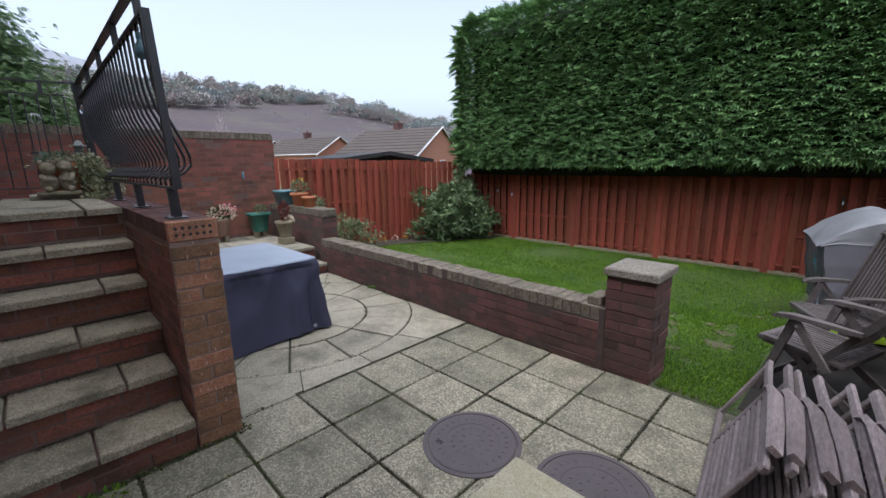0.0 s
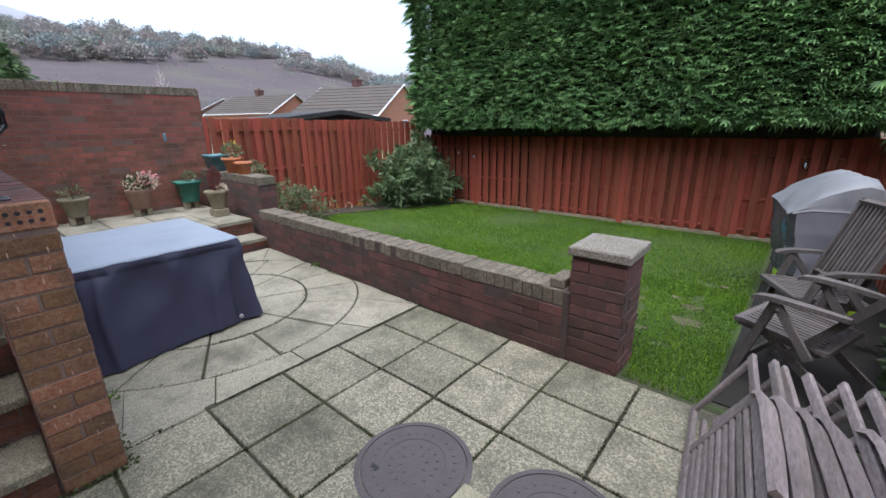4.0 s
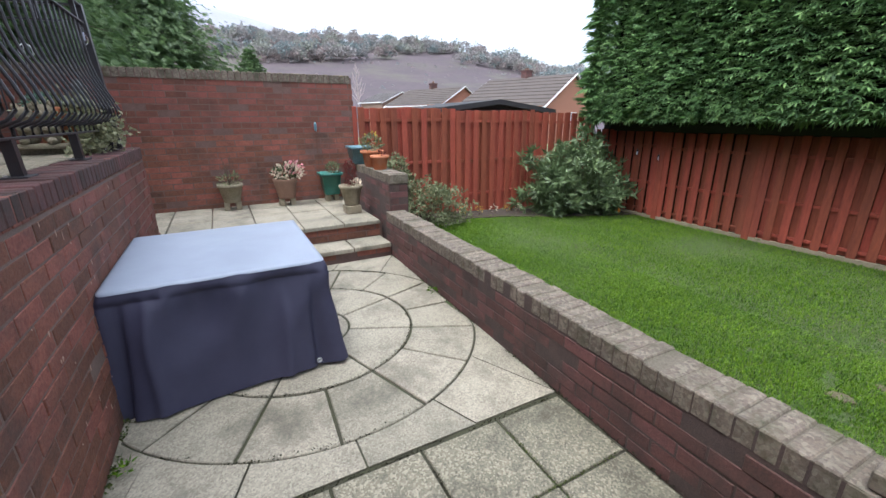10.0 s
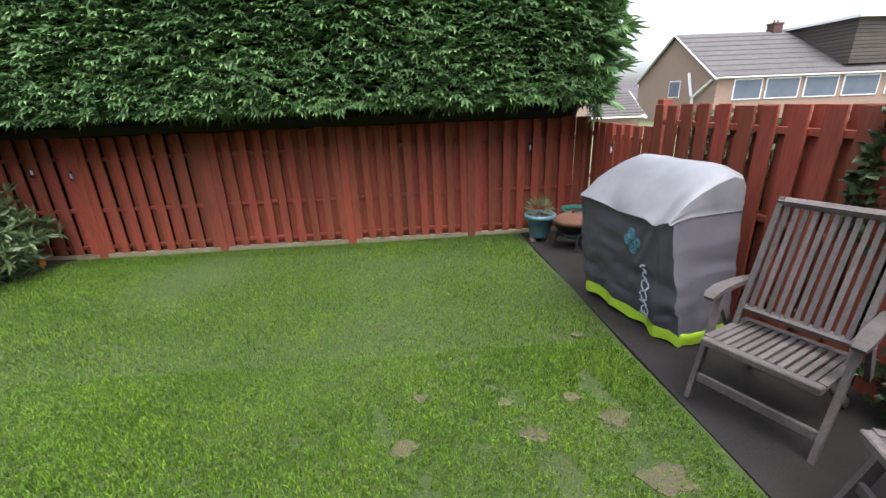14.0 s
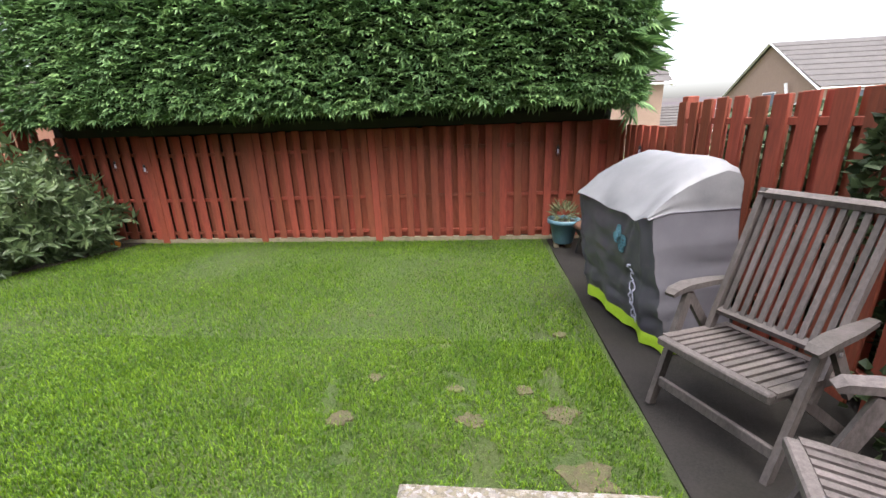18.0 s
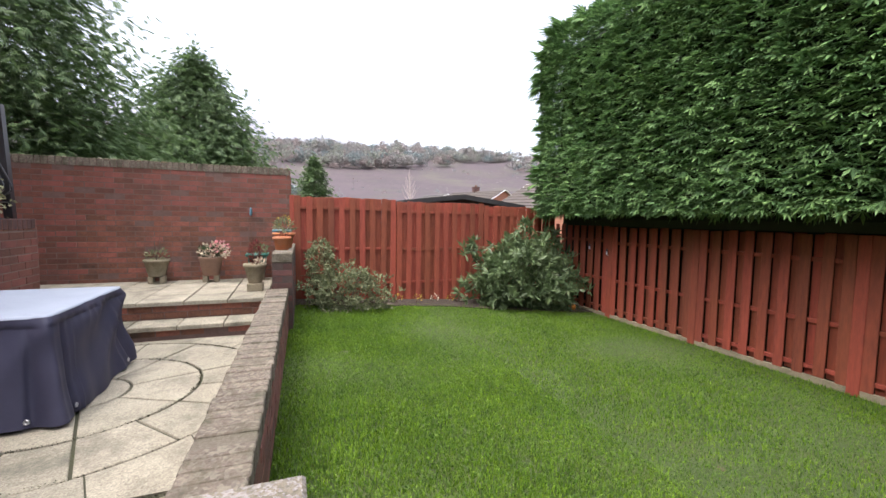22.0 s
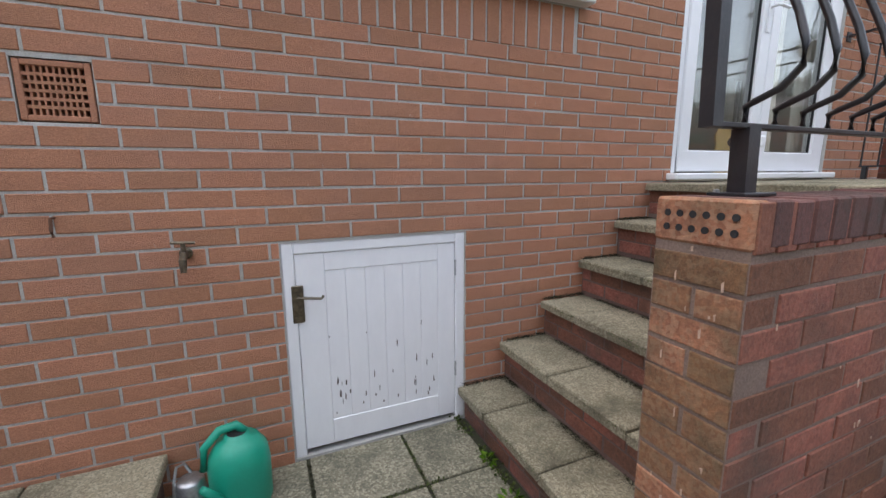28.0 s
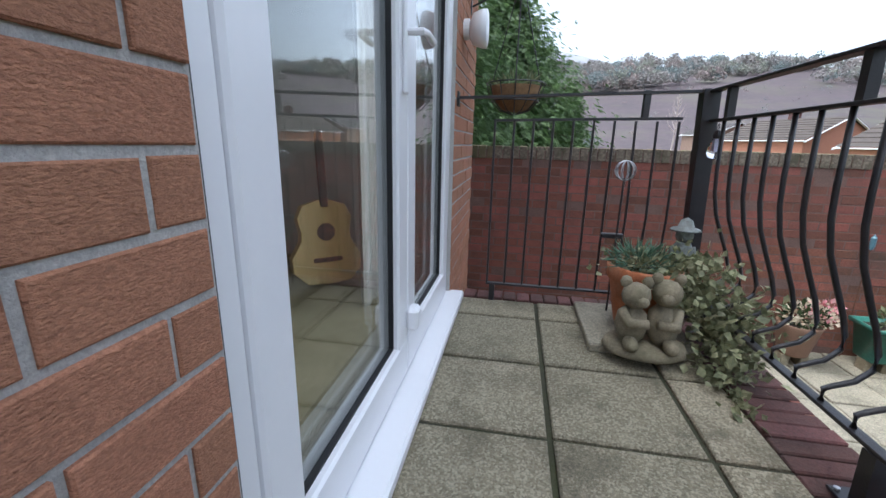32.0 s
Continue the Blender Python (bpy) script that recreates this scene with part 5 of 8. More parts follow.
# ---- houses around ----
def far_house(name, label, apex, direction, length, half, z_ridge, z_eave, wall_m, roof_m, ground=-0.9, windows=(), chimney=None):
    """A gabled house. apex: gable's foot point below the ridge's end; direction: of the ridge, away from that gable."""
    t = thing(name, label, "house")
    d = Vector((*direction, 0)).normalized()
    nrm = Vector((-d.y, d.x, 0))
    A = Vector((*apex, 0))
    B = A + d * length
    P = lambda o, side, z: tuple(o + nrm * side + Vector((0, 0, z)))
    body = Shape().add([P(A, -half, ground), P(A, half, ground), P(A, half, z_eave), P(A, 0, z_ridge - 0.08), P(A, -half, z_eave),
                        P(B, -half, ground), P(B, half, ground), P(B, half, z_eave), P(B, 0, z_ridge - 0.08), P(B, -half, z_eave)],
                       [(0, 1, 2, 3, 4), (9, 8, 7, 6, 5), (0, 4, 9, 5), (1, 6, 7, 2), (2, 7, 8, 3), (4, 3, 8, 9)])
    part("wall", body, wall_m, t)
    over, rows = 0.3, 9
    A2, B2 = A - d * over, B + d * over
    for side in (-1, 1):
        rf = Shape()
        slope = (z_ridge - z_eave) / half
        for k in range(rows):
            s0, s1 = (half + 0.35) * (1 - k / rows), (half + 0.35) * (1 - (k + 1) / rows)
            za, zb = z_ridge - slope * s0 + 0.10, z_ridge - slope * s1 + 0.04
            rf.v += [P(o, side * s0, za) for o in (A2, B2)] + [P(o, side * s1, zb) for o in (A2, B2)]
        rf.f = [(2 * k, 2 * k + 1, 2 * k + 3, 2 * k + 2) for k in range(2 * rows - 1)]
        part("roof", rf, roof_m, t)
        for o in (A2, B2):
            bb = Shape().sweep([P(o, side * (half + 0.38), z_eave - 0.13 - slope * 0.35), P(o, 0, z_ridge)], 0.06, 0.2, up=tuple(d))
            part("bargeboard", bb, RENDER_WHITE, t, "white painted bargeboard")
        part("gutter", Shape().sweep([P(A2, side * (half + 0.42), z_eave - slope * 0.35 - 0.03), P(B2, side * (half + 0.42), z_eave - slope * 0.35 - 0.03)], 0.06, sides=6), RENDER_WHITE, t)
    for u, side, z, w, h in windows:      # u along the ridge (or None: on the gable, side across)
        o = A - d * 0.03 + nrm * side if u is None else A + d * u + nrm * (side * (half + 0.03))
        ax = nrm if u is None else d
        out = -d if u is None else nrm * side
        m = Matrix((( ax.x, out.x, 0, o.x), (ax.y, out.y, 0, o.y), (0, 0, 1, z), (0, 0, 0, 1)))
        wnd = part("window", Shape().box(-w / 2, -0.02, 0, w / 2, 0.05, h, m=m), RENDER_WHITE, t)
        part("pane", Shape().box(-w / 2 + 0.08, 0.04, 0.08, w / 2 - 0.08, 0.06, h - 0.08, m=m), DARKPANE, wnd)
    if chimney is not None:
        c = A + d * chimney
        ch = part("chimney", Shape().box(c.x - 0.4, c.y - 0.4, z_ridge - 0.6, c.x + 0.4, c.y + 0.4, z_ridge + 0.55).box(c.x - 0.46, c.y - 0.46, z_ridge + 0.55, c.x + 0.46, c.y + 0.46, z_ridge + 0.67), DARKBRICK, t)
        for q in (-0.15, 0.17):
            part("chimney_pot", Shape().lathe([(0.09, 0), (0.08, 0.22), (0.1, 0.25)], 8, m=Matrix.Translation((c.x + q, c.y, z_ridge + 0.66))), DULL_CLAY, ch)
    return t


DARKPANE = mat("dark_far_glass", (0.10, 0.12, 0.15), (0.14, 0.16, 0.19), scale=1, rough=0.08, bump=0)
far_house("bungalow", "orange brick bungalow with brown tiled roof and white bargeboards", (-33.5, 33.5), (-0.91, -0.415), 9.3, 7.0, 5.6, 2.55, HOUSE_BRICK, ROOF_TILE, windows=((None, -0.6, 0.9, 1.5, 1.1),), chimney=5.2)
far_house("bungalow", "brick bungalow with dark tiled roof further down the street", (-50, 30.5), (-0.91, -0.415), 9, 5.0, 5.4, 3.2, HOUSE_BRICK, ROOF_TILE, chimney=5)
far_house("bungalow", "distant bungalow with white bargeboards", (-62, 26.7), (-0.91, -0.415), 4.5, 4.0, 5.3, 3.9, HOUSE_BUFF, GREY_TILE)
buff_house = far_house("house", "buff brick house with grey tiled roof and white trim", (22.3, 40.7), (1.0, -0.05), 22, 6.2, 6.3, 2.75, HOUSE_BUFF, GREY_TILE,
                       windows=((None, -0.6, 1.2, 1.7, 1.4), (2.4, -1, 0.9, 2.2, 1.5), (5.1, -1, 0.9, 2.6, 1.5), (8.1, -1, 0.9, 2.6, 1.5), (11.2, -1, 0.9, 2.8, 1.5), (14.6, -1, 0.9, 2.8, 1.5)), chimney=8.4)
part("downpipe", Shape().sweep([(21.9, 35.0, 2.4), (21.9, 37.0, 1.2), (21.9, 37.0, -0.9)], 0.11, sides=8), RENDER_WHITE, buff_house, "white plastic downpipe")
part("downpipe", Shape().sweep([(21.9, 37.9, 3.1), (21.9, 37.2, 1.3)], 0.11, sides=8), RENDER_WHITE, buff_house, "white plastic downpipe")
dm = thing("dormer", "tile-hung flat-roofed dormer with a white fascia", "dormer")
hung = Shape()
for k in range(12):
    hung.box(31.9 - 0.01 * (k % 2), 34.15 - 0.03, 3.2 + 0.26 * k, 44.0, 40.0, 3.2 + 0.26 * (k + 1) - 0.03)
part("dormer_wall", hung, ROOF_TILE, dm)
part("fascia", Shape().box(31.6, 33.8, 6.3, 44.4, 40.6, 6.5), RENDER_WHITE, dm)
for x in (35.2, 40.0):
    wnd = part("window", Shape().box(x, 34.0, 4.6, x + 3.0, 34.2, 6.0), RENDER_WHITE, dm)
    part("pane", Shape().box(x + 0.12, 33.97, 4.72, x + 2.88, 34.02, 5.88), DARKPANE, wnd)
far_house("house", "house with brown tiled roof half hidden by the hedge", (8.9, 31.5), (-1.0, 0.0), 9, 4.2, 6.3, 3.1, HOUSE_BUFF, GREY_TILE)
far_house("garage", "low grey-roofed building beyond the fence", (14.5, 34.0), (-1.0, 0.1), 10, 3.0, 1.8, 0.35, HOUSE_BUFF, GREY_TILE, ground=-1.2)
# shed behind the fence
shed = thing("shed", "garden shed with a black felt roof behind the fence", "shed")
part("wall", Shape().box(-10.8, 5.6, -0.5, -8.6, 8.1, 1.60), FENCE, shed)
for x in (-8.62, -10.8):
    part("gable", Shape().prism([(5.5, 1.60), (8.2, 1.60), (8.2, 1.655), (6.75, 1.815), (5.5, 1.685)], -0.01, 0.01, m=Matrix.Translation((x, 0, 0)) @ Matrix(((0, 0, 1, 0), (1, 0, 0, 0), (0, 1, 0, 0), (0, 0, 0, 1)))), FELT, shed)
s = Shape()
s.add([(-11, 5.4, 1.70), (-8.4, 5.4, 1.70), (-8.4, 6.75, 1.86), (-11, 6.75, 1.86), (-8.4, 8.3, 1.66), (-11, 8.3, 1.66)], [(0, 1, 2, 3), (3, 2, 4, 5)])
s.add([(x, y, z - 0.10) for x, y, z in s.v], [(0, 1, 2, 3), (3, 2, 4, 5)])
s.f += [(1, 2, 8, 7), (2, 4, 10, 8), (0, 1, 7, 6), (4, 5, 11, 10), (0, 3, 9, 6), (3, 5, 11, 9)]
part("roof", s, FELT, shed)

# ---- railings ----
rail = thing("terrace_railing", "black steel bow-fronted railing along the terrace edge", "railing")
RB, RT, RH = 1.415, 2.22, 2.35
RLEAN = lambda z: 0.592 - 0.035 * (z - 1.4)      # the railing leans in towards the house
xa, xb = -2.235, -5.40
prof = [(0.0, RT), (0.0, 2.0), (0.004, 1.91), (0.022, 1.81), (0.055, 1.72), (0.09, 1.63), (0.108, 1.565), (0.105, 1.52), (0.07, 1.482), (0.02, 1.462), (0.0, 1.452), (0.0, RB)]
me = Shape().sweep([(0, o + RLEAN(z), z) for o, z in prof], 0.008, sides=6).mesh("baluster", IRON, True)
n = 27
for k in range(1, n):
    part("baluster", me, IRON, rail, at=Matrix.Translation((xa + (xb - xa) * k / n, 0, 0)))


def along(z, x0, x1, w, h):
    y = RLEAN(z)
    return Shape().box(x0, y - w / 2, z - h, x1, y + w / 2, z, 0.002)


def upright(x, z0, z1, w):
    return Shape().sweep([(x, RLEAN(z0), z0), (x, RLEAN(z1), z1)], w, w, up=(1, 0, 0))


part("end_bar", upright(xa, RB - 0.012, RT, 0.034), IRON, rail)
part("top_bar", along(RT, xb, xa, 0.032, 0.012), IRON, rail)
part("bottom_bar", along(RB, xb, xa, 0.032, 0.012), IRON, rail)
part("handrail", along(RH, -5.45, -2.345, 0.044, 0.012), IRON, rail)
for x in (-2.362, -3.322, -4.263, -5.2):
    part("leg", upright(x, TERRACE, RB - 0.01, 0.042), IRON, rail)
    y = RLEAN(TERRACE)
    foot = part("foot_plate", Shape().box(x - 0.06, y - 0.045, TERRACE - 0.002, x + 0.06, y + 0.045, TERRACE + 0.006, 0.002), IRON, rail)
    for q in (-0.045, 0.045):
        part("bolt", Shape().lathe([(0.008, TERRACE + 0.005), (0.008, TERRACE + 0.012), (0.0, TERRACE + 0.014)], 6, m=Matrix.Translation((x + q, y - 0.03, 0))), ZINC, foot)
for x in (-2.362, -3.05, -3.80, -4.55, -5.25):
    part("riser_bar", upright(x, RT - 0.004, RH - 0.008, 0.03), IRON, rail)
part("corner_post", Shape().sweep([(-5.44, RLEAN(TERRACE), TERRACE), (-5.44, RLEAN(RH) - 0.01, RH + 0.004)], 0.07, 0.065, up=(1, 0, 0)), IRON, rail)
back = thing("end_railing", "black steel railing with plain uprights at the terrace end", "railing")
RX = -5.44
part("handrail", Shape().sweep([(RX, WALL_Y + 0.01, 2.31), (RX, RLEAN(RH) - 0.034, RH - 0.006)], 0.04, 0.012), IRON, back)
part("top_bar", Shape().sweep([(RX, -0.42, 2.205), (RX, 0.45, 2.225)], 0.024, 0.012), IRON, back)
part("bottom_bar", Shape().box(RX - 0.012, -0.42, 1.34, RX + 0.012, 0.46, 1.352, 0.002), IRON, back)
for k in range(10):
    y = -0.414 + k * 0.095
    part("baluster", Shape().sweep([(RX, y, 1.345), (RX, y + (0.012 if k > 6 else 0), 1.75), (RX, y, 2.21)], 0.0065, sides=5), IRON, back)
part("leg", Shape().box(RX - 0.016, -0.40, TERRACE, RX + 0.016, -0.37, 1.345, 0.002), IRON, back)
part("riser_bar", Shape().box(RX - 0.014, 0.27, 2.215, RX + 0.014, 0.30, 2.35, 0.002), IRON, back)
part("wall_plate", Shape().box(RX - 0.03, WALL_Y, 2.27, RX + 0.03, WALL_Y + 0.012, 2.34, 0.003), IRON, back)

# ---- covered garden table ----
def draped_cover():
    cx, cy, hx, hy, top = -3.81, 1.285, 0.57, 0.54, 0.69
    t = thing("covered_table", "square garden table under a navy fitted cover", "table cover")
    n = 288
    rc = 0.035
    def rim(k, grow, r):
        """Point on a rounded rectangle, by length along it from the middle of the +x side."""
        a, b, q = hx + grow - rc, hy + grow - rc, rc * math.pi / 2
        u = (k / n * (4 * a + 4 * b + 4 * q)) % (4 * a + 4 * b + 4 * q)
        for px, py, dx, dy, ln, ang in ((a + rc, 0, 0, 1, b, 0), (a, b, 0, 0, q, 0), (a, b + rc, -1, 0, 2 * a, 0), (-a, b, 0, 0, q, 90), (-a - rc, b, 0, -1, 2 * b, 0),
                                        (-a, -b, 0, 0, q, 180), (-a, -b - rc, 1, 0, 2 * a, 0), (a, -b, 0, 0, q, 270), (a + rc, -b, 0, 1, b, 0)):
            if u <= ln:
                if dx or dy:
                    return px + dx * u, py + dy * u
                t_ = radians(ang) + u / rc
                return px + rc * math.cos(t_), py + rc * math.sin(t_)
            u -= ln
        return a + rc, 0.0
    g = random.Random(4)
    folds = [(g.uniform(0, math.tau), g.uniform(0.05, 0.16), g.uniform(-0.8, 0.8)) for _ in range(18)]
    folds += [(math.radians(45 + 90 * q + e), 0.03, v) for q in range(4) for e, v in ((-9, -1.5), (7, -1.6), (-2, 0.6), (16, 0.9), (-20, 0.8))]
    rows = [(0.0, top - 0.004), (0.006, top - 0.03), (0.012, top - 0.058), (0.006, top - 0.064), (0.010, top - 0.075), (0.014, 0.56), (0.018, 0.50), (0.023, 0.43), (0.028, 0.36), (0.034, 0.29), (0.040, 0.22), (0.047, 0.16), (0.055, 0.10), (0.060, 0.05), (0.062, 0.018)]
    side = Shape()
    for i, (gr, z) in enumerate(rows):
        f = i / (len(rows) - 1)
        for k in range(n):
            a = math.tau * k / n
            lean = a + 0.10 * math.sin(5 * a) * f
            w = sum(amp * math.exp(-(((lean - c0 + math.pi) % math.tau - math.pi) / wd) ** 2) for c0, wd, amp in folds)
            x0_, y0_ = rim(k, 0.0, 1)
            crease = 1 - abs(noise.noise(Vector((x0_ * 2.3 + z * 1.6, y0_ * 2.3 - z * 1.2, z * 1.1 + 3)))) * 2.2
            x, y = rim(k, gr + 0.032 * f * w * min(1, f * 2) + (0.004 * math.sin(a * 46) * math.exp(-((i - 3) / 1.2) ** 2)) + 0.068 * (crease - 0.6) * min(1, f * 3) * (1.15 - f) + 0.010 * noise.noise(Vector((x0_ * 5, y0_ * 5, z * 3))) * f, 1)
            side.v.append((cx + x, cy + y, z + (0.012 * math.sin(3 * a) if i == len(rows) - 1 else 0) + 0.006 * w * f))
    side.f = [(i * n + k, i * n + (k + 1) % n, (i + 1) * n + (k + 1) % n, (i + 1) * n + k) for i in range(len(rows) - 1) for k in range(n)]
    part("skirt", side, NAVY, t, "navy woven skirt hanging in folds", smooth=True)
    tp = Shape()
    for gr, z in ((0.002, top - 0.012), (0.0, top), (-0.02, top + 0.004)):
        for k in range(n):
            x, y = rim(k, gr, 1)
            tp.v.append((cx + x, cy + y, z))
    m = 12
    for r in range(1, m):
        for k in range(n):
            x, y = rim(k, -0.02, 1)
            f = 1 - r / m
            z = top + 0.004 - 0.010 * math.sin(math.pi * f) * (0.6 + 0.4 * noise.noise(Vector((x * f * 3, y * f * 3, 2))))
            tp.v.append((cx + x * f, cy + y * f, z))
    rr = 3 + m - 1
    tp.f = [(i * n + k, i * n + (k + 1) % n, (i + 1) * n + (k + 1) % n, (i + 1) * n + k) for i in range(rr - 1) for k in range(n)]
    tp.f.append(tuple((rr - 1) * n + k for k in range(n)))
    part("top_panel", tp, SHEEN_TOP, t, "fabric top with sky sheen painted in as pale grey-blue", smooth=True)
    for x, y, ax in ((cx + hx + 0.064, cy - 0.46, 0), (cx + hx + 0.064, cy + 0.44, 0), (cx + 0.44, cy + hy + 0.062, 1), (cx - 0.46, cy + hy + 0.062, 1)):
        m = Matrix.Translation((x, y, 0.075)) @ (Matrix.Rotation(radians(90), 4, "Y") if ax == 0 else Matrix.Rotation(radians(-90), 4, "X"))
        part("eyelet", Shape().lathe([(0.007, -0.004), (0.008, 0.003), (0.016, 0.003), (0.017, -0.004)], 12, m=m), ZINC, t, "metal eyelet", smooth=True)
    for sx in (-1, 1):
        for sy in (-1, 1):
            part("leg", Shape().box(cx + sx * 0.5 - 0.03, cy + sy * 0.47 - 0.03, 0.0, cx + sx * 0.5 + 0.03, cy + sy * 0.47 + 0.03, top - 0.02), TEAK, t)


draped_cover()
for i, (x, y) in enumerate(MAN):
    mh = thing("manhole_cover", "round brown cast iron manhole cover set in the paving", "manhole cover", "manhole covers")
    M = Matrix.Translation((x, y, 0))
    part("rim", Shape().lathe([(0.272, -0.01), (0.272, 0.006), (0.248, 0.007), (0.246, 0.0)], 40, m=M), MANHOLE, mh)
    part("lid", Shape().lathe([(0.243, -0.005), (0.243, 0.006), (0.235, 0.009), (0.15, 0.009), (0.148, 0.007), (0.0, 0.007)], 40, m=M), MANHOLE, mh)
    st = Shape()
    for rr, kn in ((0.06, 8), (0.11, 16), (0.19, 28)):
        for k in range(kn):
            a = math.tau * k / kn
            st.box(-0.008, -0.004, 0.0, 0.008, 0.004, 0.0035, m=M @ Matrix.Rotation(a, 4, "Z") @ Matrix.Translation((rr, 0, 0.0085 if rr > 0.15 else 0.0065)))
    tagged(part("raised_pattern", st, MANHOLE, mh), kind="stuff")
    part("key_hole", Shape().box(-0.02, -0.012, 0.008, 0.02, 0.012, 0.011, m=M @ Matrix.Translation((-0.12, -0.13, 0))), BLACK, mh)

# ---- folding garden chairs ----
def bar(p, q, w, h, up=(0, 0, 1)):
    return Shape().sweep([p, q], w, h, up=up)


def armchair(recline=0.0):
    """Open folding armchair. Local: faces -y, feet on z = 0, origin between the front feet. recline: how far its back leans further."""
    by, bz = recline, -0.45 * recline
    c = thing("folding_armchair", "weathered grey teak folding armchair standing open", "chair", "garden armchairs")
    for s in (-1, 1):
        x = s * 0.262
        part("front_leg", bar((x, 0, 0), (x, 0.155, 0.555), 0.024, 0.045, (0, 1, 0)), TEAK, c)
        part("rear_leg", bar((s * 0.21, 0.10, 0.36), (s * 0.21, 0.58, 0.0), 0.022, 0.045, (0, 1, 0)), TEAK, c)
        part("arm_brace", bar((s * 0.284, 0.17, 0.555), (s * 0.284, 0.36, 0.30), 0.022, 0.042, (0, 1, 0)), TEAK, c)
        part("back_stile", bar((s * 0.226, 0.25, 0.26), (s * 0.226, 0.505 + by, 1.01 + bz), 0.024, 0.040, (0, 1, 0)), TEAK, c)
        part("seat_rail", bar((s * 0.215, -0.02, 0.362), (s * 0.215, 0.38, 0.325), 0.024, 0.045), TEAK, c)
        arm = Shape().sweep([(s * 0.276, 0.05, 0.556), (s * 0.278, 0.075, 0.570), (s * 0.278, 0.15, 0.583), (s * 0.272, 0.30, 0.582), (s * 0.255, 0.47, 0.572)],
                            [0.044, 0.058, 0.062, 0.055, 0.034], [0.018, 0.026, 0.028, 0.026, 0.024])
        part("arm", arm, TEAK, c)
        part("bolt", Shape().lathe([(0.009, 0.0), (0.009, 0.004), (0.0, 0.006)], 8, m=Matrix.Translation((s * 0.296, 0.185, 0.53)) @ Matrix.Rotation(radians(90 * s), 4, "Y")), ZINC, c)
    for k in range(11):
        x = -0.185 + 0.037 * k
        part("seat_slat", bar((x, -0.004, 0.380), (x, 0.385, 0.345), 0.024, 0.015), TEAK, c)
    part("seat_back", bar((-0.235, 0.40, 0.343), (0.235, 0.40, 0.343), 0.04, 0.028), TEAK, c)
    for s in (-1, 1):
        part("seat_side", bar((s * 0.222, -0.01, 0.381), (s * 0.222, 0.41, 0.343), 0.034, 0.022), TEAK, c)
    part("seat_front", Shape().box(-0.235, -0.045, 0.350, 0.235, -0.002, 0.388, 0.006), TEAK, c)
    part("cross_bar", Shape().box(-0.25, 0.018, 0.10, 0.25, 0.040, 0.148, 0.004), TEAK, c)
    part("back_bottom_rail", bar((-0.215, 0.318 + 0.26 * by, 0.455 + 0.26 * bz), (0.215, 0.318 + 0.26 * by, 0.455 + 0.26 * bz), 0.045, 0.022, (0, -0.34, 1)), TEAK, c)
    part("back_top_rail", bar((-0.238, 0.497 + by, 0.992 + bz), (0.238, 0.497 + by, 0.992 + bz), 0.046, 0.026, (0, -0.34, 1)), TEAK, c)
    for k in range(11):
        x = -0.19 + 0.038 * k
        part("back_slat", bar((x, 0.318 + 0.26 * by, 0.455 + 0.26 * bz), (x, 0.495 + 0.98 * by, 0.986 + 0.98 * bz), 0.021, 0.012, (0, 1, 0)), TEAK, c)
    return c


AT1 = Matrix.Translation((0.045, 4.30, lawn_z(4.30) + 0.012)) @ Matrix.Rotation(radians(-63), 4, "Z")
AT2 = Matrix.Translation((-0.045, 3.605, lawn_z(3.6) + 0.012)) @ Matrix.Rotation(radians(-111), 4, "Z")
chair = armchair()
chair.matrix_basis = AT1
chair = armchair(0.20)
chair.matrix_basis = AT2
tagged(chair, "weathered grey teak folding armchair with its back reclined", "chair", "garden armchairs")


def folded_chair():
    """Folded flat, standing on its long edge. Local: y along its length, z across its width, x its thickness."""
    c = thing("folded_chair", "weathered grey teak chair folded flat and stacked", "chair", "stacked folded chairs")
    for z in (0.02, 0.43):
        part("back_stile", Shape().box(0.0, 0.0, z, 0.024, 1.02, z + 0.04, 0.005), TEAK_PALE, c)
    for k in range(9):
        z = 0.075 + 0.039 * k
        part("back_slat", Shape().box(0.004, 0.06, z, 0.018, 0.62, z + 0.024, 0.003), TEAK_PALE, c)
    for y in (0.03, 0.62, 0.96):
        part("back_rail", Shape().box(0.002, y, 0.05, 0.022, y + 0.045, 0.44, 0.004), TEAK_PALE, c)
    for z in (0.05, 0.40):
        part("seat_rail", Shape().box(0.034, 0.08, z, 0.058, 0.62, z + 0.04, 0.004), TEAK_PALE, c)
    for k in range(9):
        y = 0.12 + 0.05 * k
        part("seat_slat", Shape().box(0.036, y, 0.06, 0.052, y + 0.028, 0.43, 0.003), TEAK_PALE, c)
    for z in (0.0, 0.475):
        part("leg", Shape().box(0.062, 0.02, z, 0.086, 0.98, z + 0.042, 0.004), TEAK_PALE, c)
    for z, dx in ((0.505, 0.0), (0.53, 0.055)):
        arm = Shape().sweep([(0.01 + dx, 0.06, z), (0.012 + dx, 0.30, z + 0.006), (0.012 + dx, 0.52, z + 0.004), (0.012 + dx, 0.60, z - 0.012), (0.012 + dx, 0.655, z - 0.05)],
                            [0.046, 0.058, 0.064, 0.064, 0.05], [0.026, 0.028, 0.028, 0.026, 0.022], up=(0.25, 0, 1))
        part("arm", arm, TEAK_PALE, c)
    return c


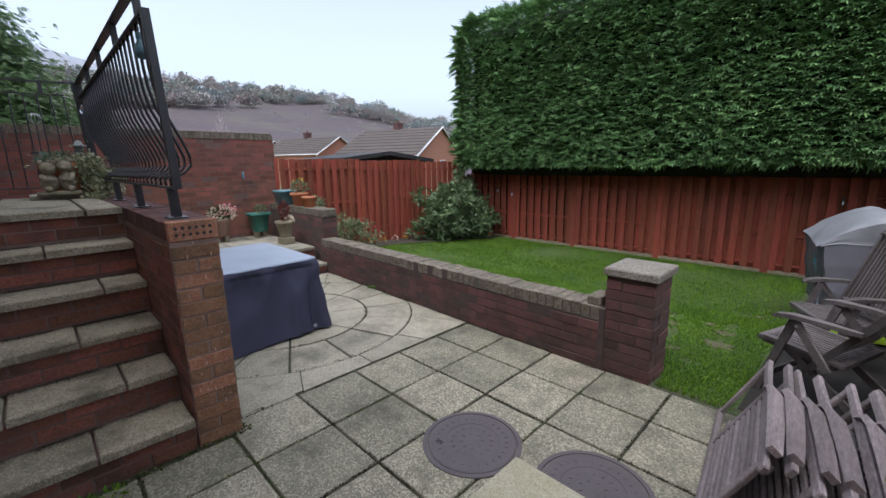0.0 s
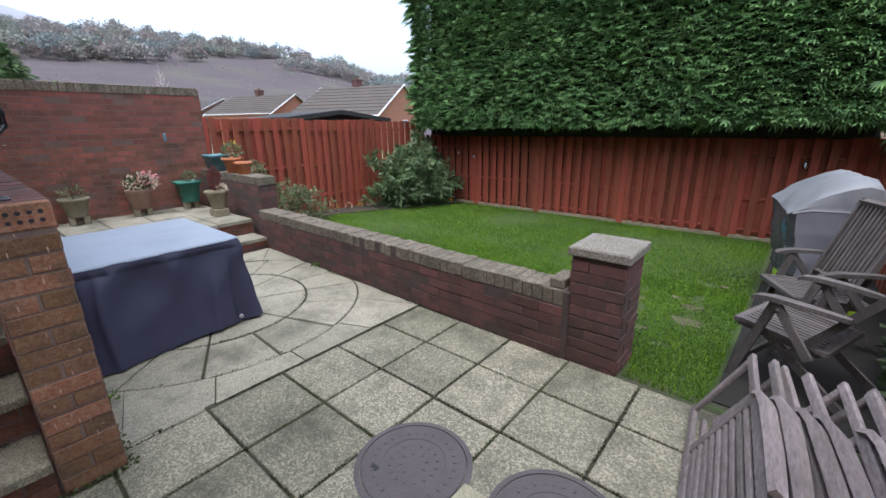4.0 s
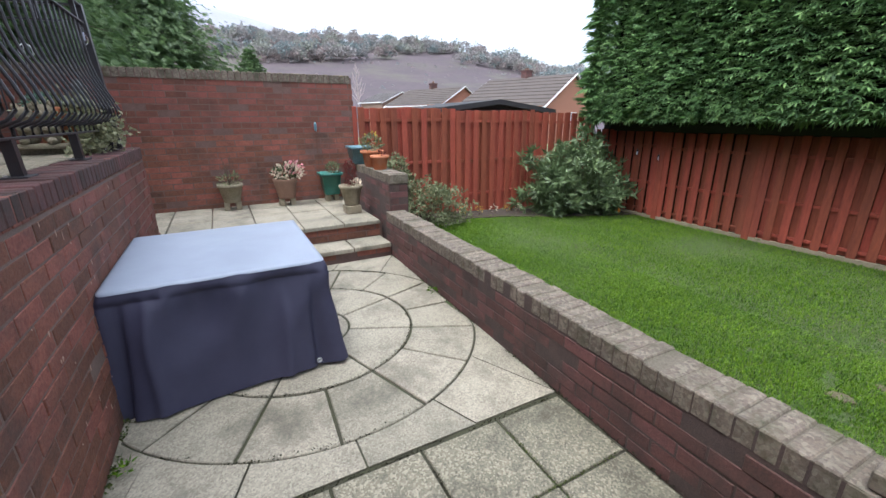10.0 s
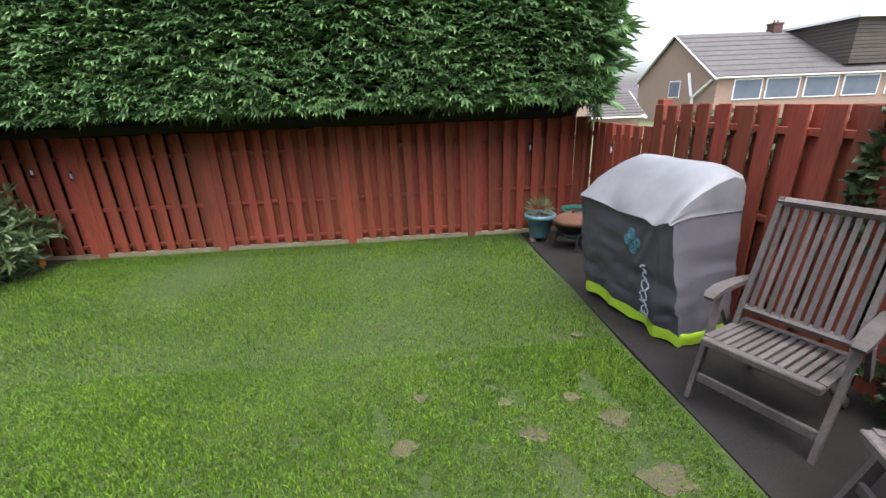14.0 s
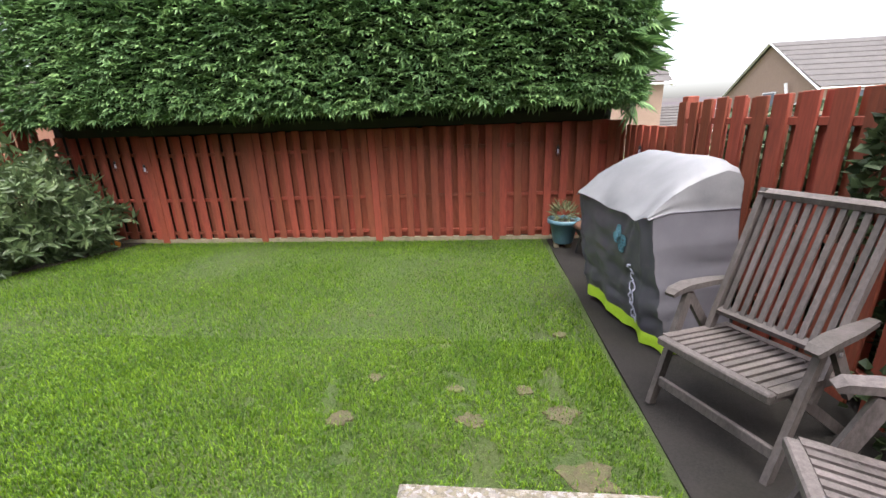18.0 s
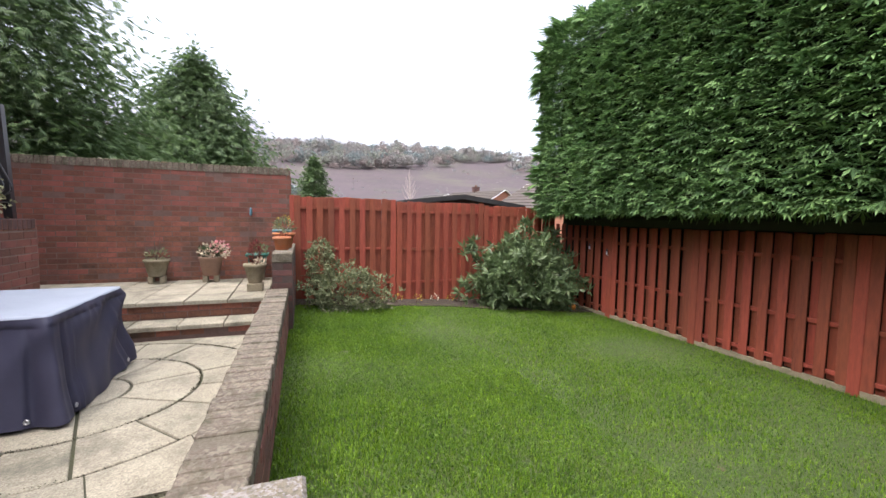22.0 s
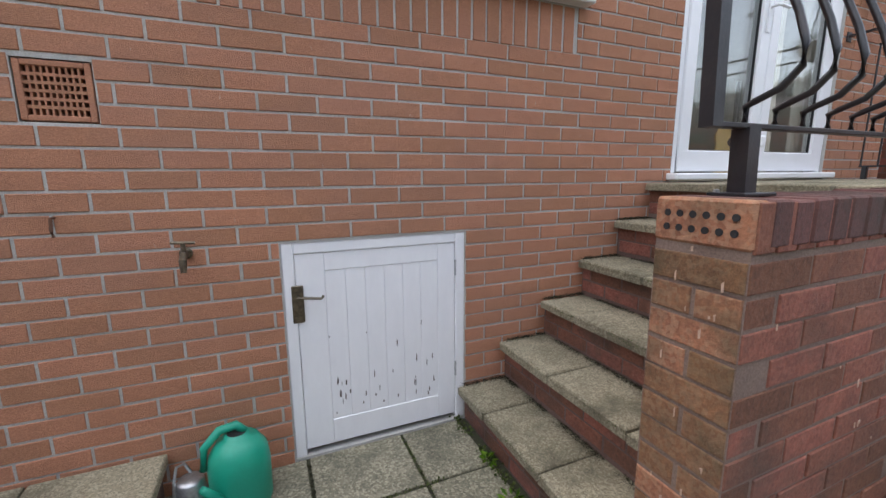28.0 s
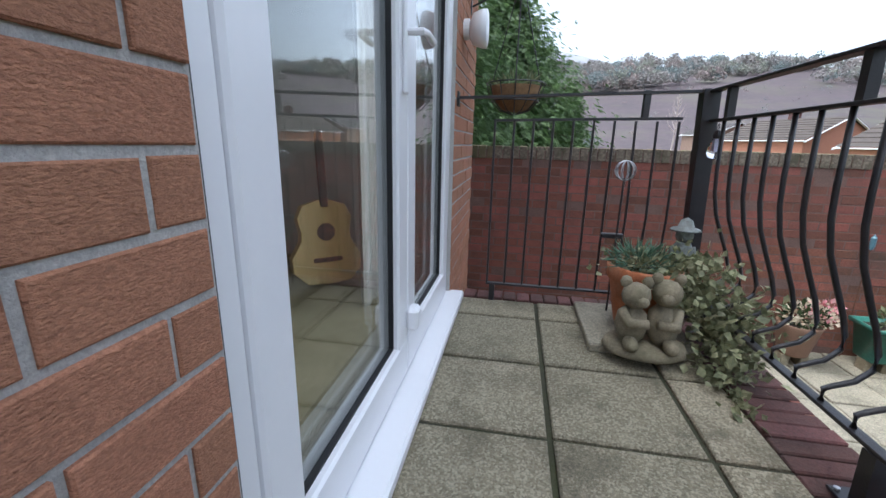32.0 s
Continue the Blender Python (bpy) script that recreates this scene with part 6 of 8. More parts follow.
def stack_pose(x, y, lean, turn, pitch=0.0):
    return Matrix.Translation((x, y, 0.012)) @ Matrix.Rotation(radians(turn), 4, "Z") @ Matrix.Rotation(radians(lean), 4, "Y") @ Matrix.Rotation(radians(pitch), 4, "X")


fc = folded_chair()
poses = [(-0.15, 1.745, 27, 6), (-0.01, 1.72, 29, 8), (0.13, 1.735, 30, 5), (0.27, 1.75, 31, 8)]
fc.matrix_basis = stack_pose(*poses[0])
for q in poses[1:]:
    copy_thing(fc, stack_pose(*q))


# ---- covered barbecue ----
def barbecue_cover():
    """A fitted cover: its crown overhangs, the skirt hangs in towards a lime hem. Local: front along y, depth along x."""
    at = Matrix.Translation((0.015, 5.045, lawn_z(5.4) + 0.012)) @ Matrix.Rotation(radians(11.5), 4, "Z")
    t = thing("covered_barbecue", "large barbecue under a grey fitted cover with a lime hem", "barbecue cover", at=at)
    span, ny, nz = 0.87, 52, 30
    top = [(0.0, 0.865), (0.015, 0.885), (0.055, 0.925), (0.13, 1.005), (0.22, 1.075), (0.33, 1.135), (0.44, 1.17), (0.515, 1.155), (0.545, 1.10)]
    def wr(p, k):
        q = Vector(p)
        return noise.noise(q * 3.1 + Vector((k, 0, 0))) * 0.022 + noise.noise(q * 9) * 0.009 + abs(noise.noise(q * 5.5 + Vector((0, k, 0)))) * 0.018
    def shell(rows, name, m, label):
        s = Shape()
        w = len(rows[0])
        for r in rows:
            s.v += r
        s.f = [(i * w + k, i * w + k + 1, (i + 1) * w + k + 1, (i + 1) * w + k) for i in range(len(rows) - 1) for k in range(w - 1)]
        return part(name, s, m, t, label, smooth=True)
    ys = [span * k / ny for k in range(ny + 1)]
    end = lambda y: max(0.0, min(1.0, y / 0.12, (span - y) / 0.12))
    crown = []
    for y in ys:
        e = 0.78 + 0.22 * end(y) ** 0.5
        sag = 0.018 * math.sin(math.pi * y / span) + 0.03 * math.exp(-((y - 0.10) / 0.05) ** 2)
        crown.append([(x - (0.012 * math.sin(9 * y) if i < 2 else 0), y, 0.87 + (z - 0.87) * (e if z > 0.87 else 1) - (sag if i < 3 else 0.3 * sag) + wr((x, y, z), 1) * 0.8) for i, (x, z) in enumerate(top)])
    shell(crown, "crown", PALE_GREY, "pale grey crumpled crown of the cover")
    def fold(y, f):
        """Creases running down and across from the near top corner, and soft upright folds."""
        pinch = 0.0
        for y0, run, wide, deep in ((0.05, 0.10, 0.022, 0.040), (0.09, 0.40, 0.030, 0.030), (0.14, 0.75, 0.035, 0.020)):
            pinch += deep * math.exp(-((y - y0 - run * f) / wide) ** 2) * math.exp(-f / 0.4)
        return pinch - 0.012 * math.sin(17 * y + 2.5 * f) * f - 0.010 * math.sin(31 * y) * f * f
    front, rear = [], []
    for k in range(nz + 1):
        f = k / nz
        row = []
        for y, r in zip(ys, crown):
            zt = r[0][2] - 0.004
            row.append((0.014 + 0.125 * f ** 1.3 - wr((0, y, f * 2), 3) * (0.35 + f) * 1.1 - fold(y, f) + 0.012, -0.045 * f + (y / span) * (span + 0.075 * f), zt + (0.10 - zt) * f))
        front.append(row)
        rear.append([(0.545 + 0.03 * f, -0.045 * f + (y / span) * (span + 0.075 * f), r[-1][2] + (0.10 - r[-1][2]) * f) for y, r in zip(ys, crown)])
    shell(front, "front_panel", CHARCOAL, "dark charcoal front panel hanging in creases")
    shell(rear, "back_panel", MID_GREY, "")
    edge = []
    for near, cr, sg in ((True, crown[0], -1), (False, crown[-1], 1)):
        yy = 0.0 if near else span
        foot = -0.045 if near else span + 0.03
        line = [min(z, 0.855 + 0.035 * min(1.0, x / 0.1)) for x, _, z in cr]
        cap_side, side = [], []
        for k in range(7):
            f = k / 6
            cap_side.append([(x, yy + sg * (0.010 * f + wr((x, 0, f * 2 + 3), 6) * 0.6 * f), z + (zl - z) * f) for (x, _, z), zl in zip(cr, line)])
        start = cap_side[-1]
        for k in range(nz + 1):
            f = k / nz
            row = []
            for i, (x, y, zl) in enumerate(start):
                fx0 = front[k][0 if near else -1][0]
                xb = fx0 + (x / 0.545) * (0.545 + 0.03 * f - fx0)
                row.append((xb, y + (foot - yy) * f + sg * (wr((x, 0, f * 2), 6) - wr((x, 0, 0), 6)) * 0.8 * min(1, 3 * f) * (0 if i == 0 else 1) + sg * 0.006 * math.sin(26 * x + 3 * f) * f, zl + (0.10 - zl) * f))
            side.append(row)
        shell([[front[k][0 if near else -1], side[k][0]] for k in range(nz + 1)], "corner_seam", CHARCOAL, "dark corner of the cover")
        shell(cap_side, "upper_side", PALE_GREY, "pale grey upper side with creases")
        shell(side, "side_panel", MID_GREY, "mid grey side panel below the seam")
        part("seam", Shape().sweep([(x, y + sg * 0.002, z) for x, y, z in start], 0.0035, sides=5), CHARCOAL, t)
        edge.append([(x, y) for x, y, _ in side[-1]])
    ring = [(x, y) for x, y, _ in front[-1]] + edge[1][1:] + [(x, y) for x, y, _ in reversed(rear[-1][:-1])] + list(reversed(edge[0][1:-1]))
    cx, cy = sum(p[0] for p in ring) / len(ring), span / 2
    hem = Shape()
    for f, z in ((0.998, 0.118), (1.010, 0.112), (1.016, 0.06), (1.010, 0.018)):
        for i, (x, y) in enumerate(ring):
            hem.v.append((cx + (x - cx) * f, cy + (y - cy) * f, z + 0.012 * math.sin(i * 0.45) * (1 if z < 0.1 else 0.3) + (0.008 if z < 0.1 else 0)))
    w = len(ring)
    hem.f = [(i * w + k, i * w + (k + 1) % w, (i + 1) * w + (k + 1) % w, (i + 1) * w + k) for i in range(3) for k in range(w)]
    part("hem_band", hem, LIME, t, "lime green hem band", smooth=True)
    # printed mark on the front panel: a teal rosette and pale rounded strokes
    def on_panel(y, z):
        f = min(1, max(0, (0.86 - z) / 0.76))
        k = min(ny, max(0, round((y + 0.045 * f) / (span + 0.075 * f) * ny)))
        return front[round(f * nz)][k][0] - 0.009
    def loop(y, z, ry, rz, a0=0, a1=360, n=18, w=0.010):
        pts = [(y + ry * math.cos(radians(a0 + (a1 - a0) * k / n)), z + rz * math.sin(radians(a0 + (a1 - a0) * k / n))) for k in range(n + 1)]
        return Shape().sweep([(on_panel(q, h), q, h) for q, h in pts], w, 0.003, up=(-1, 0, 0.01))
    for dy, dz, r in ((0, 0.055, 0.034), (0.042, 0.0, 0.034), (-0.042, 0.0, 0.034), (0, -0.055, 0.034)):
        part("printed_petal", loop(0.31 + dy, 0.66 + dz, r, r), TEAL_PRINT, t, "teal printed petal")
        part("printed_petal", loop(0.31 + dy, 0.66 + dz, r * 0.5, r * 0.5, w=0.016), TEAL_PRINT, t, "teal printed petal")
    for k, (z, ry, rz, a0, a1) in enumerate(((0.50, 0.045, 0.022, -90, 90), (0.44, 0.045, 0.022, -90, 90), (0.375, 0.038, 0.034, 0, 360), (0.295, 0.038, 0.034, 0, 360), (0.175, 0.038, 0.034, 0, 360))):
        part("printed_stroke", loop(0.185 + 0.004 * k, z, ry, rz, a0, a1), LAVENDER, t, "pale printed stroke")
    for z in (0.235, 0.138):
        part("printed_stroke", Shape().sweep([(on_panel(0.16 + 0.02 * q, z), 0.16 + 0.02 * q, z) for q in range(6)], 0.010, 0.003, up=(-1, 0, 0.01)), LAVENDER, t, "pale printed stroke")


barbecue_cover()


# ---- leaves ----
def leaf_cloud(points, normals, size, width, g, fold=0.25):
    """Single pointed leaves: two triangles folded along the middle."""
    n = len(points)
    P, d = np.asarray(points), np.asarray(normals) + g.normal(0, 0.45, (n, 3))
    d /= np.linalg.norm(d, axis=1)[:, None]
    side = np.cross(d, g.normal(0, 1, (n, 3)))
    side /= np.linalg.norm(side, axis=1)[:, None]
    up = np.cross(side, d)
    L = (size * g.uniform(0.6, 1.3, n))[:, None]
    w = L * width * 0.5
    v = np.stack([P, P + d * L * 0.45 + side * w + up * w * fold, P + d * L, P + d * L * 0.45 - side * w + up * w * fold], 1)
    f = np.arange(n)[:, None] * 4
    return v.reshape(-1, 3), np.concatenate([f + np.array([0, 1, 2]), f + np.array([0, 2, 3])])


def bush(name, label, category, centre, radii, n, size, width, material, seed, whorl=1, stems=8, floor=None, lumps=0.3):
    g = np.random.default_rng(seed)
    t = thing(name, label, category)
    c, r = np.array(centre), np.array(radii)
    k = n // whorl
    u = g.normal(0, 1, (k, 3))
    u /= np.linalg.norm(u, axis=1)[:, None]
    rad = g.uniform(0.45, 1.0, k) ** 0.5
    lump = np.array([1 + lumps * noise.noise(Vector(q) * 2.2 + Vector((seed, 0, 0))) for q in u])
    P = c + u * r * (rad * lump)[:, None]
    if floor is not None:
        P[:, 2] = np.maximum(P[:, 2], floor + 0.03)
    N = u.copy()
    N[:, 2] = N[:, 2] * 0.6 + 0.25
    if whorl > 1:
        P, N = np.repeat(P, whorl, 0), np.repeat(N, whorl, 0) * 0.35 + g.normal(0, 0.8, (k * whorl, 3))
    V, F = leaf_cloud(P, N, size, width, g)
    part("foliage", fast_mesh("foliage", V, F, material), material, t)
    for i in range(stems):
        q = P[g.integers(len(P))]
        b = np.array([c[0] + g.normal(0, 0.06), c[1] + g.normal(0, 0.06), floor if floor is not None else c[2] - r[2]])
        mid = (b + q) / 2 + g.normal(0, 0.05, 3)
        part("stem", Shape().sweep([tuple(b), tuple(mid), tuple(q)], [0.012, 0.008, 0.004], sides=5), BARK, t)
    return t


bush("rhododendron", "large glossy rhododendron bush in the lawn corner", "shrub", (-6.45, 7.15, 0.30), (0.60, 0.92, 0.72), 11000, 0.15, 0.28, RHODO, 51, whorl=9, stems=14, floor=-0.25, lumps=0.8)
bush("euonymus_shrub", "variegated green and cream shrub below the back fence", "shrub", (-6.4, 3.98, 0.22), (0.42, 0.64, 0.38), 4800, 0.055, 0.5, SHRUB, 52, whorl=4, stems=12, floor=-0.06, lumps=0.6)
bush("euonymus_shrub", "upright variegated shrub beside the stub wall", "shrub", (-6.6, 3.62, 0.62), (0.25, 0.22, 0.36), 1500, 0.055, 0.5, SHRUB, 53, whorl=4, stems=5, floor=-0.06, lumps=0.5)
bush("variegated_ivy", "cream-edged ivy growing over the stacked chairs", "ivy", (0.52, 1.42, 0.30), (0.30, 0.42, 0.36), 7000, 0.030, 0.85, IVY_PALE, 54, stems=8, floor=0.0, lumps=0.5)
bush("ivy", "dark green ivy climbing through the side fence", "ivy", (0.84, 4.66, 1.02), (0.07, 0.12, 0.36), 420, 0.06, 0.85, IVY, 55, stems=4, lumps=0.5)
bush("ivy", "dark ivy growing behind the side fence", "ivy", (1.14, 4.2, 0.40), (0.20, 2.9, 0.80), 20000, 0.06, 0.85, IVY, 56, stems=10, floor=-0.1, lumps=0.25)
back_ivy = thing("ivy_bank", "ivy behind the side fence, with its shade painted as a black block", "ivy")
q = np.random.default_rng(81)
n = 9000
P = np.stack([q.uniform(1.22, 1.5, n), q.uniform(0.6, 7.0, n), q.uniform(-0.3, 1.3, n)], 1)
V, F = leaf_cloud(P, np.tile([-0.8, 0, 0.3], (n, 1)), 0.06, 0.85, q)
part("foliage", fast_mesh("foliage", V, F, IVY), IVY, back_ivy)
# Added black block: paints the shade seen through gaps between the side fence boards.
part("shaded_core", Shape().box(1.36, 0.6, -0.5, 1.7, 7.0, 1.22, 0.1), FOLIAGE_SHADE, back_ivy)
bush("climber", "green climber spilling over the side fence", "climbing plant", (1.08, 3.95, 1.40), (0.10, 0.28, 0.16), 320, 0.055, 0.5, SHRUB, 57, stems=4)
bush("ivy", "tangle of dark ivy at the foot of the side fence", "ivy", (0.72, 3.3, 0.12), (0.16, 1.2, 0.2), 1500, 0.055, 0.85, IVY, 58, stems=6, floor=-0.05)
for i, (x, y, r) in enumerate(((-2.09, 0.12, 0.07), (-2.12, 0.02, 0.05), (-2.80, 0.80, 0.05), (-2.15, -0.22, 0.04), (-0.93, 1.12, 0.05), (-3.9, 2.86, 0.05))):
    bush("weed", "small green weed growing from a paving joint", "weed", (x, y, 0.02), (r * 0.7, r * 0.7, 0.02), 40, 0.03, 0.4, GRASS, 60 + i, stems=0, floor=0.0)
for i, (y, m) in enumerate(((4.9, YELLOW), (5.25, YELLOW), (5.55, CREAM), (5.85, YELLOW), (6.1, CREAM))):
    bush("bedding_plant", "small flowering bedding plant in the soil bed", "plant", (-6.82, y, lawn_z(y) + 0.10), (0.06, 0.07, 0.05), 26, 0.035, 0.5, m, 70 + i, stems=2, floor=lawn_z(y))
pk = thing("orange_ball", "small orange ball lying beside the rhododendron", "ball")
part("ball", Shape().ball((-6.12, 7.92, lawn_z(7.92) + 0.065), 0.065, 14), ORANGE, pk, smooth=True)


# ---- pots ----
def pot(name, label, at, prof, material, group="", n=24, square=0.0, soil=None, sx=1.0):
    t = thing(name, label, "plant pot", group, at=Matrix.Translation(at))
    inner = [(max(0.0, prof[-1][0] - 0.018), prof[-1][1]), (max(0.0, prof[-1][0] - 0.03), prof[-1][1] - 0.04), (0.0, prof[-1][1] - 0.045)]
    part("pot_body", Shape().lathe(prof + inner, n, square=square, sx=sx), material, t, smooth=square == 0)
    part("compost", Shape().lathe([(0.0, prof[-1][1] - 0.038), (prof[-1][0] - 0.03, prof[-1][1] - 0.038), (prof[-1][0] - 0.03, prof[-1][1] - 0.044)], n, square=square, sx=sx), SOIL, t)
    return t


def plant_in(t, c, radii, n, size, width, material, seed, name="foliage", label=""):
    g = np.random.default_rng(seed)
    u = g.normal(0, 1, (n, 3))
    u /= np.linalg.norm(u, axis=1)[:, None]
    P = np.array(c) + u * np.array(radii) * g.uniform(0.3, 1, (n, 1)) ** 0.5
    N = u + np.array([0, 0, 0.5])
    V, F = leaf_cloud(P, N, size, width, g)
    part(name, fast_mesh(name, V, F, material), material, t, label)


def stalks(t, c, n, h, seed, material, tip=None, spread=0.12):
    g = np.random.default_rng(seed)
    for k in range(n):
        a, s_ = g.uniform(0, math.tau), g.uniform(0.2, 1) * spread
        top = (c[0] + s_ * math.cos(a), c[1] + s_ * math.sin(a), c[2] + h * g.uniform(0.6, 1))
        part("stalk", Shape().sweep([(c[0] + g.normal(0, 0.02), c[1] + g.normal(0, 0.02), c[2]), ((c[0] + top[0]) / 2 + g.normal(0, 0.015), (c[1] + top[1]) / 2, c[2] + h * 0.45), top], 0.0025, sides=4), material, t)


def bricks_under(x, y, z, gap=0.07):
    for s_ in (-1, 1):
        tagged(new("pot_foot", Shape().box(x - 0.05, y + s_ * gap - 0.033, z, x + 0.06, y + s_ * gap + 0.033, z + 0.10, 0.006).mesh("pot_foot", STONE)), "buff stone block under a plant pot", "block", "pot feet")


octo = [(0.10, 0.0), (0.105, 0.02), (0.15, 0.20), (0.165, 0.205), (0.165, 0.24)]
bricks_under(-6.92, 1.42, UPPER)
t = pot("stone_planter", "buff stone planter with straggling dry plants", (-6.92, 1.42, UPPER + 0.10), octo, STONE, n=8)
plant_in(t, (0, 0, 0.28), (0.13, 0.13, 0.10), 160, 0.05, 0.35, SHRUB, 81)
stalks(t, (0, 0, 0.2), 7, 0.42, 82, BARK)
bricks_under(-6.88, 2.10, UPPER)
t = pot("clay_planter", "brown clay planter with pink and cream flowers", (-6.88, 2.10, UPPER + 0.10), [(0.105, 0.0), (0.11, 0.02), (0.15, 0.22), (0.16, 0.26), (0.155, 0.27)], DULL_CLAY)
plant_in(t, (0, 0.02, 0.34), (0.15, 0.17, 0.12), 200, 0.05, 0.6, IVY, 83)
plant_in(t, (0.02, 0.05, 0.35), (0.12, 0.21, 0.12), 230, 0.04, 0.8, CREAM, 84, "petals", "cream petals")
plant_in(t, (0.05, 0.12, 0.41), (0.09, 0.11, 0.08), 60, 0.045, 0.8, PINK, 85, "petals", "pink petals")
bricks_under(-6.9, 2.72, UPPER, 0.06)
t = pot("green_planter", "glossy green square planter with small plants", (-6.9, 2.72, UPPER + 0.10), [(0.13, 0.0), (0.135, 0.02), (0.18, 0.27), (0.215, 0.275), (0.22, 0.31)], GREEN_GLAZE, n=4)
plant_in(t, (0, 0.05, 0.36), (0.10, 0.09, 0.08), 120, 0.05, 0.5, SHRUB, 86)
tagged(new("pot_foot", Shape().box(-6.06, 2.66, UPPER, -5.87, 2.85, UPPER + 0.10, 0.008).mesh("pot_foot", STONE)), "buff stone block under the urn planter", "block", "pot feet")
t = pot("stone_urn", "buff stone urn planter with a russet conifer", (-5.965, 2.755, UPPER + 0.10), [(0.085, 0.0), (0.09, 0.02), (0.13, 0.20), (0.15, 0.215), (0.15, 0.25)], STONE, n=8)
plant_in(t, (0, 0, 0.39), (0.075, 0.075, 0.17), 700, 0.035, 0.3, RUSSET, 87, "russet_foliage")
plant_in(t, (0.04, 0.06, 0.27), (0.06, 0.06, 0.04), 50, 0.05, 0.5, CREAM, 88)
WT = 0.885
t = pot("terracotta_pot", "terracotta pot standing on the stub wall", (-5.78, 3.09, WT), [(0.075, 0.0), (0.08, 0.01), (0.10, 0.13), (0.115, 0.135), (0.118, 0.17)], TERRACOTTA)
plant_in(t, (0, 0, 0.18), (0.06, 0.07, 0.03), 30, 0.04, 0.4, RUSSET, 89)
t = pot("terracotta_pot", "wide terracotta pot with flowers on the stub wall", (-6.12, 3.11, WT), [(0.09, 0.0), (0.10, 0.02), (0.125, 0.17), (0.15, 0.175), (0.152, 0.21)], TERRACOTTA)
plant_in(t, (0, 0, 0.30), (0.12, 0.13, 0.10), 220, 0.055, 0.35, SHRUB, 90)
plant_in(t, (0, 0, 0.36), (0.10, 0.12, 0.08), 18, 0.03, 0.8, YELLOW, 91, "petals", "yellow petals")
pot("blue_planter", "blue-green rectangular planter on the stub wall", (-6.62, 3.08, WT), [(0.125, 0.0), (0.135, 0.02), (0.165, 0.20), (0.19, 0.205), (0.192, 0.24)], BLUE_GLAZE, n=4, sx=1.25)
gl = thing("solar_stake", "thin blue garden stake against the boundary wall", "garden stake")
part("stake", Shape().sweep([(-7.1, 2.62, UPPER), (-7.1, 2.62, 1.35)], 0.0035, sides=6), RUST, gl)
part("head", Shape().lathe([(0.012, 0), (0.02, 0.03), (0.02, 0.10), (0.0, 0.13)], 10, m=Matrix.Translation((-7.1, 2.62, 1.32))), BLUE_GLAZE, gl)
# pots in the far corner of the path
z = lawn_z(7.75) + 0.012
for s_ in (-1, 1):
    tagged(new("pot_foot", Shape().box(0.10 + s_ * 0.07 - 0.03, 7.70, z, 0.10 + s_ * 0.07 + 0.03, 7.80, z + 0.06, 0.006).mesh("pot_foot", STONE)), "buff stone block under a plant pot", "block", "pot feet")
t = pot("blue_glazed_pot", "blue glazed pot with spiky heather", (0.11, 7.75, z + 0.06), [(0.11, 0.0), (0.12, 0.02), (0.165, 0.24), (0.195, 0.25), (0.198, 0.30)], BLUE_GLAZE)
plant_in(t, (0, 0, 0.37), (0.12, 0.12, 0.11), 260, 0.10, 0.12, SHRUB, 92)
fp = thing("fire_bowl", "rusty iron fire bowl with a domed lid on short legs", "fire bowl", at=Matrix.Translation((0.37, 7.33, lawn_z(7.33) + 0.012)))
part("bowl", Shape().lathe([(0.0, 0.17), (0.10, 0.185), (0.185, 0.25), (0.225, 0.33), (0.238, 0.332), (0.22, 0.32), (0.175, 0.25), (0.09, 0.195), (0.0, 0.182)], 26), BLACK, fp, smooth=True)
part("lid", Shape().lathe([(0.234, 0.333), (0.21, 0.37), (0.14, 0.415), (0.06, 0.435), (0.0, 0.438)], 26), RUST, fp, "rusty domed lid", smooth=True)
part("lid_knob", Shape().lathe([(0.012, 0.434), (0.012, 0.455), (0.022, 0.46), (0.0, 0.472)], 10), RUST, fp)
part("stand_ring", Shape().lathe([(0.15, 0.205), (0.165, 0.205), (0.165, 0.22), (0.15, 0.22)], 24), BLACK, fp)
for k in range(3):
    a = math.tau * k / 3 + 0.5
    part("leg", Shape().sweep([(0.16 * math.cos(a), 0.16 * math.sin(a), 0.21), (0.20 * math.cos(a), 0.20 * math.sin(a), 0.0)], 0.010, sides=6), BLACK, fp)
t = pot("green_planter", "green planter behind the fire bowl", (0.62, 7.85, lawn_z(7.85) + 0.012), [(0.13, 0), (0.14, 0.02), (0.18, 0.34), (0.2, 0.345), (0.2, 0.38)], GREEN_GLAZE)

# ---- watering cans ----
wc = thing("watering_can", "green plastic watering can beside the house wall", "watering can", at=Matrix.Translation((-1.135, -0.44, 0.0)) @ Matrix.Rotation(radians(8), 4, "Z"))
part("body", Shape().lathe([(0.12, 0.0), (0.128, 0.015), (0.130, 0.18), (0.122, 0.235), (0.085, 0.285), (0.055, 0.295), (0.05, 0.31)], 28, sx=0.88, sy=0.8), GREEN_CAN, wc, smooth=True)
part("handle", Shape().sweep([(-0.03, 0.0, 0.305), (0.0, -0.01, 0.335), (0.06, -0.01, 0.33), (0.115, 0.0, 0.28), (0.125, 0.0, 0.19)], [0.016, 0.018, 0.018, 0.016, 0.014], sides=8), GREEN_CAN, wc, smooth=True)
part("spout", Shape().sweep([(0.06, 0.06, 0.06), (0.10, 0.10, 0.14), (0.13, 0.125, 0.20)], [0.026, 0.018, 0.013], sides=10), GREEN_CAN, wc, smooth=True)
part("filler_hole", Shape().lathe([(0.036, 0.311), (0.0, 0.3115)], 14), BLACK, wc)
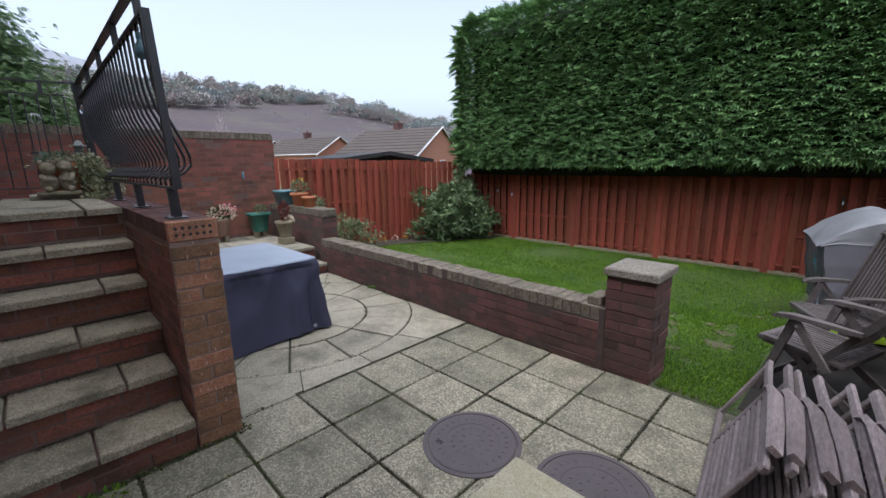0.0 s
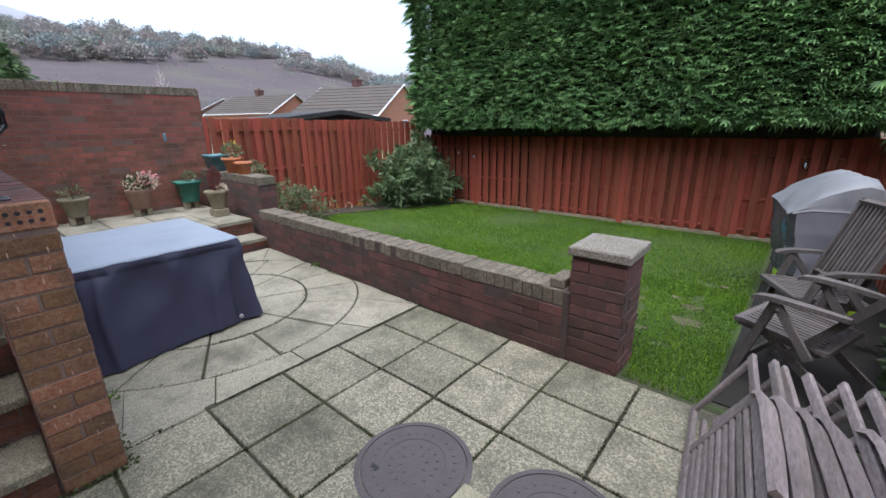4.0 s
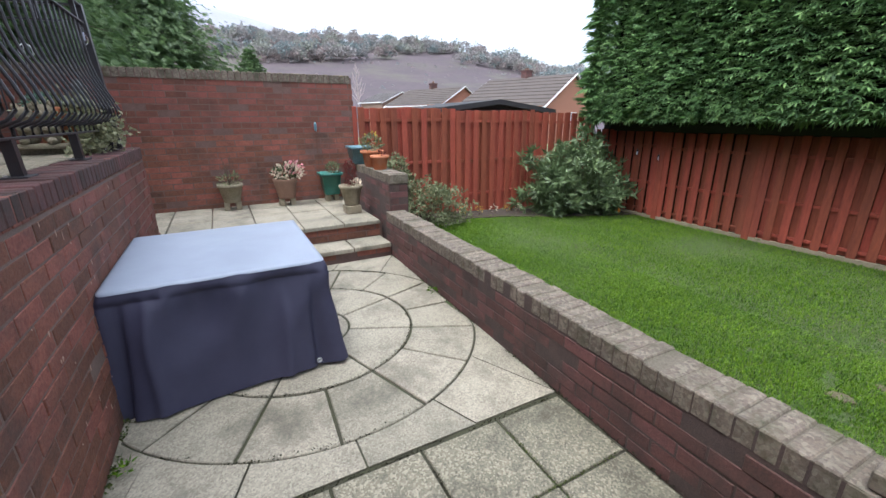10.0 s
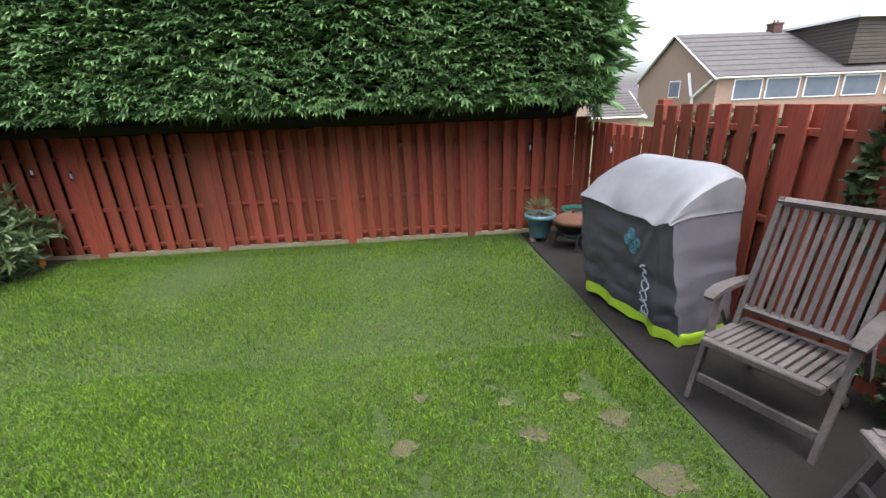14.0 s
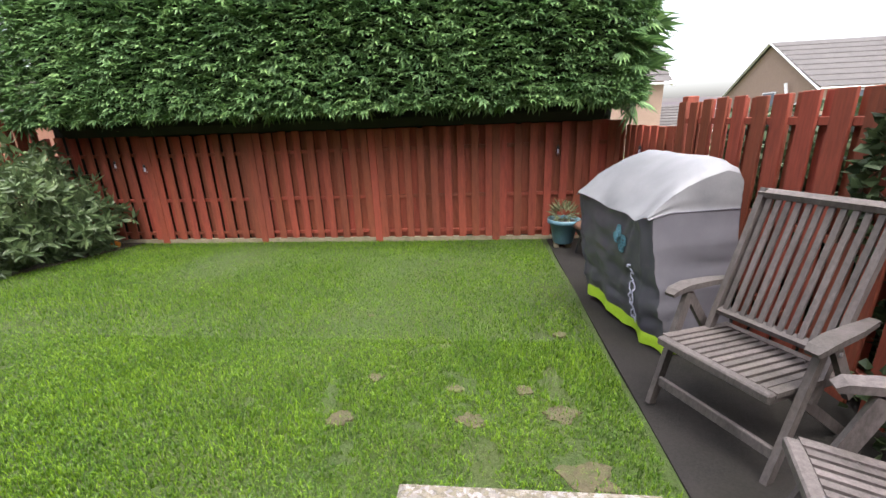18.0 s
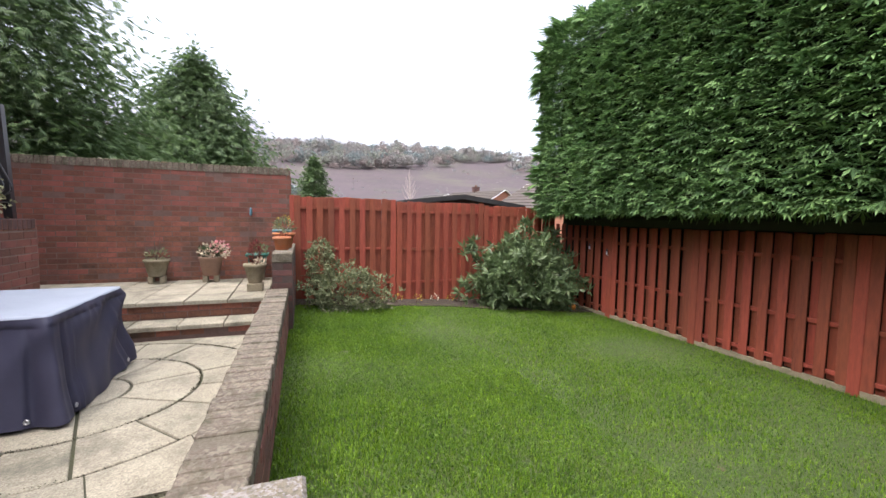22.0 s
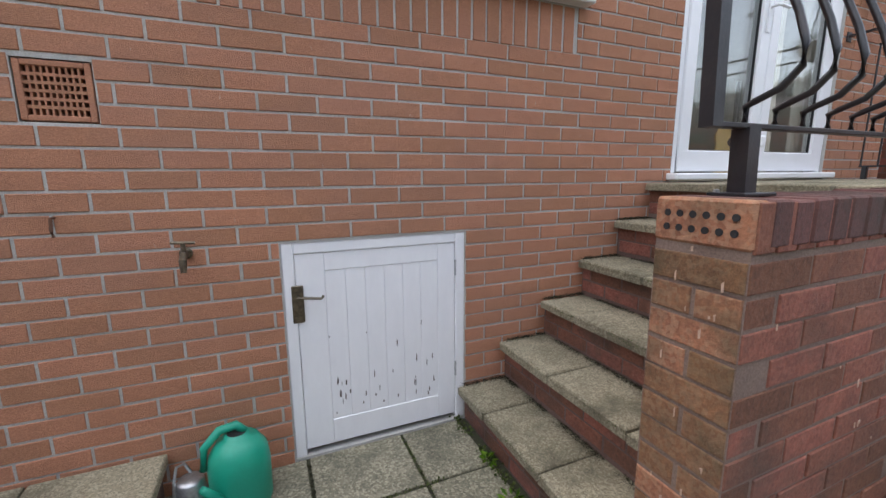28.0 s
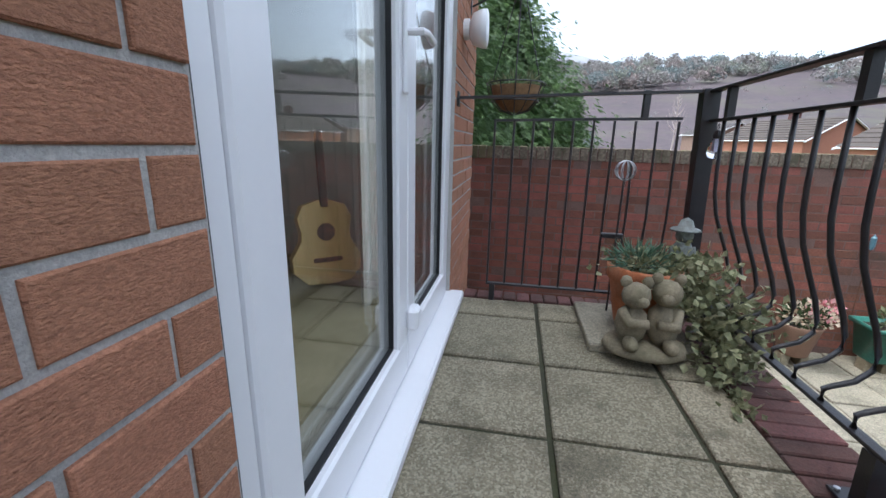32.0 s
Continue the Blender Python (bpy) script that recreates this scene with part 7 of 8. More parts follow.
zc = thing("watering_can", "small galvanised watering can beside the green one", "watering can", at=Matrix.Translation((-0.955, -0.47, 0.0)))
part("body", Shape().lathe([(0.052, 0.0), (0.055, 0.006), (0.055, 0.09), (0.05, 0.10), (0.05, 0.13), (0.042, 0.14)], 20), ZINC, zc, smooth=True)
part("handle", Shape().sweep([(0.0, -0.04, 0.13), (0.02, -0.03, 0.19), (0.04, 0.0, 0.20), (0.05, 0.02, 0.15), (0.055, 0.03, 0.06)], 0.006, sides=6), ZINC, zc)
part("spout", Shape().sweep([(-0.04, 0.0, 0.03), (-0.09, 0.0, 0.12), (-0.10, 0.0, 0.15)], [0.012, 0.008, 0.016], sides=8), ZINC, zc)

# ---- terrace ornaments ----
tagged(new("plinth_slab", Shape().box(-5.42, 0.055, TERRACE, -4.93, 0.50, TERRACE + 0.04, 0.006).mesh("plinth_slab", SMOOTH_SLAB)), "loose buff slab under the bear ornament", "slab")
pot_t = pot("terracotta_bowl", "wide terracotta bowl with succulents and trailing ivy", (-5.17, 0.31, TERRACE + 0.04), [(0.10, 0.0), (0.11, 0.02), (0.15, 0.22), (0.163, 0.23), (0.167, 0.285), (0.16, 0.29)], TERRACOTTA)
plant_in(pot_t, (0.0, -0.03, 0.31), (0.11, 0.11, 0.05), 420, 0.07, 0.09, mat("blue_green_succulent", (0.12, 0.22, 0.14), (0.08, 0.16, 0.11), rough=0.6, bump=0), 93)
g = np.random.default_rng(94)
iv = thing("trailing_ivy", "cream and green ivy trailing from the bowl to the floor", "ivy")
def trail(n, a, b, w, seed, size=0.038):
    q = np.random.default_rng(seed)
    f = q.uniform(0, 1, n)
    P = np.array(a) + (np.array(b) - np.array(a)) * f[:, None] + q.normal(0, 1, (n, 3)) * np.array(w)
    P[:, 2] = np.maximum(P[:, 2], TERRACE + 0.012)
    V, F = leaf_cloud(P, np.tile([0.5, 0.2, 0.2], (n, 1)) + q.normal(0, 0.6, (n, 3)), size, 0.8, q)
    return V, F
for k, (a, b, w, n) in enumerate((((-5.12, 0.42, 1.60), (-4.98, 0.62, 1.36), (0.09, 0.08, 0.06), 900), ((-5.0, 0.58, 1.42), (-4.80, 0.52, 1.28), (0.05, 0.06, 0.03), 420), ((-4.80, 0.50, 1.27), (-4.58, 0.50, 1.262), (0.03, 0.025, 0.006), 70), ((-5.2, 0.2, 1.585), (-5.1, 0.50, 1.60), (0.06, 0.06, 0.03), 260))):
    V, F = trail(n, a, b, w, 95 + k)
    part("foliage", fast_mesh("foliage", V, F, IVY_PALE), IVY_PALE, iv)
# two hugging bears in stone: one plain mesh
s = Shape()
bx, by, bz = -4.985, 0.265, TERRACE + 0.04
s.lathe([(0.15, 0.0), (0.155, 0.01), (0.145, 0.032), (0.0, 0.036)], 20, m=Matrix.Translation((bx, by, bz)), sx=0.72, sy=1.0)
for dy, k, tilt in ((-0.058, 0.92, 0.012), (0.055, 1.0, -0.012)):
    s.ball((bx, by + dy, bz + 0.105 * k), (0.062, 0.06, 0.085 * k), 12, 0.08)
    hz = bz + 0.225 * k
    s.ball((bx + 0.008, by + dy * 0.95, hz), (0.050, 0.054, 0.050), 12, 0.05)
    s.ball((bx + 0.052, by + dy * 0.95 + tilt, hz - 0.010), (0.022, 0.026, 0.020), 8)
    for e in (-0.038, 0.038):
        s.ball((bx, by + dy * 0.95 + e * 1.05, hz + 0.048), (0.014, 0.023, 0.024), 8)
    s.ball((bx + 0.075, by + dy * 1.25, bz + 0.05), (0.045, 0.030, 0.026), 8)
    s.sweep([(bx + 0.02, by + dy * 1.7, bz + 0.165 * k), (bx + 0.065, by + dy * 1.4, bz + 0.12), (bx + 0.07, by + dy * 0.3, bz + 0.125)], [0.022, 0.022, 0.018], sides=8)
s.v = [(bx + 0.06 + (x - bx) * 1.08, by + (y - by) * 1.05, bz + (z - bz) * 1.12) for x, y, z in s.v]
solid("bear_statue", s, STONE, "pair of hugging stone bears on a slab", "statue", smooth=True)
s = Shape()
gx0, gy0, gz0 = -5.24, 0.47, TERRACE + 0.30
s.lathe([(0.05, 0), (0.055, 0.03), (0.045, 0.10), (0.028, 0.135)], 12, m=Matrix.Translation((gx0, gy0, gz0)))
s.ball((gx0, gy0, gz0 + 0.165), (0.036, 0.038, 0.04), 10)
s.lathe([(0.065, 0.0), (0.06, 0.008), (0.035, 0.015), (0.025, 0.045), (0.0, 0.06)], 12, m=Matrix.Translation((gx0, gy0, gz0 + 0.185)))
for e in (-0.05, 0.05):
    s.sweep([(gx0, gy0 + e * 0.8, gz0 + 0.11), (gx0 + 0.03, gy0 + e, gz0 + 0.05)], 0.014, sides=6)
solid("figurine", s, mat("grey_blue_ceramic", (0.20, 0.22, 0.22), (0.14, 0.15, 0.13), scale=30, rough=0.6, bump=0.3), "small weathered garden figurine with a hat", "figurine", smooth=True)
tagged(new("figurine_stand", Shape().lathe([(0.045, TERRACE + 0.002), (0.06, TERRACE + 0.28), (0.0, TERRACE + 0.30)], 12, m=Matrix.Translation((gx0 - 0.0, gy0, 0))).mesh("figurine_stand", DULL_CLAY)), "clay pot under the figurine", "plant pot")
sp = thing("wind_spinner", "small metal filigree ball on a stake", "wind spinner")
part("stake", Shape().sweep([(-5.32, 0.20, TERRACE), (-5.33, 0.205, 1.95)], 0.005, sides=5), IRON, sp)
ring = Shape()
for k in range(5):
    a = math.pi * k / 5
    ring.sweep([(-5.33 + 0.045 * math.cos(a) * math.cos(q), 0.205 + 0.045 * math.sin(a) * math.cos(q), 1.985 + 0.045 * math.sin(q)) for q in [math.tau * i / 16 for i in range(17)]], 0.003, sides=4)
part("ball", ring, ZINC, sp, "openwork metal ball")
part("cross_piece", Shape().box(-5.345, 0.13, 1.66, -5.325, 0.235, 1.685, 0.004), IRON, sp)

# ---- hanging basket, wall lamp, bulbs ----
hb = thing("hanging_basket", "empty wire hanging basket with a coir liner", "hanging basket")
hx, hy, hz = -5.86, -0.33, 2.27
part("liner", Shape().lathe([(0.0, 0.0), (0.07, 0.015), (0.125, 0.07), (0.15, 0.145), (0.14, 0.145), (0.115, 0.075), (0.0, 0.03)], 18, m=Matrix.Translation((hx, hy, hz))), mat("coir_liner", (0.22, 0.13, 0.06), (0.14, 0.08, 0.04), scale=20, rough=1), hb, smooth=True)
for k in range(12):
    a = math.tau * k / 12
    part("wire", Shape().sweep([(hx + r * math.cos(a), hy + r * math.sin(a), hz + z_) for r, z_ in ((0.02, -0.008), (0.085, 0.012), (0.14, 0.07), (0.168, 0.16))], 0.0035, sides=4), IRON, hb)
for r, z_ in ((0.168, 0.16), (0.135, 0.065)):
    part("hoop", Shape().sweep([(hx + r * math.cos(q), hy + r * math.sin(q), hz + z_) for q in [math.tau * i / 24 for i in range(25)]], 0.004, sides=5), IRON, hb)
for k in range(3):
    a = math.tau * k / 3
    part("chain", Shape().sweep([(hx + 0.168 * math.cos(a), hy + 0.168 * math.sin(a), hz + 0.16), (hx, hy, 3.0)], 0.0035, sides=4), IRON, hb)
plant_in(hb, (hx, hy, hz + 0.16), (0.14, 0.14, 0.04), 90, 0.06, 0.2, SHRUB, 99, "dry_plant")
bk = thing("basket_bracket", "black scrolled wall bracket for a hanging basket", "bracket")
part("back_bar", Shape().box(-5.875, WALL_Y, 2.80, -5.845, WALL_Y + 0.008, 3.14, 0.002), IRON, bk)
part("arm", Shape().sweep([(-5.86, WALL_Y, 3.05), (-5.86, WALL_Y + 0.30, 3.02)], 0.007, sides=6), IRON, bk)
part("scroll", Shape().sweep([(-5.86, WALL_Y + 0.01, 2.84), (-5.86, WALL_Y + 0.10, 2.88), (-5.86, WALL_Y + 0.15, 2.96), (-5.86, WALL_Y + 0.12, 3.02), (-5.86, WALL_Y + 0.08, 2.98)], 0.006, sides=6), IRON, bk)
wl_ = thing("wall_lamp", "white round bulkhead floodlight on the house wall", "wall lamp")
M = Matrix.Translation((-5.60, WALL_Y + 0.0, 2.66)) @ Matrix.Rotation(radians(-90), 4, "X")
part("base", Shape().lathe([(0.05, 0.0), (0.05, 0.03), (0.03, 0.035)], 18, m=M), UPVC, wl_)
part("housing", Shape().lathe([(0.03, 0.03), (0.075, 0.05), (0.09, 0.09), (0.092, 0.12), (0.078, 0.125)], 22, m=M), UPVC, wl_, smooth=True)
part("lens", Shape().lathe([(0.078, 0.119), (0.03, 0.122), (0.0, 0.122)], 18, m=M), PALE_GREY, wl_)


def bulb_light(at, label, tint=BULB):
    t = thing("solar_bulb", label, "bulb light", "hanging bulb lights", at=Matrix.Translation(at))
    part("glass_bulb", Shape().lathe([(0.0, -0.075), (0.022, -0.068), (0.032, -0.045), (0.028, -0.02), (0.016, 0.005), (0.014, 0.02)], 14), tint, t, smooth=True)
    part("cap", Shape().lathe([(0.015, 0.016), (0.017, 0.03), (0.012, 0.05), (0.0, 0.055)], 12), IRON if tint is BULB else BLUE_GLAZE, t)
    part("filament_card", Shape().box(-0.006, -0.006, -0.04, 0.006, 0.006, 0.016), LAVENDER, t)
    part("loop", Shape().sweep([(0, 0, 0.05), (0.008, 0, 0.065), (0, 0, 0.08), (-0.008, 0, 0.065), (0, 0, 0.05)], 0.002, sides=4), IRON, t)


for at, lb in (((-5.33, 0.565, 2.12), "clear bulb light hanging from the railing"), ((-2.42, 0.565, 2.11), "blue-capped bulb light hanging from the railing"),
               ((0.08, FENCE_Y - 0.06, 0.88), "clear bulb light hanging on the fence"), ((SIDE_X - 0.06, 7.45, 0.90), "clear bulb light hanging on the side fence"),
               ((-6.05, FENCE_Y - 0.06, 0.86), "clear bulb light hanging on the fence"), ((-5.6, FENCE_Y - 0.08, 0.80), "clear bulb light hanging on the fence")):
    bulb_light(at, lb, BLUE_GLAZE if "blue" in lb else BULB)

# ---- seen through the glass ----
gt = thing("guitar", "acoustic guitar with a pale spruce top leaning indoors", "guitar", at=Matrix.Translation((-5.42, -1.36, 1.28)) @ Matrix.Rotation(radians(-50), 4, "Z") @ Matrix.Rotation(radians(8), 4, "X"))
outline = [(0.0, 0.0), (0.12, 0.01), (0.19, 0.08), (0.195, 0.16), (0.14, 0.25), (0.135, 0.30), (0.15, 0.38), (0.12, 0.45), (0.03, 0.48)]
poly = outline + [(-x, z) for x, z in reversed(outline[1:])]
body = Shape().prism(poly, 0.0, 0.09, 0.004, m=Matrix.Rotation(radians(90), 4, "X") @ Matrix.Scale(-1, 4, (0, 0, 1)))
part("body", body, SPRUCE, gt)
part("sound_hole", Shape().lathe([(0.05, 0), (0.05, 0.003), (0.0, 0.003)], 18, m=Matrix.Translation((0, 0.092, 0.30)) @ Matrix.Rotation(radians(-90), 4, "X")), DARKWOOD, gt)
part("neck", Shape().box(-0.022, 0.07, 0.44, 0.022, 0.10, 0.86, 0.006), DARKWOOD, gt)
part("bridge", Shape().box(-0.08, 0.088, 0.13, 0.08, 0.10, 0.155, 0.004), DARKWOOD, gt)
cb = thing("cabinet", "dark low cabinet against the far wall indoors", "cabinet")
part("body", Shape().box(-5.9, -5.1, 1.27, -4.2, -4.6, 2.3, 0.01), DARKWOOD, cb)
part("top", Shape().box(-5.92, -5.12, 2.3, -4.18, -4.58, 2.34, 0.01), DARKWOOD, cb)
sf = thing("sofa", "dark sofa standing inside the room", "sofa")
part("seat", Shape().box(-5.6, -3.4, 1.30, -4.0, -2.7, 1.70, 0.06), DARKWOOD, sf)
part("backrest", Shape().box(-5.6, -3.6, 1.30, -4.0, -3.35, 2.10, 0.07), DARKWOOD, sf)
cu = thing("curtain", "pale curtain hanging inside the french doors", "curtain")
s = Shape()
for i in range(25):
    y = -0.99 - 0.02 * math.sin(i * 1.7)
    s.v += [(-5.33 + 0.011 * i, y, 1.30), (-5.33 + 0.011 * i, y, 3.3)]
s.f = [(2 * i, 2 * i + 2, 2 * i + 3, 2 * i + 1) for i in range(24)]
part("cloth", s, CURTAIN, cu, smooth=True)
jar = thing("jar", "white jar standing on the inside window sill", "jar")
part("body", Shape().lathe([(0.035, 0), (0.04, 0.01), (0.04, 0.09), (0.03, 0.11), (0.03, 0.13)], 14, m=Matrix.Translation((-2.05, -0.76, 2.255))), WHITE, jar, smooth=True)
solid("window_board", Shape().box(WINDOW[0], -1.0, 2.20, WINDOW[1], -0.72, 2.252, 0.004), UPVC, "white inside window board", "window board", "structure")

# ---- moss, dirt and drip marks ----
def moss_line(parent, a, b, n, spread, size, material, seed, name="moss"):
    q = np.random.default_rng(seed)
    f = q.uniform(0, 1, n)
    keep = np.array([noise.noise(Vector((u * 9, seed, 0))) > -0.15 for u in f])
    f = f[keep]
    P = np.array(a) + (np.array(b) - np.array(a)) * f[:, None] + q.normal(0, 1, (len(f), 3)) * np.array(spread)
    P[:, 2] = np.abs(P[:, 2] - a[2]) + a[2]
    V, F = leaf_cloud(P, np.tile([0, 0, 0.7], (len(f), 1)) + q.normal(0, 0.6, (len(f), 3)), size, 0.9, q)
    ob = part(name, fast_mesh(name, V, F, material), material, parent)
    tagged(ob, kind="stuff")


for i, (x, z) in enumerate(zip(STEP_X[:5], STEP_Z[:5])):
    xn = STEP_X[i + 1] - 0.02
    moss_line(stairs, (xn, WALL_Y + 0.02, z), (xn, WALL_IN - 0.02, z), 3600, (0.014, 0.01, 0.003), 0.0048, MOSS, 200 + i)
    moss_line(stairs, (x - 0.02, WALL_Y + 0.016, z), (xn, WALL_Y + 0.016, z), 1300, (0.012, 0.012, 0.005), 0.005, MOSS, 220 + i)
    moss_line(stairs, (x + 0.008, WALL_Y + 0.02, z - 0.02), (x + 0.008, WALL_IN - 0.02, z - 0.02), 500, (0.003, 0.01, 0.008), 0.005, GREEN_MOSS, 240 + i)
moss_line(patio, (-2.17, WALL_Y, 0.0), (-2.17, 0.76, 0.0), 500, (0.012, 0.01, 0.008), 0.016, GREEN_MOSS, 260)
moss_line(patio, (-5.05, 0.748, 0.0), (-2.19, 0.748, 0.0), 900, (0.01, 0.010, 0.006), 0.014, GREEN_MOSS, 261)
moss_line(patio, (-5.0, Y_LOW(-5.0) - 0.008, 0.0), (-1.0, Y_LOW(-1.0) - 0.008, 0.0), 900, (0.01, 0.008, 0.004), 0.012, MOSS, 262)
for k, x in enumerate(gx[1:]):
    moss_line(patio, (x, WALL_Y + 0.02, -0.008), (x, 2.8, -0.008), 900, (0.006, 0.01, 0.003), 0.010, GREEN_MOSS if k % 2 else MOSS, 270 + k)
for k, y in enumerate(gy[1:-1]):
    moss_line(patio, (-2.2, y, -0.008), (0.8, y, -0.008), 900, (0.01, 0.006, 0.003), 0.010, MOSS if k % 2 else GREEN_MOSS, 290 + k)
for r, k0 in ((R1, 310), (R2, 330)):
    for k in range(16):
        p0, p1 = arc(r, 22.5 * k, 22.5 * k + 22.5, 1)
        if p0[1] < Y_LOW(p0[0]) - 0.02 and p1[1] < Y_LOW(p1[0]) - 0.02 and min(p0[1], p1[1]) > WALL_OUT + 0.02:
            moss_line(patio, (*p0, -0.008), (*p1, -0.008), 130, (0.007, 0.007, 0.003), 0.010, MOSS, k0 + k)
q = np.random.default_rng(350)
s = Shape()
for k in range(90):
    x, z, w, h = q.uniform(-3.6, -0.9), q.uniform(0.95, 3.0), q.uniform(0.0012, 0.003), q.uniform(0.006, 0.022)
    if HATCH[0] - 0.05 < x < HATCH[1] + 0.05 and z < HATCH[3] + 0.05 or WINDOW[0] - 0.1 < x < WINDOW[1] + 0.1 and z > 1.9:
        continue
    lean = q.normal(0, 0.3) * h
    s.prism([(x, z), (x + w, z + 0.1 * h), (x + w * 0.7 + lean, z + h), (x - w * 0.3 + lean, z + 0.8 * h)], 0.0, 0.0015, 0.0, m=Matrix.Translation((0, WALL_Y + 0.0048, 0)) @ Matrix.Rotation(radians(90), 4, "X"))
tagged(part("drip_mark", s, EFFLO, house_wall, "pale drip marks on the bricks"), kind="stuff")

s = Shape()
for k in range(70):
    on_end = k % 3 == 0
    u, z, w, h = q.uniform(0.02, 0.2) if on_end else q.uniform(0.05, 2.4), q.uniform(0.15, 1.15), q.uniform(0.002, 0.006), q.uniform(0.006, 0.03)
    m = Matrix.Translation((-2.1865, WALL_IN + u, z)) @ Matrix.Rotation(radians(90), 4, "Z") if on_end else Matrix.Translation((-2.19 - u, WALL_OUT + 0.0035, z)) @ Matrix.Rotation(radians(180), 4, "Z")
    s.prism([(0, 0), (w, 0.1 * h), (w * 0.8, h), (-w * 0.4, 0.8 * h)], 0.0, 0.0015, 0.0, m=m @ Matrix.Rotation(radians(90), 4, "X"))
tagged(part("drip_mark", s, EFFLO, terrace_wall, "pale drip marks on the bricks"), kind="stuff")
hk = thing("wall_hook", "small rusty iron hook in the house wall", "hook")
part("hook", Shape().sweep([(-0.63, WALL_Y, 1.165), (-0.63, WALL_Y + 0.025, 1.165), (-0.628, WALL_Y + 0.03, 1.12), (-0.628, WALL_Y + 0.02, 1.10)], 0.006, sides=6), RUST, hk)

# ---- brickwork, last ----
FACE = lambda x, y, rz: Matrix.Translation((x, y, 0)) @ Matrix.Rotation(radians(rz), 4, "Z")
# house front: looks along +y, so x runs backwards
def hole_front(h, pad=0.0):
    return (3.2 - h[1] - pad, 3.2 - h[0] + pad, h[2], h[3])
lay_bricks(house_wall, FACE(3.2, WALL_Y, 180), 3.2 - HOUSE_END, -0.022, 69, (4.3, 6.9, 0.0, 1.5), BRICK, BRICKJ,
           [hole_front(h) for h in (HATCH, DOOR, (WINDOW[0], WINDOW[1], 1.92, WINDOW[3]), VENT)], proud=0.003, bond=0.2285, shift=0.053, wobble=0.001)
lay_bricks(house_wall, FACE(-1.13, WALL_Y, 180), 1.74, 1.922, 1, None, BRICK, BRICKJ, bond=0.075, course=0.228, height=0.218, upright=True, proud=0.003)
lay_bricks(house_wall, FACE(HOUSE_END, WALL_Y, -90), 6.5, -0.03, 69, None, BRICK, BRICKJ, proud=0.003)
# boundary wall: face looks along +x
lay_bricks(brick_boundary, FACE(FENCE_X, -3.5, 90), 6.70, 0.02, 26, (4.0, 6.7, 0.3, 1.3), RED, REDJ, proud=-0.0015, wobble=0.001, joint=0.009)
lay_bricks(brick_boundary, FACE(FENCE_X, -3.5, 90), 6.70, BW_TOP - 0.115, 1, (3.0, 6.7, 1.9, 2.1), COPING, COPINGJ, bond=0.075, course=0.115, height=0.108, upright=True, proud=0.006)
s = Shape()
for k in range(89):
    y = -3.5 + 0.075 * k
    s.box(FENCE_X - 0.225, y + 0.004, BW_TOP - 0.02, FENCE_X + 0.004, y + 0.071, BW_TOP + RNG.normal(0, 0.003), 0.006)
tagged(part("coping_top", s, COPINGJ, brick_boundary), kind="stuff")
lay_bricks(brick_boundary, FACE(FENCE_X, 3.20, 180), 0.215, 0.02, 26, None, RED, REDJ)
# terrace wall: outer face looks along +y
lay_bricks(terrace_wall, FACE(-2.19, WALL_OUT, 180), 3.39, 0.0, 15, (0.0, 2.2, 0.0, 1.1), RED, REDJ, proud=0.001, wobble=0.0015)
lay_bricks(terrace_wall, FACE(-2.19, WALL_OUT, 180), 3.39, 1.135, 1, (0.0, 3.4, 1.0, 1.3), RED, REDJ, bond=0.075, course=0.112, height=0.104, upright=True, proud=0.002)
lay_bricks(terrace_wall, FACE(-2.19, WALL_IN, 90), 0.225, 0.0, 15, (0.0, 0.3, 0.0, 1.2), WORN, WORN, proud=0.001, wobble=0.002)
lay_bricks(terrace_wall, FACE(-3.46, WALL_IN, 0), 1.27, 0.0, 15, (0.0, 1.3, 0.0, 1.2), RED, REDJ, proud=0.001, wobble=0.0015)
lay_bricks(terrace_wall, FACE(T_END, WALL_OUT, -90), 1.34, 0.0, 15, None, RED, REDJ)
# rowlock along the top of the terrace wall and round its end
for k in range(45):
    x = -2.27 - 0.0735 * k
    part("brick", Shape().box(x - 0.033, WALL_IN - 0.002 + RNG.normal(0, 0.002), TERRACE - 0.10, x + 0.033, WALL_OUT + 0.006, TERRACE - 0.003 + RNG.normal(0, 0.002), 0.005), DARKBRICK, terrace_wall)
# end brick with its round holes: a perforated brick on edge
pf = Shape().box(-2.232, WALL_IN, TERRACE - 0.105, -2.186, WALL_OUT, TERRACE - 0.002, 0.006)
part("brick", pf, WORN, terrace_wall, "perforated brick showing its round holes")
for r in range(2):
    for k in range(6):
        y, z = WALL_IN + 0.035 + k * 0.031, TERRACE - 0.038 - r * 0.033
        part("brick_hole", Shape().lathe([(0.0085, 0.0), (0.0085, 0.0015), (0.0, 0.0008)], 10, m=Matrix.Translation((-2.1855, y, z)) @ Matrix.Rotation(radians(90), 4, "Y")), BLACK, terrace_wall)
for k in range(14):
    y = WALL_IN - 0.005 - 0.0755 * k
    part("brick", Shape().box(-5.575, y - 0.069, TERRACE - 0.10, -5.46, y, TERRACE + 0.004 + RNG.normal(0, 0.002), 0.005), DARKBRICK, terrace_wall)
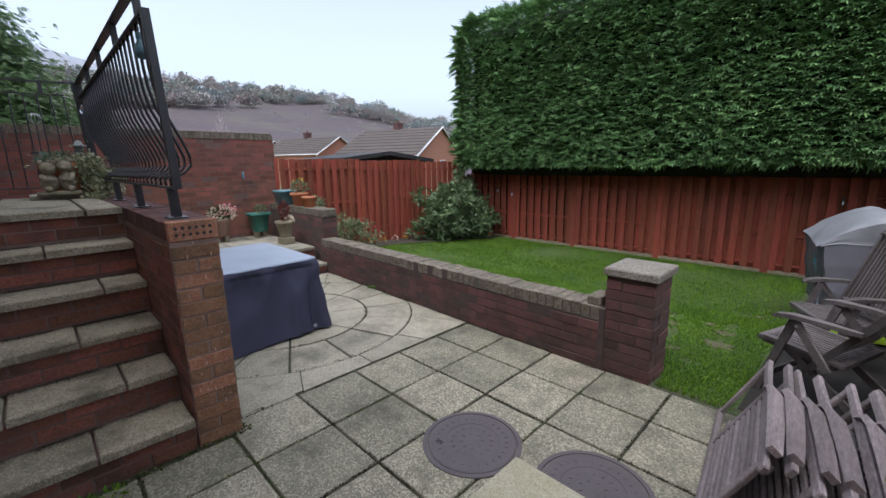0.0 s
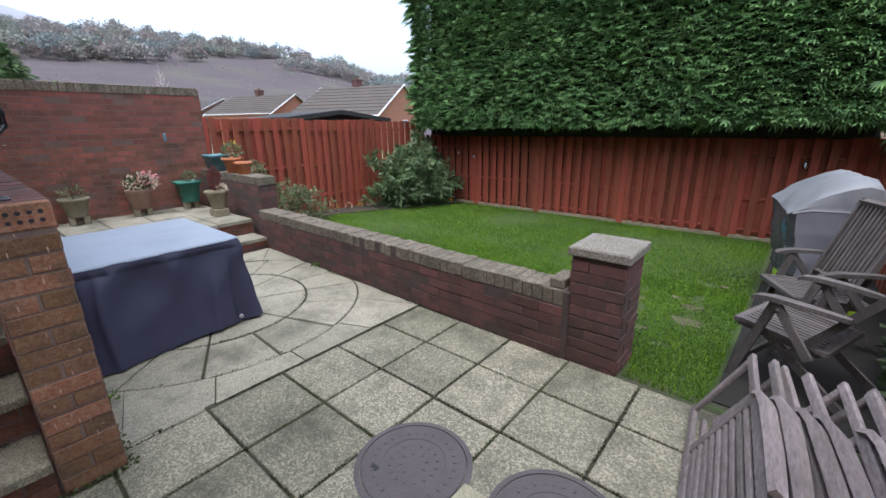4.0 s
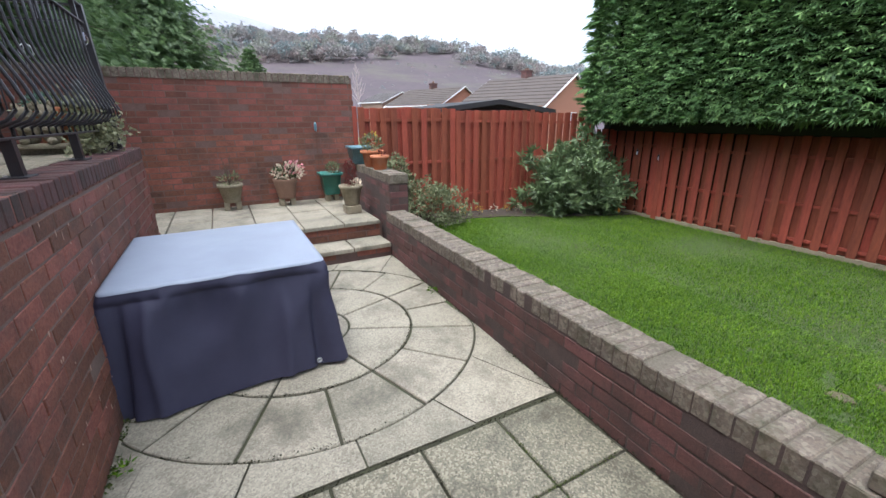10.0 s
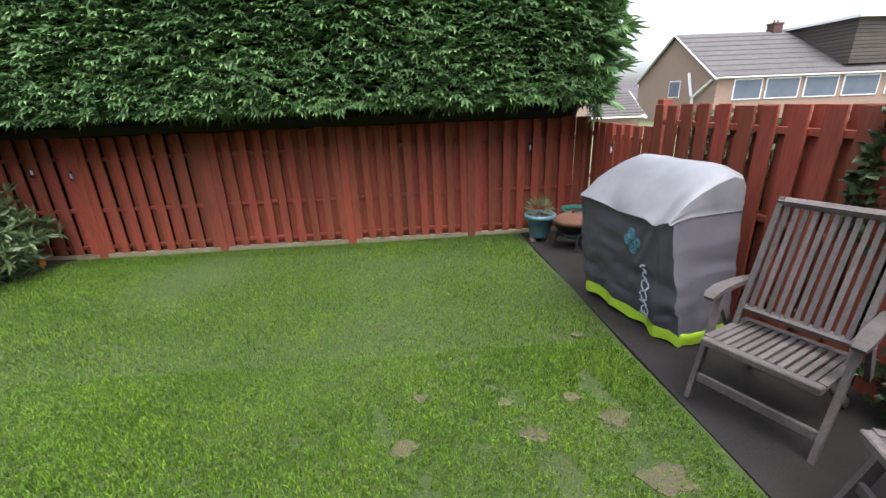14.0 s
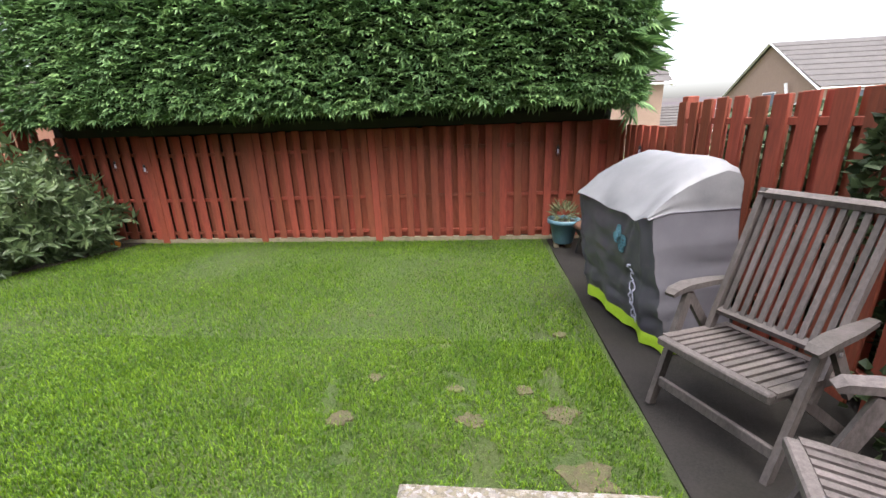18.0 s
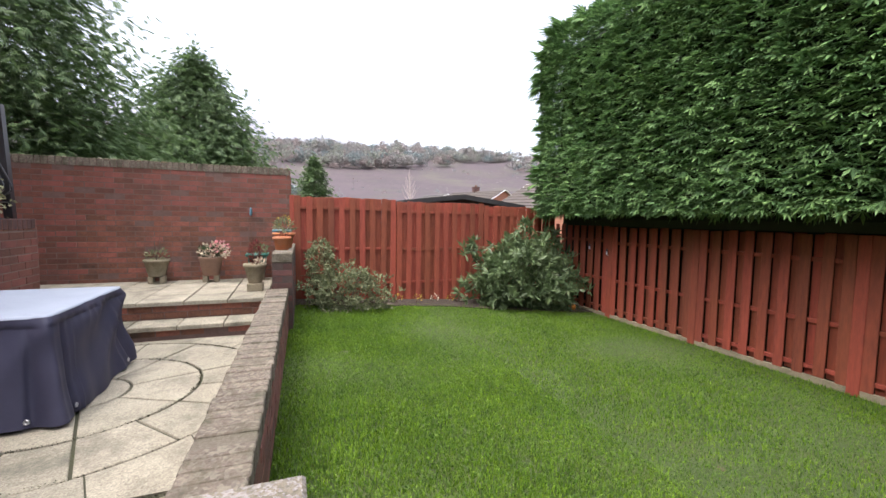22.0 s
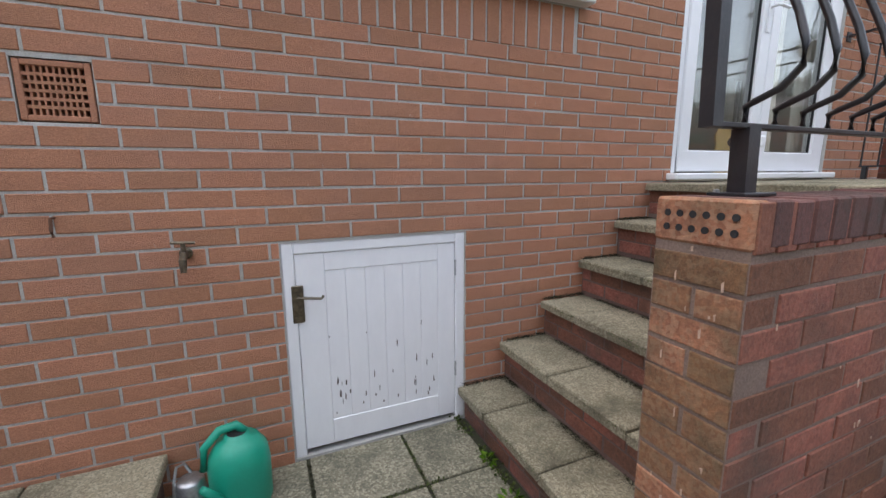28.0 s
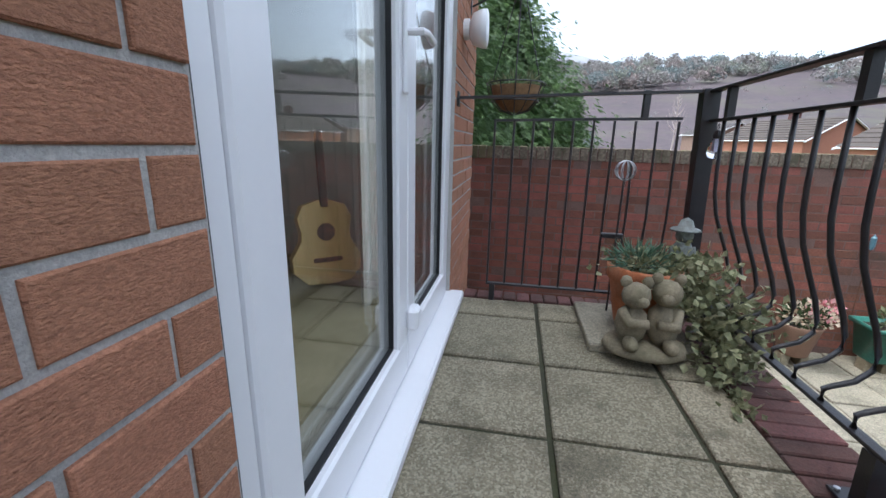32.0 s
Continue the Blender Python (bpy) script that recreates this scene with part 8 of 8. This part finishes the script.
# stair risers, two courses each
for i, (x, z) in enumerate(zip(STEP_X, STEP_Z)):
    lay_bricks(stairs, FACE(x - 0.028, WALL_Y + 0.003, 90), WALL_IN - WALL_Y - 0.005, z - 0.045 - 0.15, 2, (0, 2, 0, 2), RED, REDJ, proud=0.002, shift=0.06 * i, wobble=0.0015)
for x, z, w in ((-5.11, 0.105, 2.2), (-5.445, UPPER - 0.045, 2.2)):
    lay_bricks(upper, FACE(x, WALL_OUT, 90), w, z - 0.075 * (1 if z < 0.2 else 2), 1 if z < 0.2 else 2, (0, 3, 0, 1), RED, REDJ, proud=0.004)
# low wall: patio face, lawn face, coping
LW = LOW @ Matrix.Translation((-4.22, 0, 0))
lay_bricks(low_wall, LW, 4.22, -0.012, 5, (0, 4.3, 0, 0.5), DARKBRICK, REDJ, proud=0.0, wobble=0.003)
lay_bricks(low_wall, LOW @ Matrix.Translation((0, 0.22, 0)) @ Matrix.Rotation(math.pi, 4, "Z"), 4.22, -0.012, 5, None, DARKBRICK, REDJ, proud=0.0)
for k in range(56):
    m = LOW @ Matrix.Translation((-0.038 - 0.0752 * k, 0.11 + RNG.normal(0, 0.003), 0.425 + RNG.normal(0, 0.003))) @ Matrix.Rotation(RNG.normal(0, 0.01), 4, "Z")
    if k == 0:
        coping_me = Shape().box(-0.0355, -0.112, -0.052, 0.0355, 0.112, 0.052, 0.006).mesh("brick", COPING)
    ob = new("brick", coping_me)
    ob.parent, ob.matrix_basis = low_wall, m
part("coping_bed", Shape().box(-4.22, 0.004, 0.38, -0.002, 0.216, 0.4715, m=LOW), BED, low_wall)
part("coping_bed", Shape().box(-6.14, 0.055, 0.79, -4.19, 0.265, 0.8815, m=LOW), BED, block_wall)
# stub wall
BWM = LOW @ Matrix.Translation((-6.16, 0.05, 0))
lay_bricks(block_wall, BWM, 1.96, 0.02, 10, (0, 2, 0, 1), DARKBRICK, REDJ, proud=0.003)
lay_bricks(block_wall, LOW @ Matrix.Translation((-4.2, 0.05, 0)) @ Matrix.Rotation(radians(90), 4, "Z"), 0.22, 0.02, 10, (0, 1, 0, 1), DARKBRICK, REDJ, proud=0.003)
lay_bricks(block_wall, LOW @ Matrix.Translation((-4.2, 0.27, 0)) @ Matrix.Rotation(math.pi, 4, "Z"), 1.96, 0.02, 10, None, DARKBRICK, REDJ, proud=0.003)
for k in range(26):
    m = LOW @ Matrix.Translation((-4.225 - 0.0752 * k, 0.16, 0.835 + RNG.normal(0, 0.003)))
    ob = new("brick", coping_me)
    ob.parent, ob.matrix_basis = block_wall, m
# pillar
for (x, y, rz) in ((-0.992, 2.848, 0), (-0.663, 2.848, 90), (-0.663, 3.177, 180), (-0.992, 3.177, -90)):
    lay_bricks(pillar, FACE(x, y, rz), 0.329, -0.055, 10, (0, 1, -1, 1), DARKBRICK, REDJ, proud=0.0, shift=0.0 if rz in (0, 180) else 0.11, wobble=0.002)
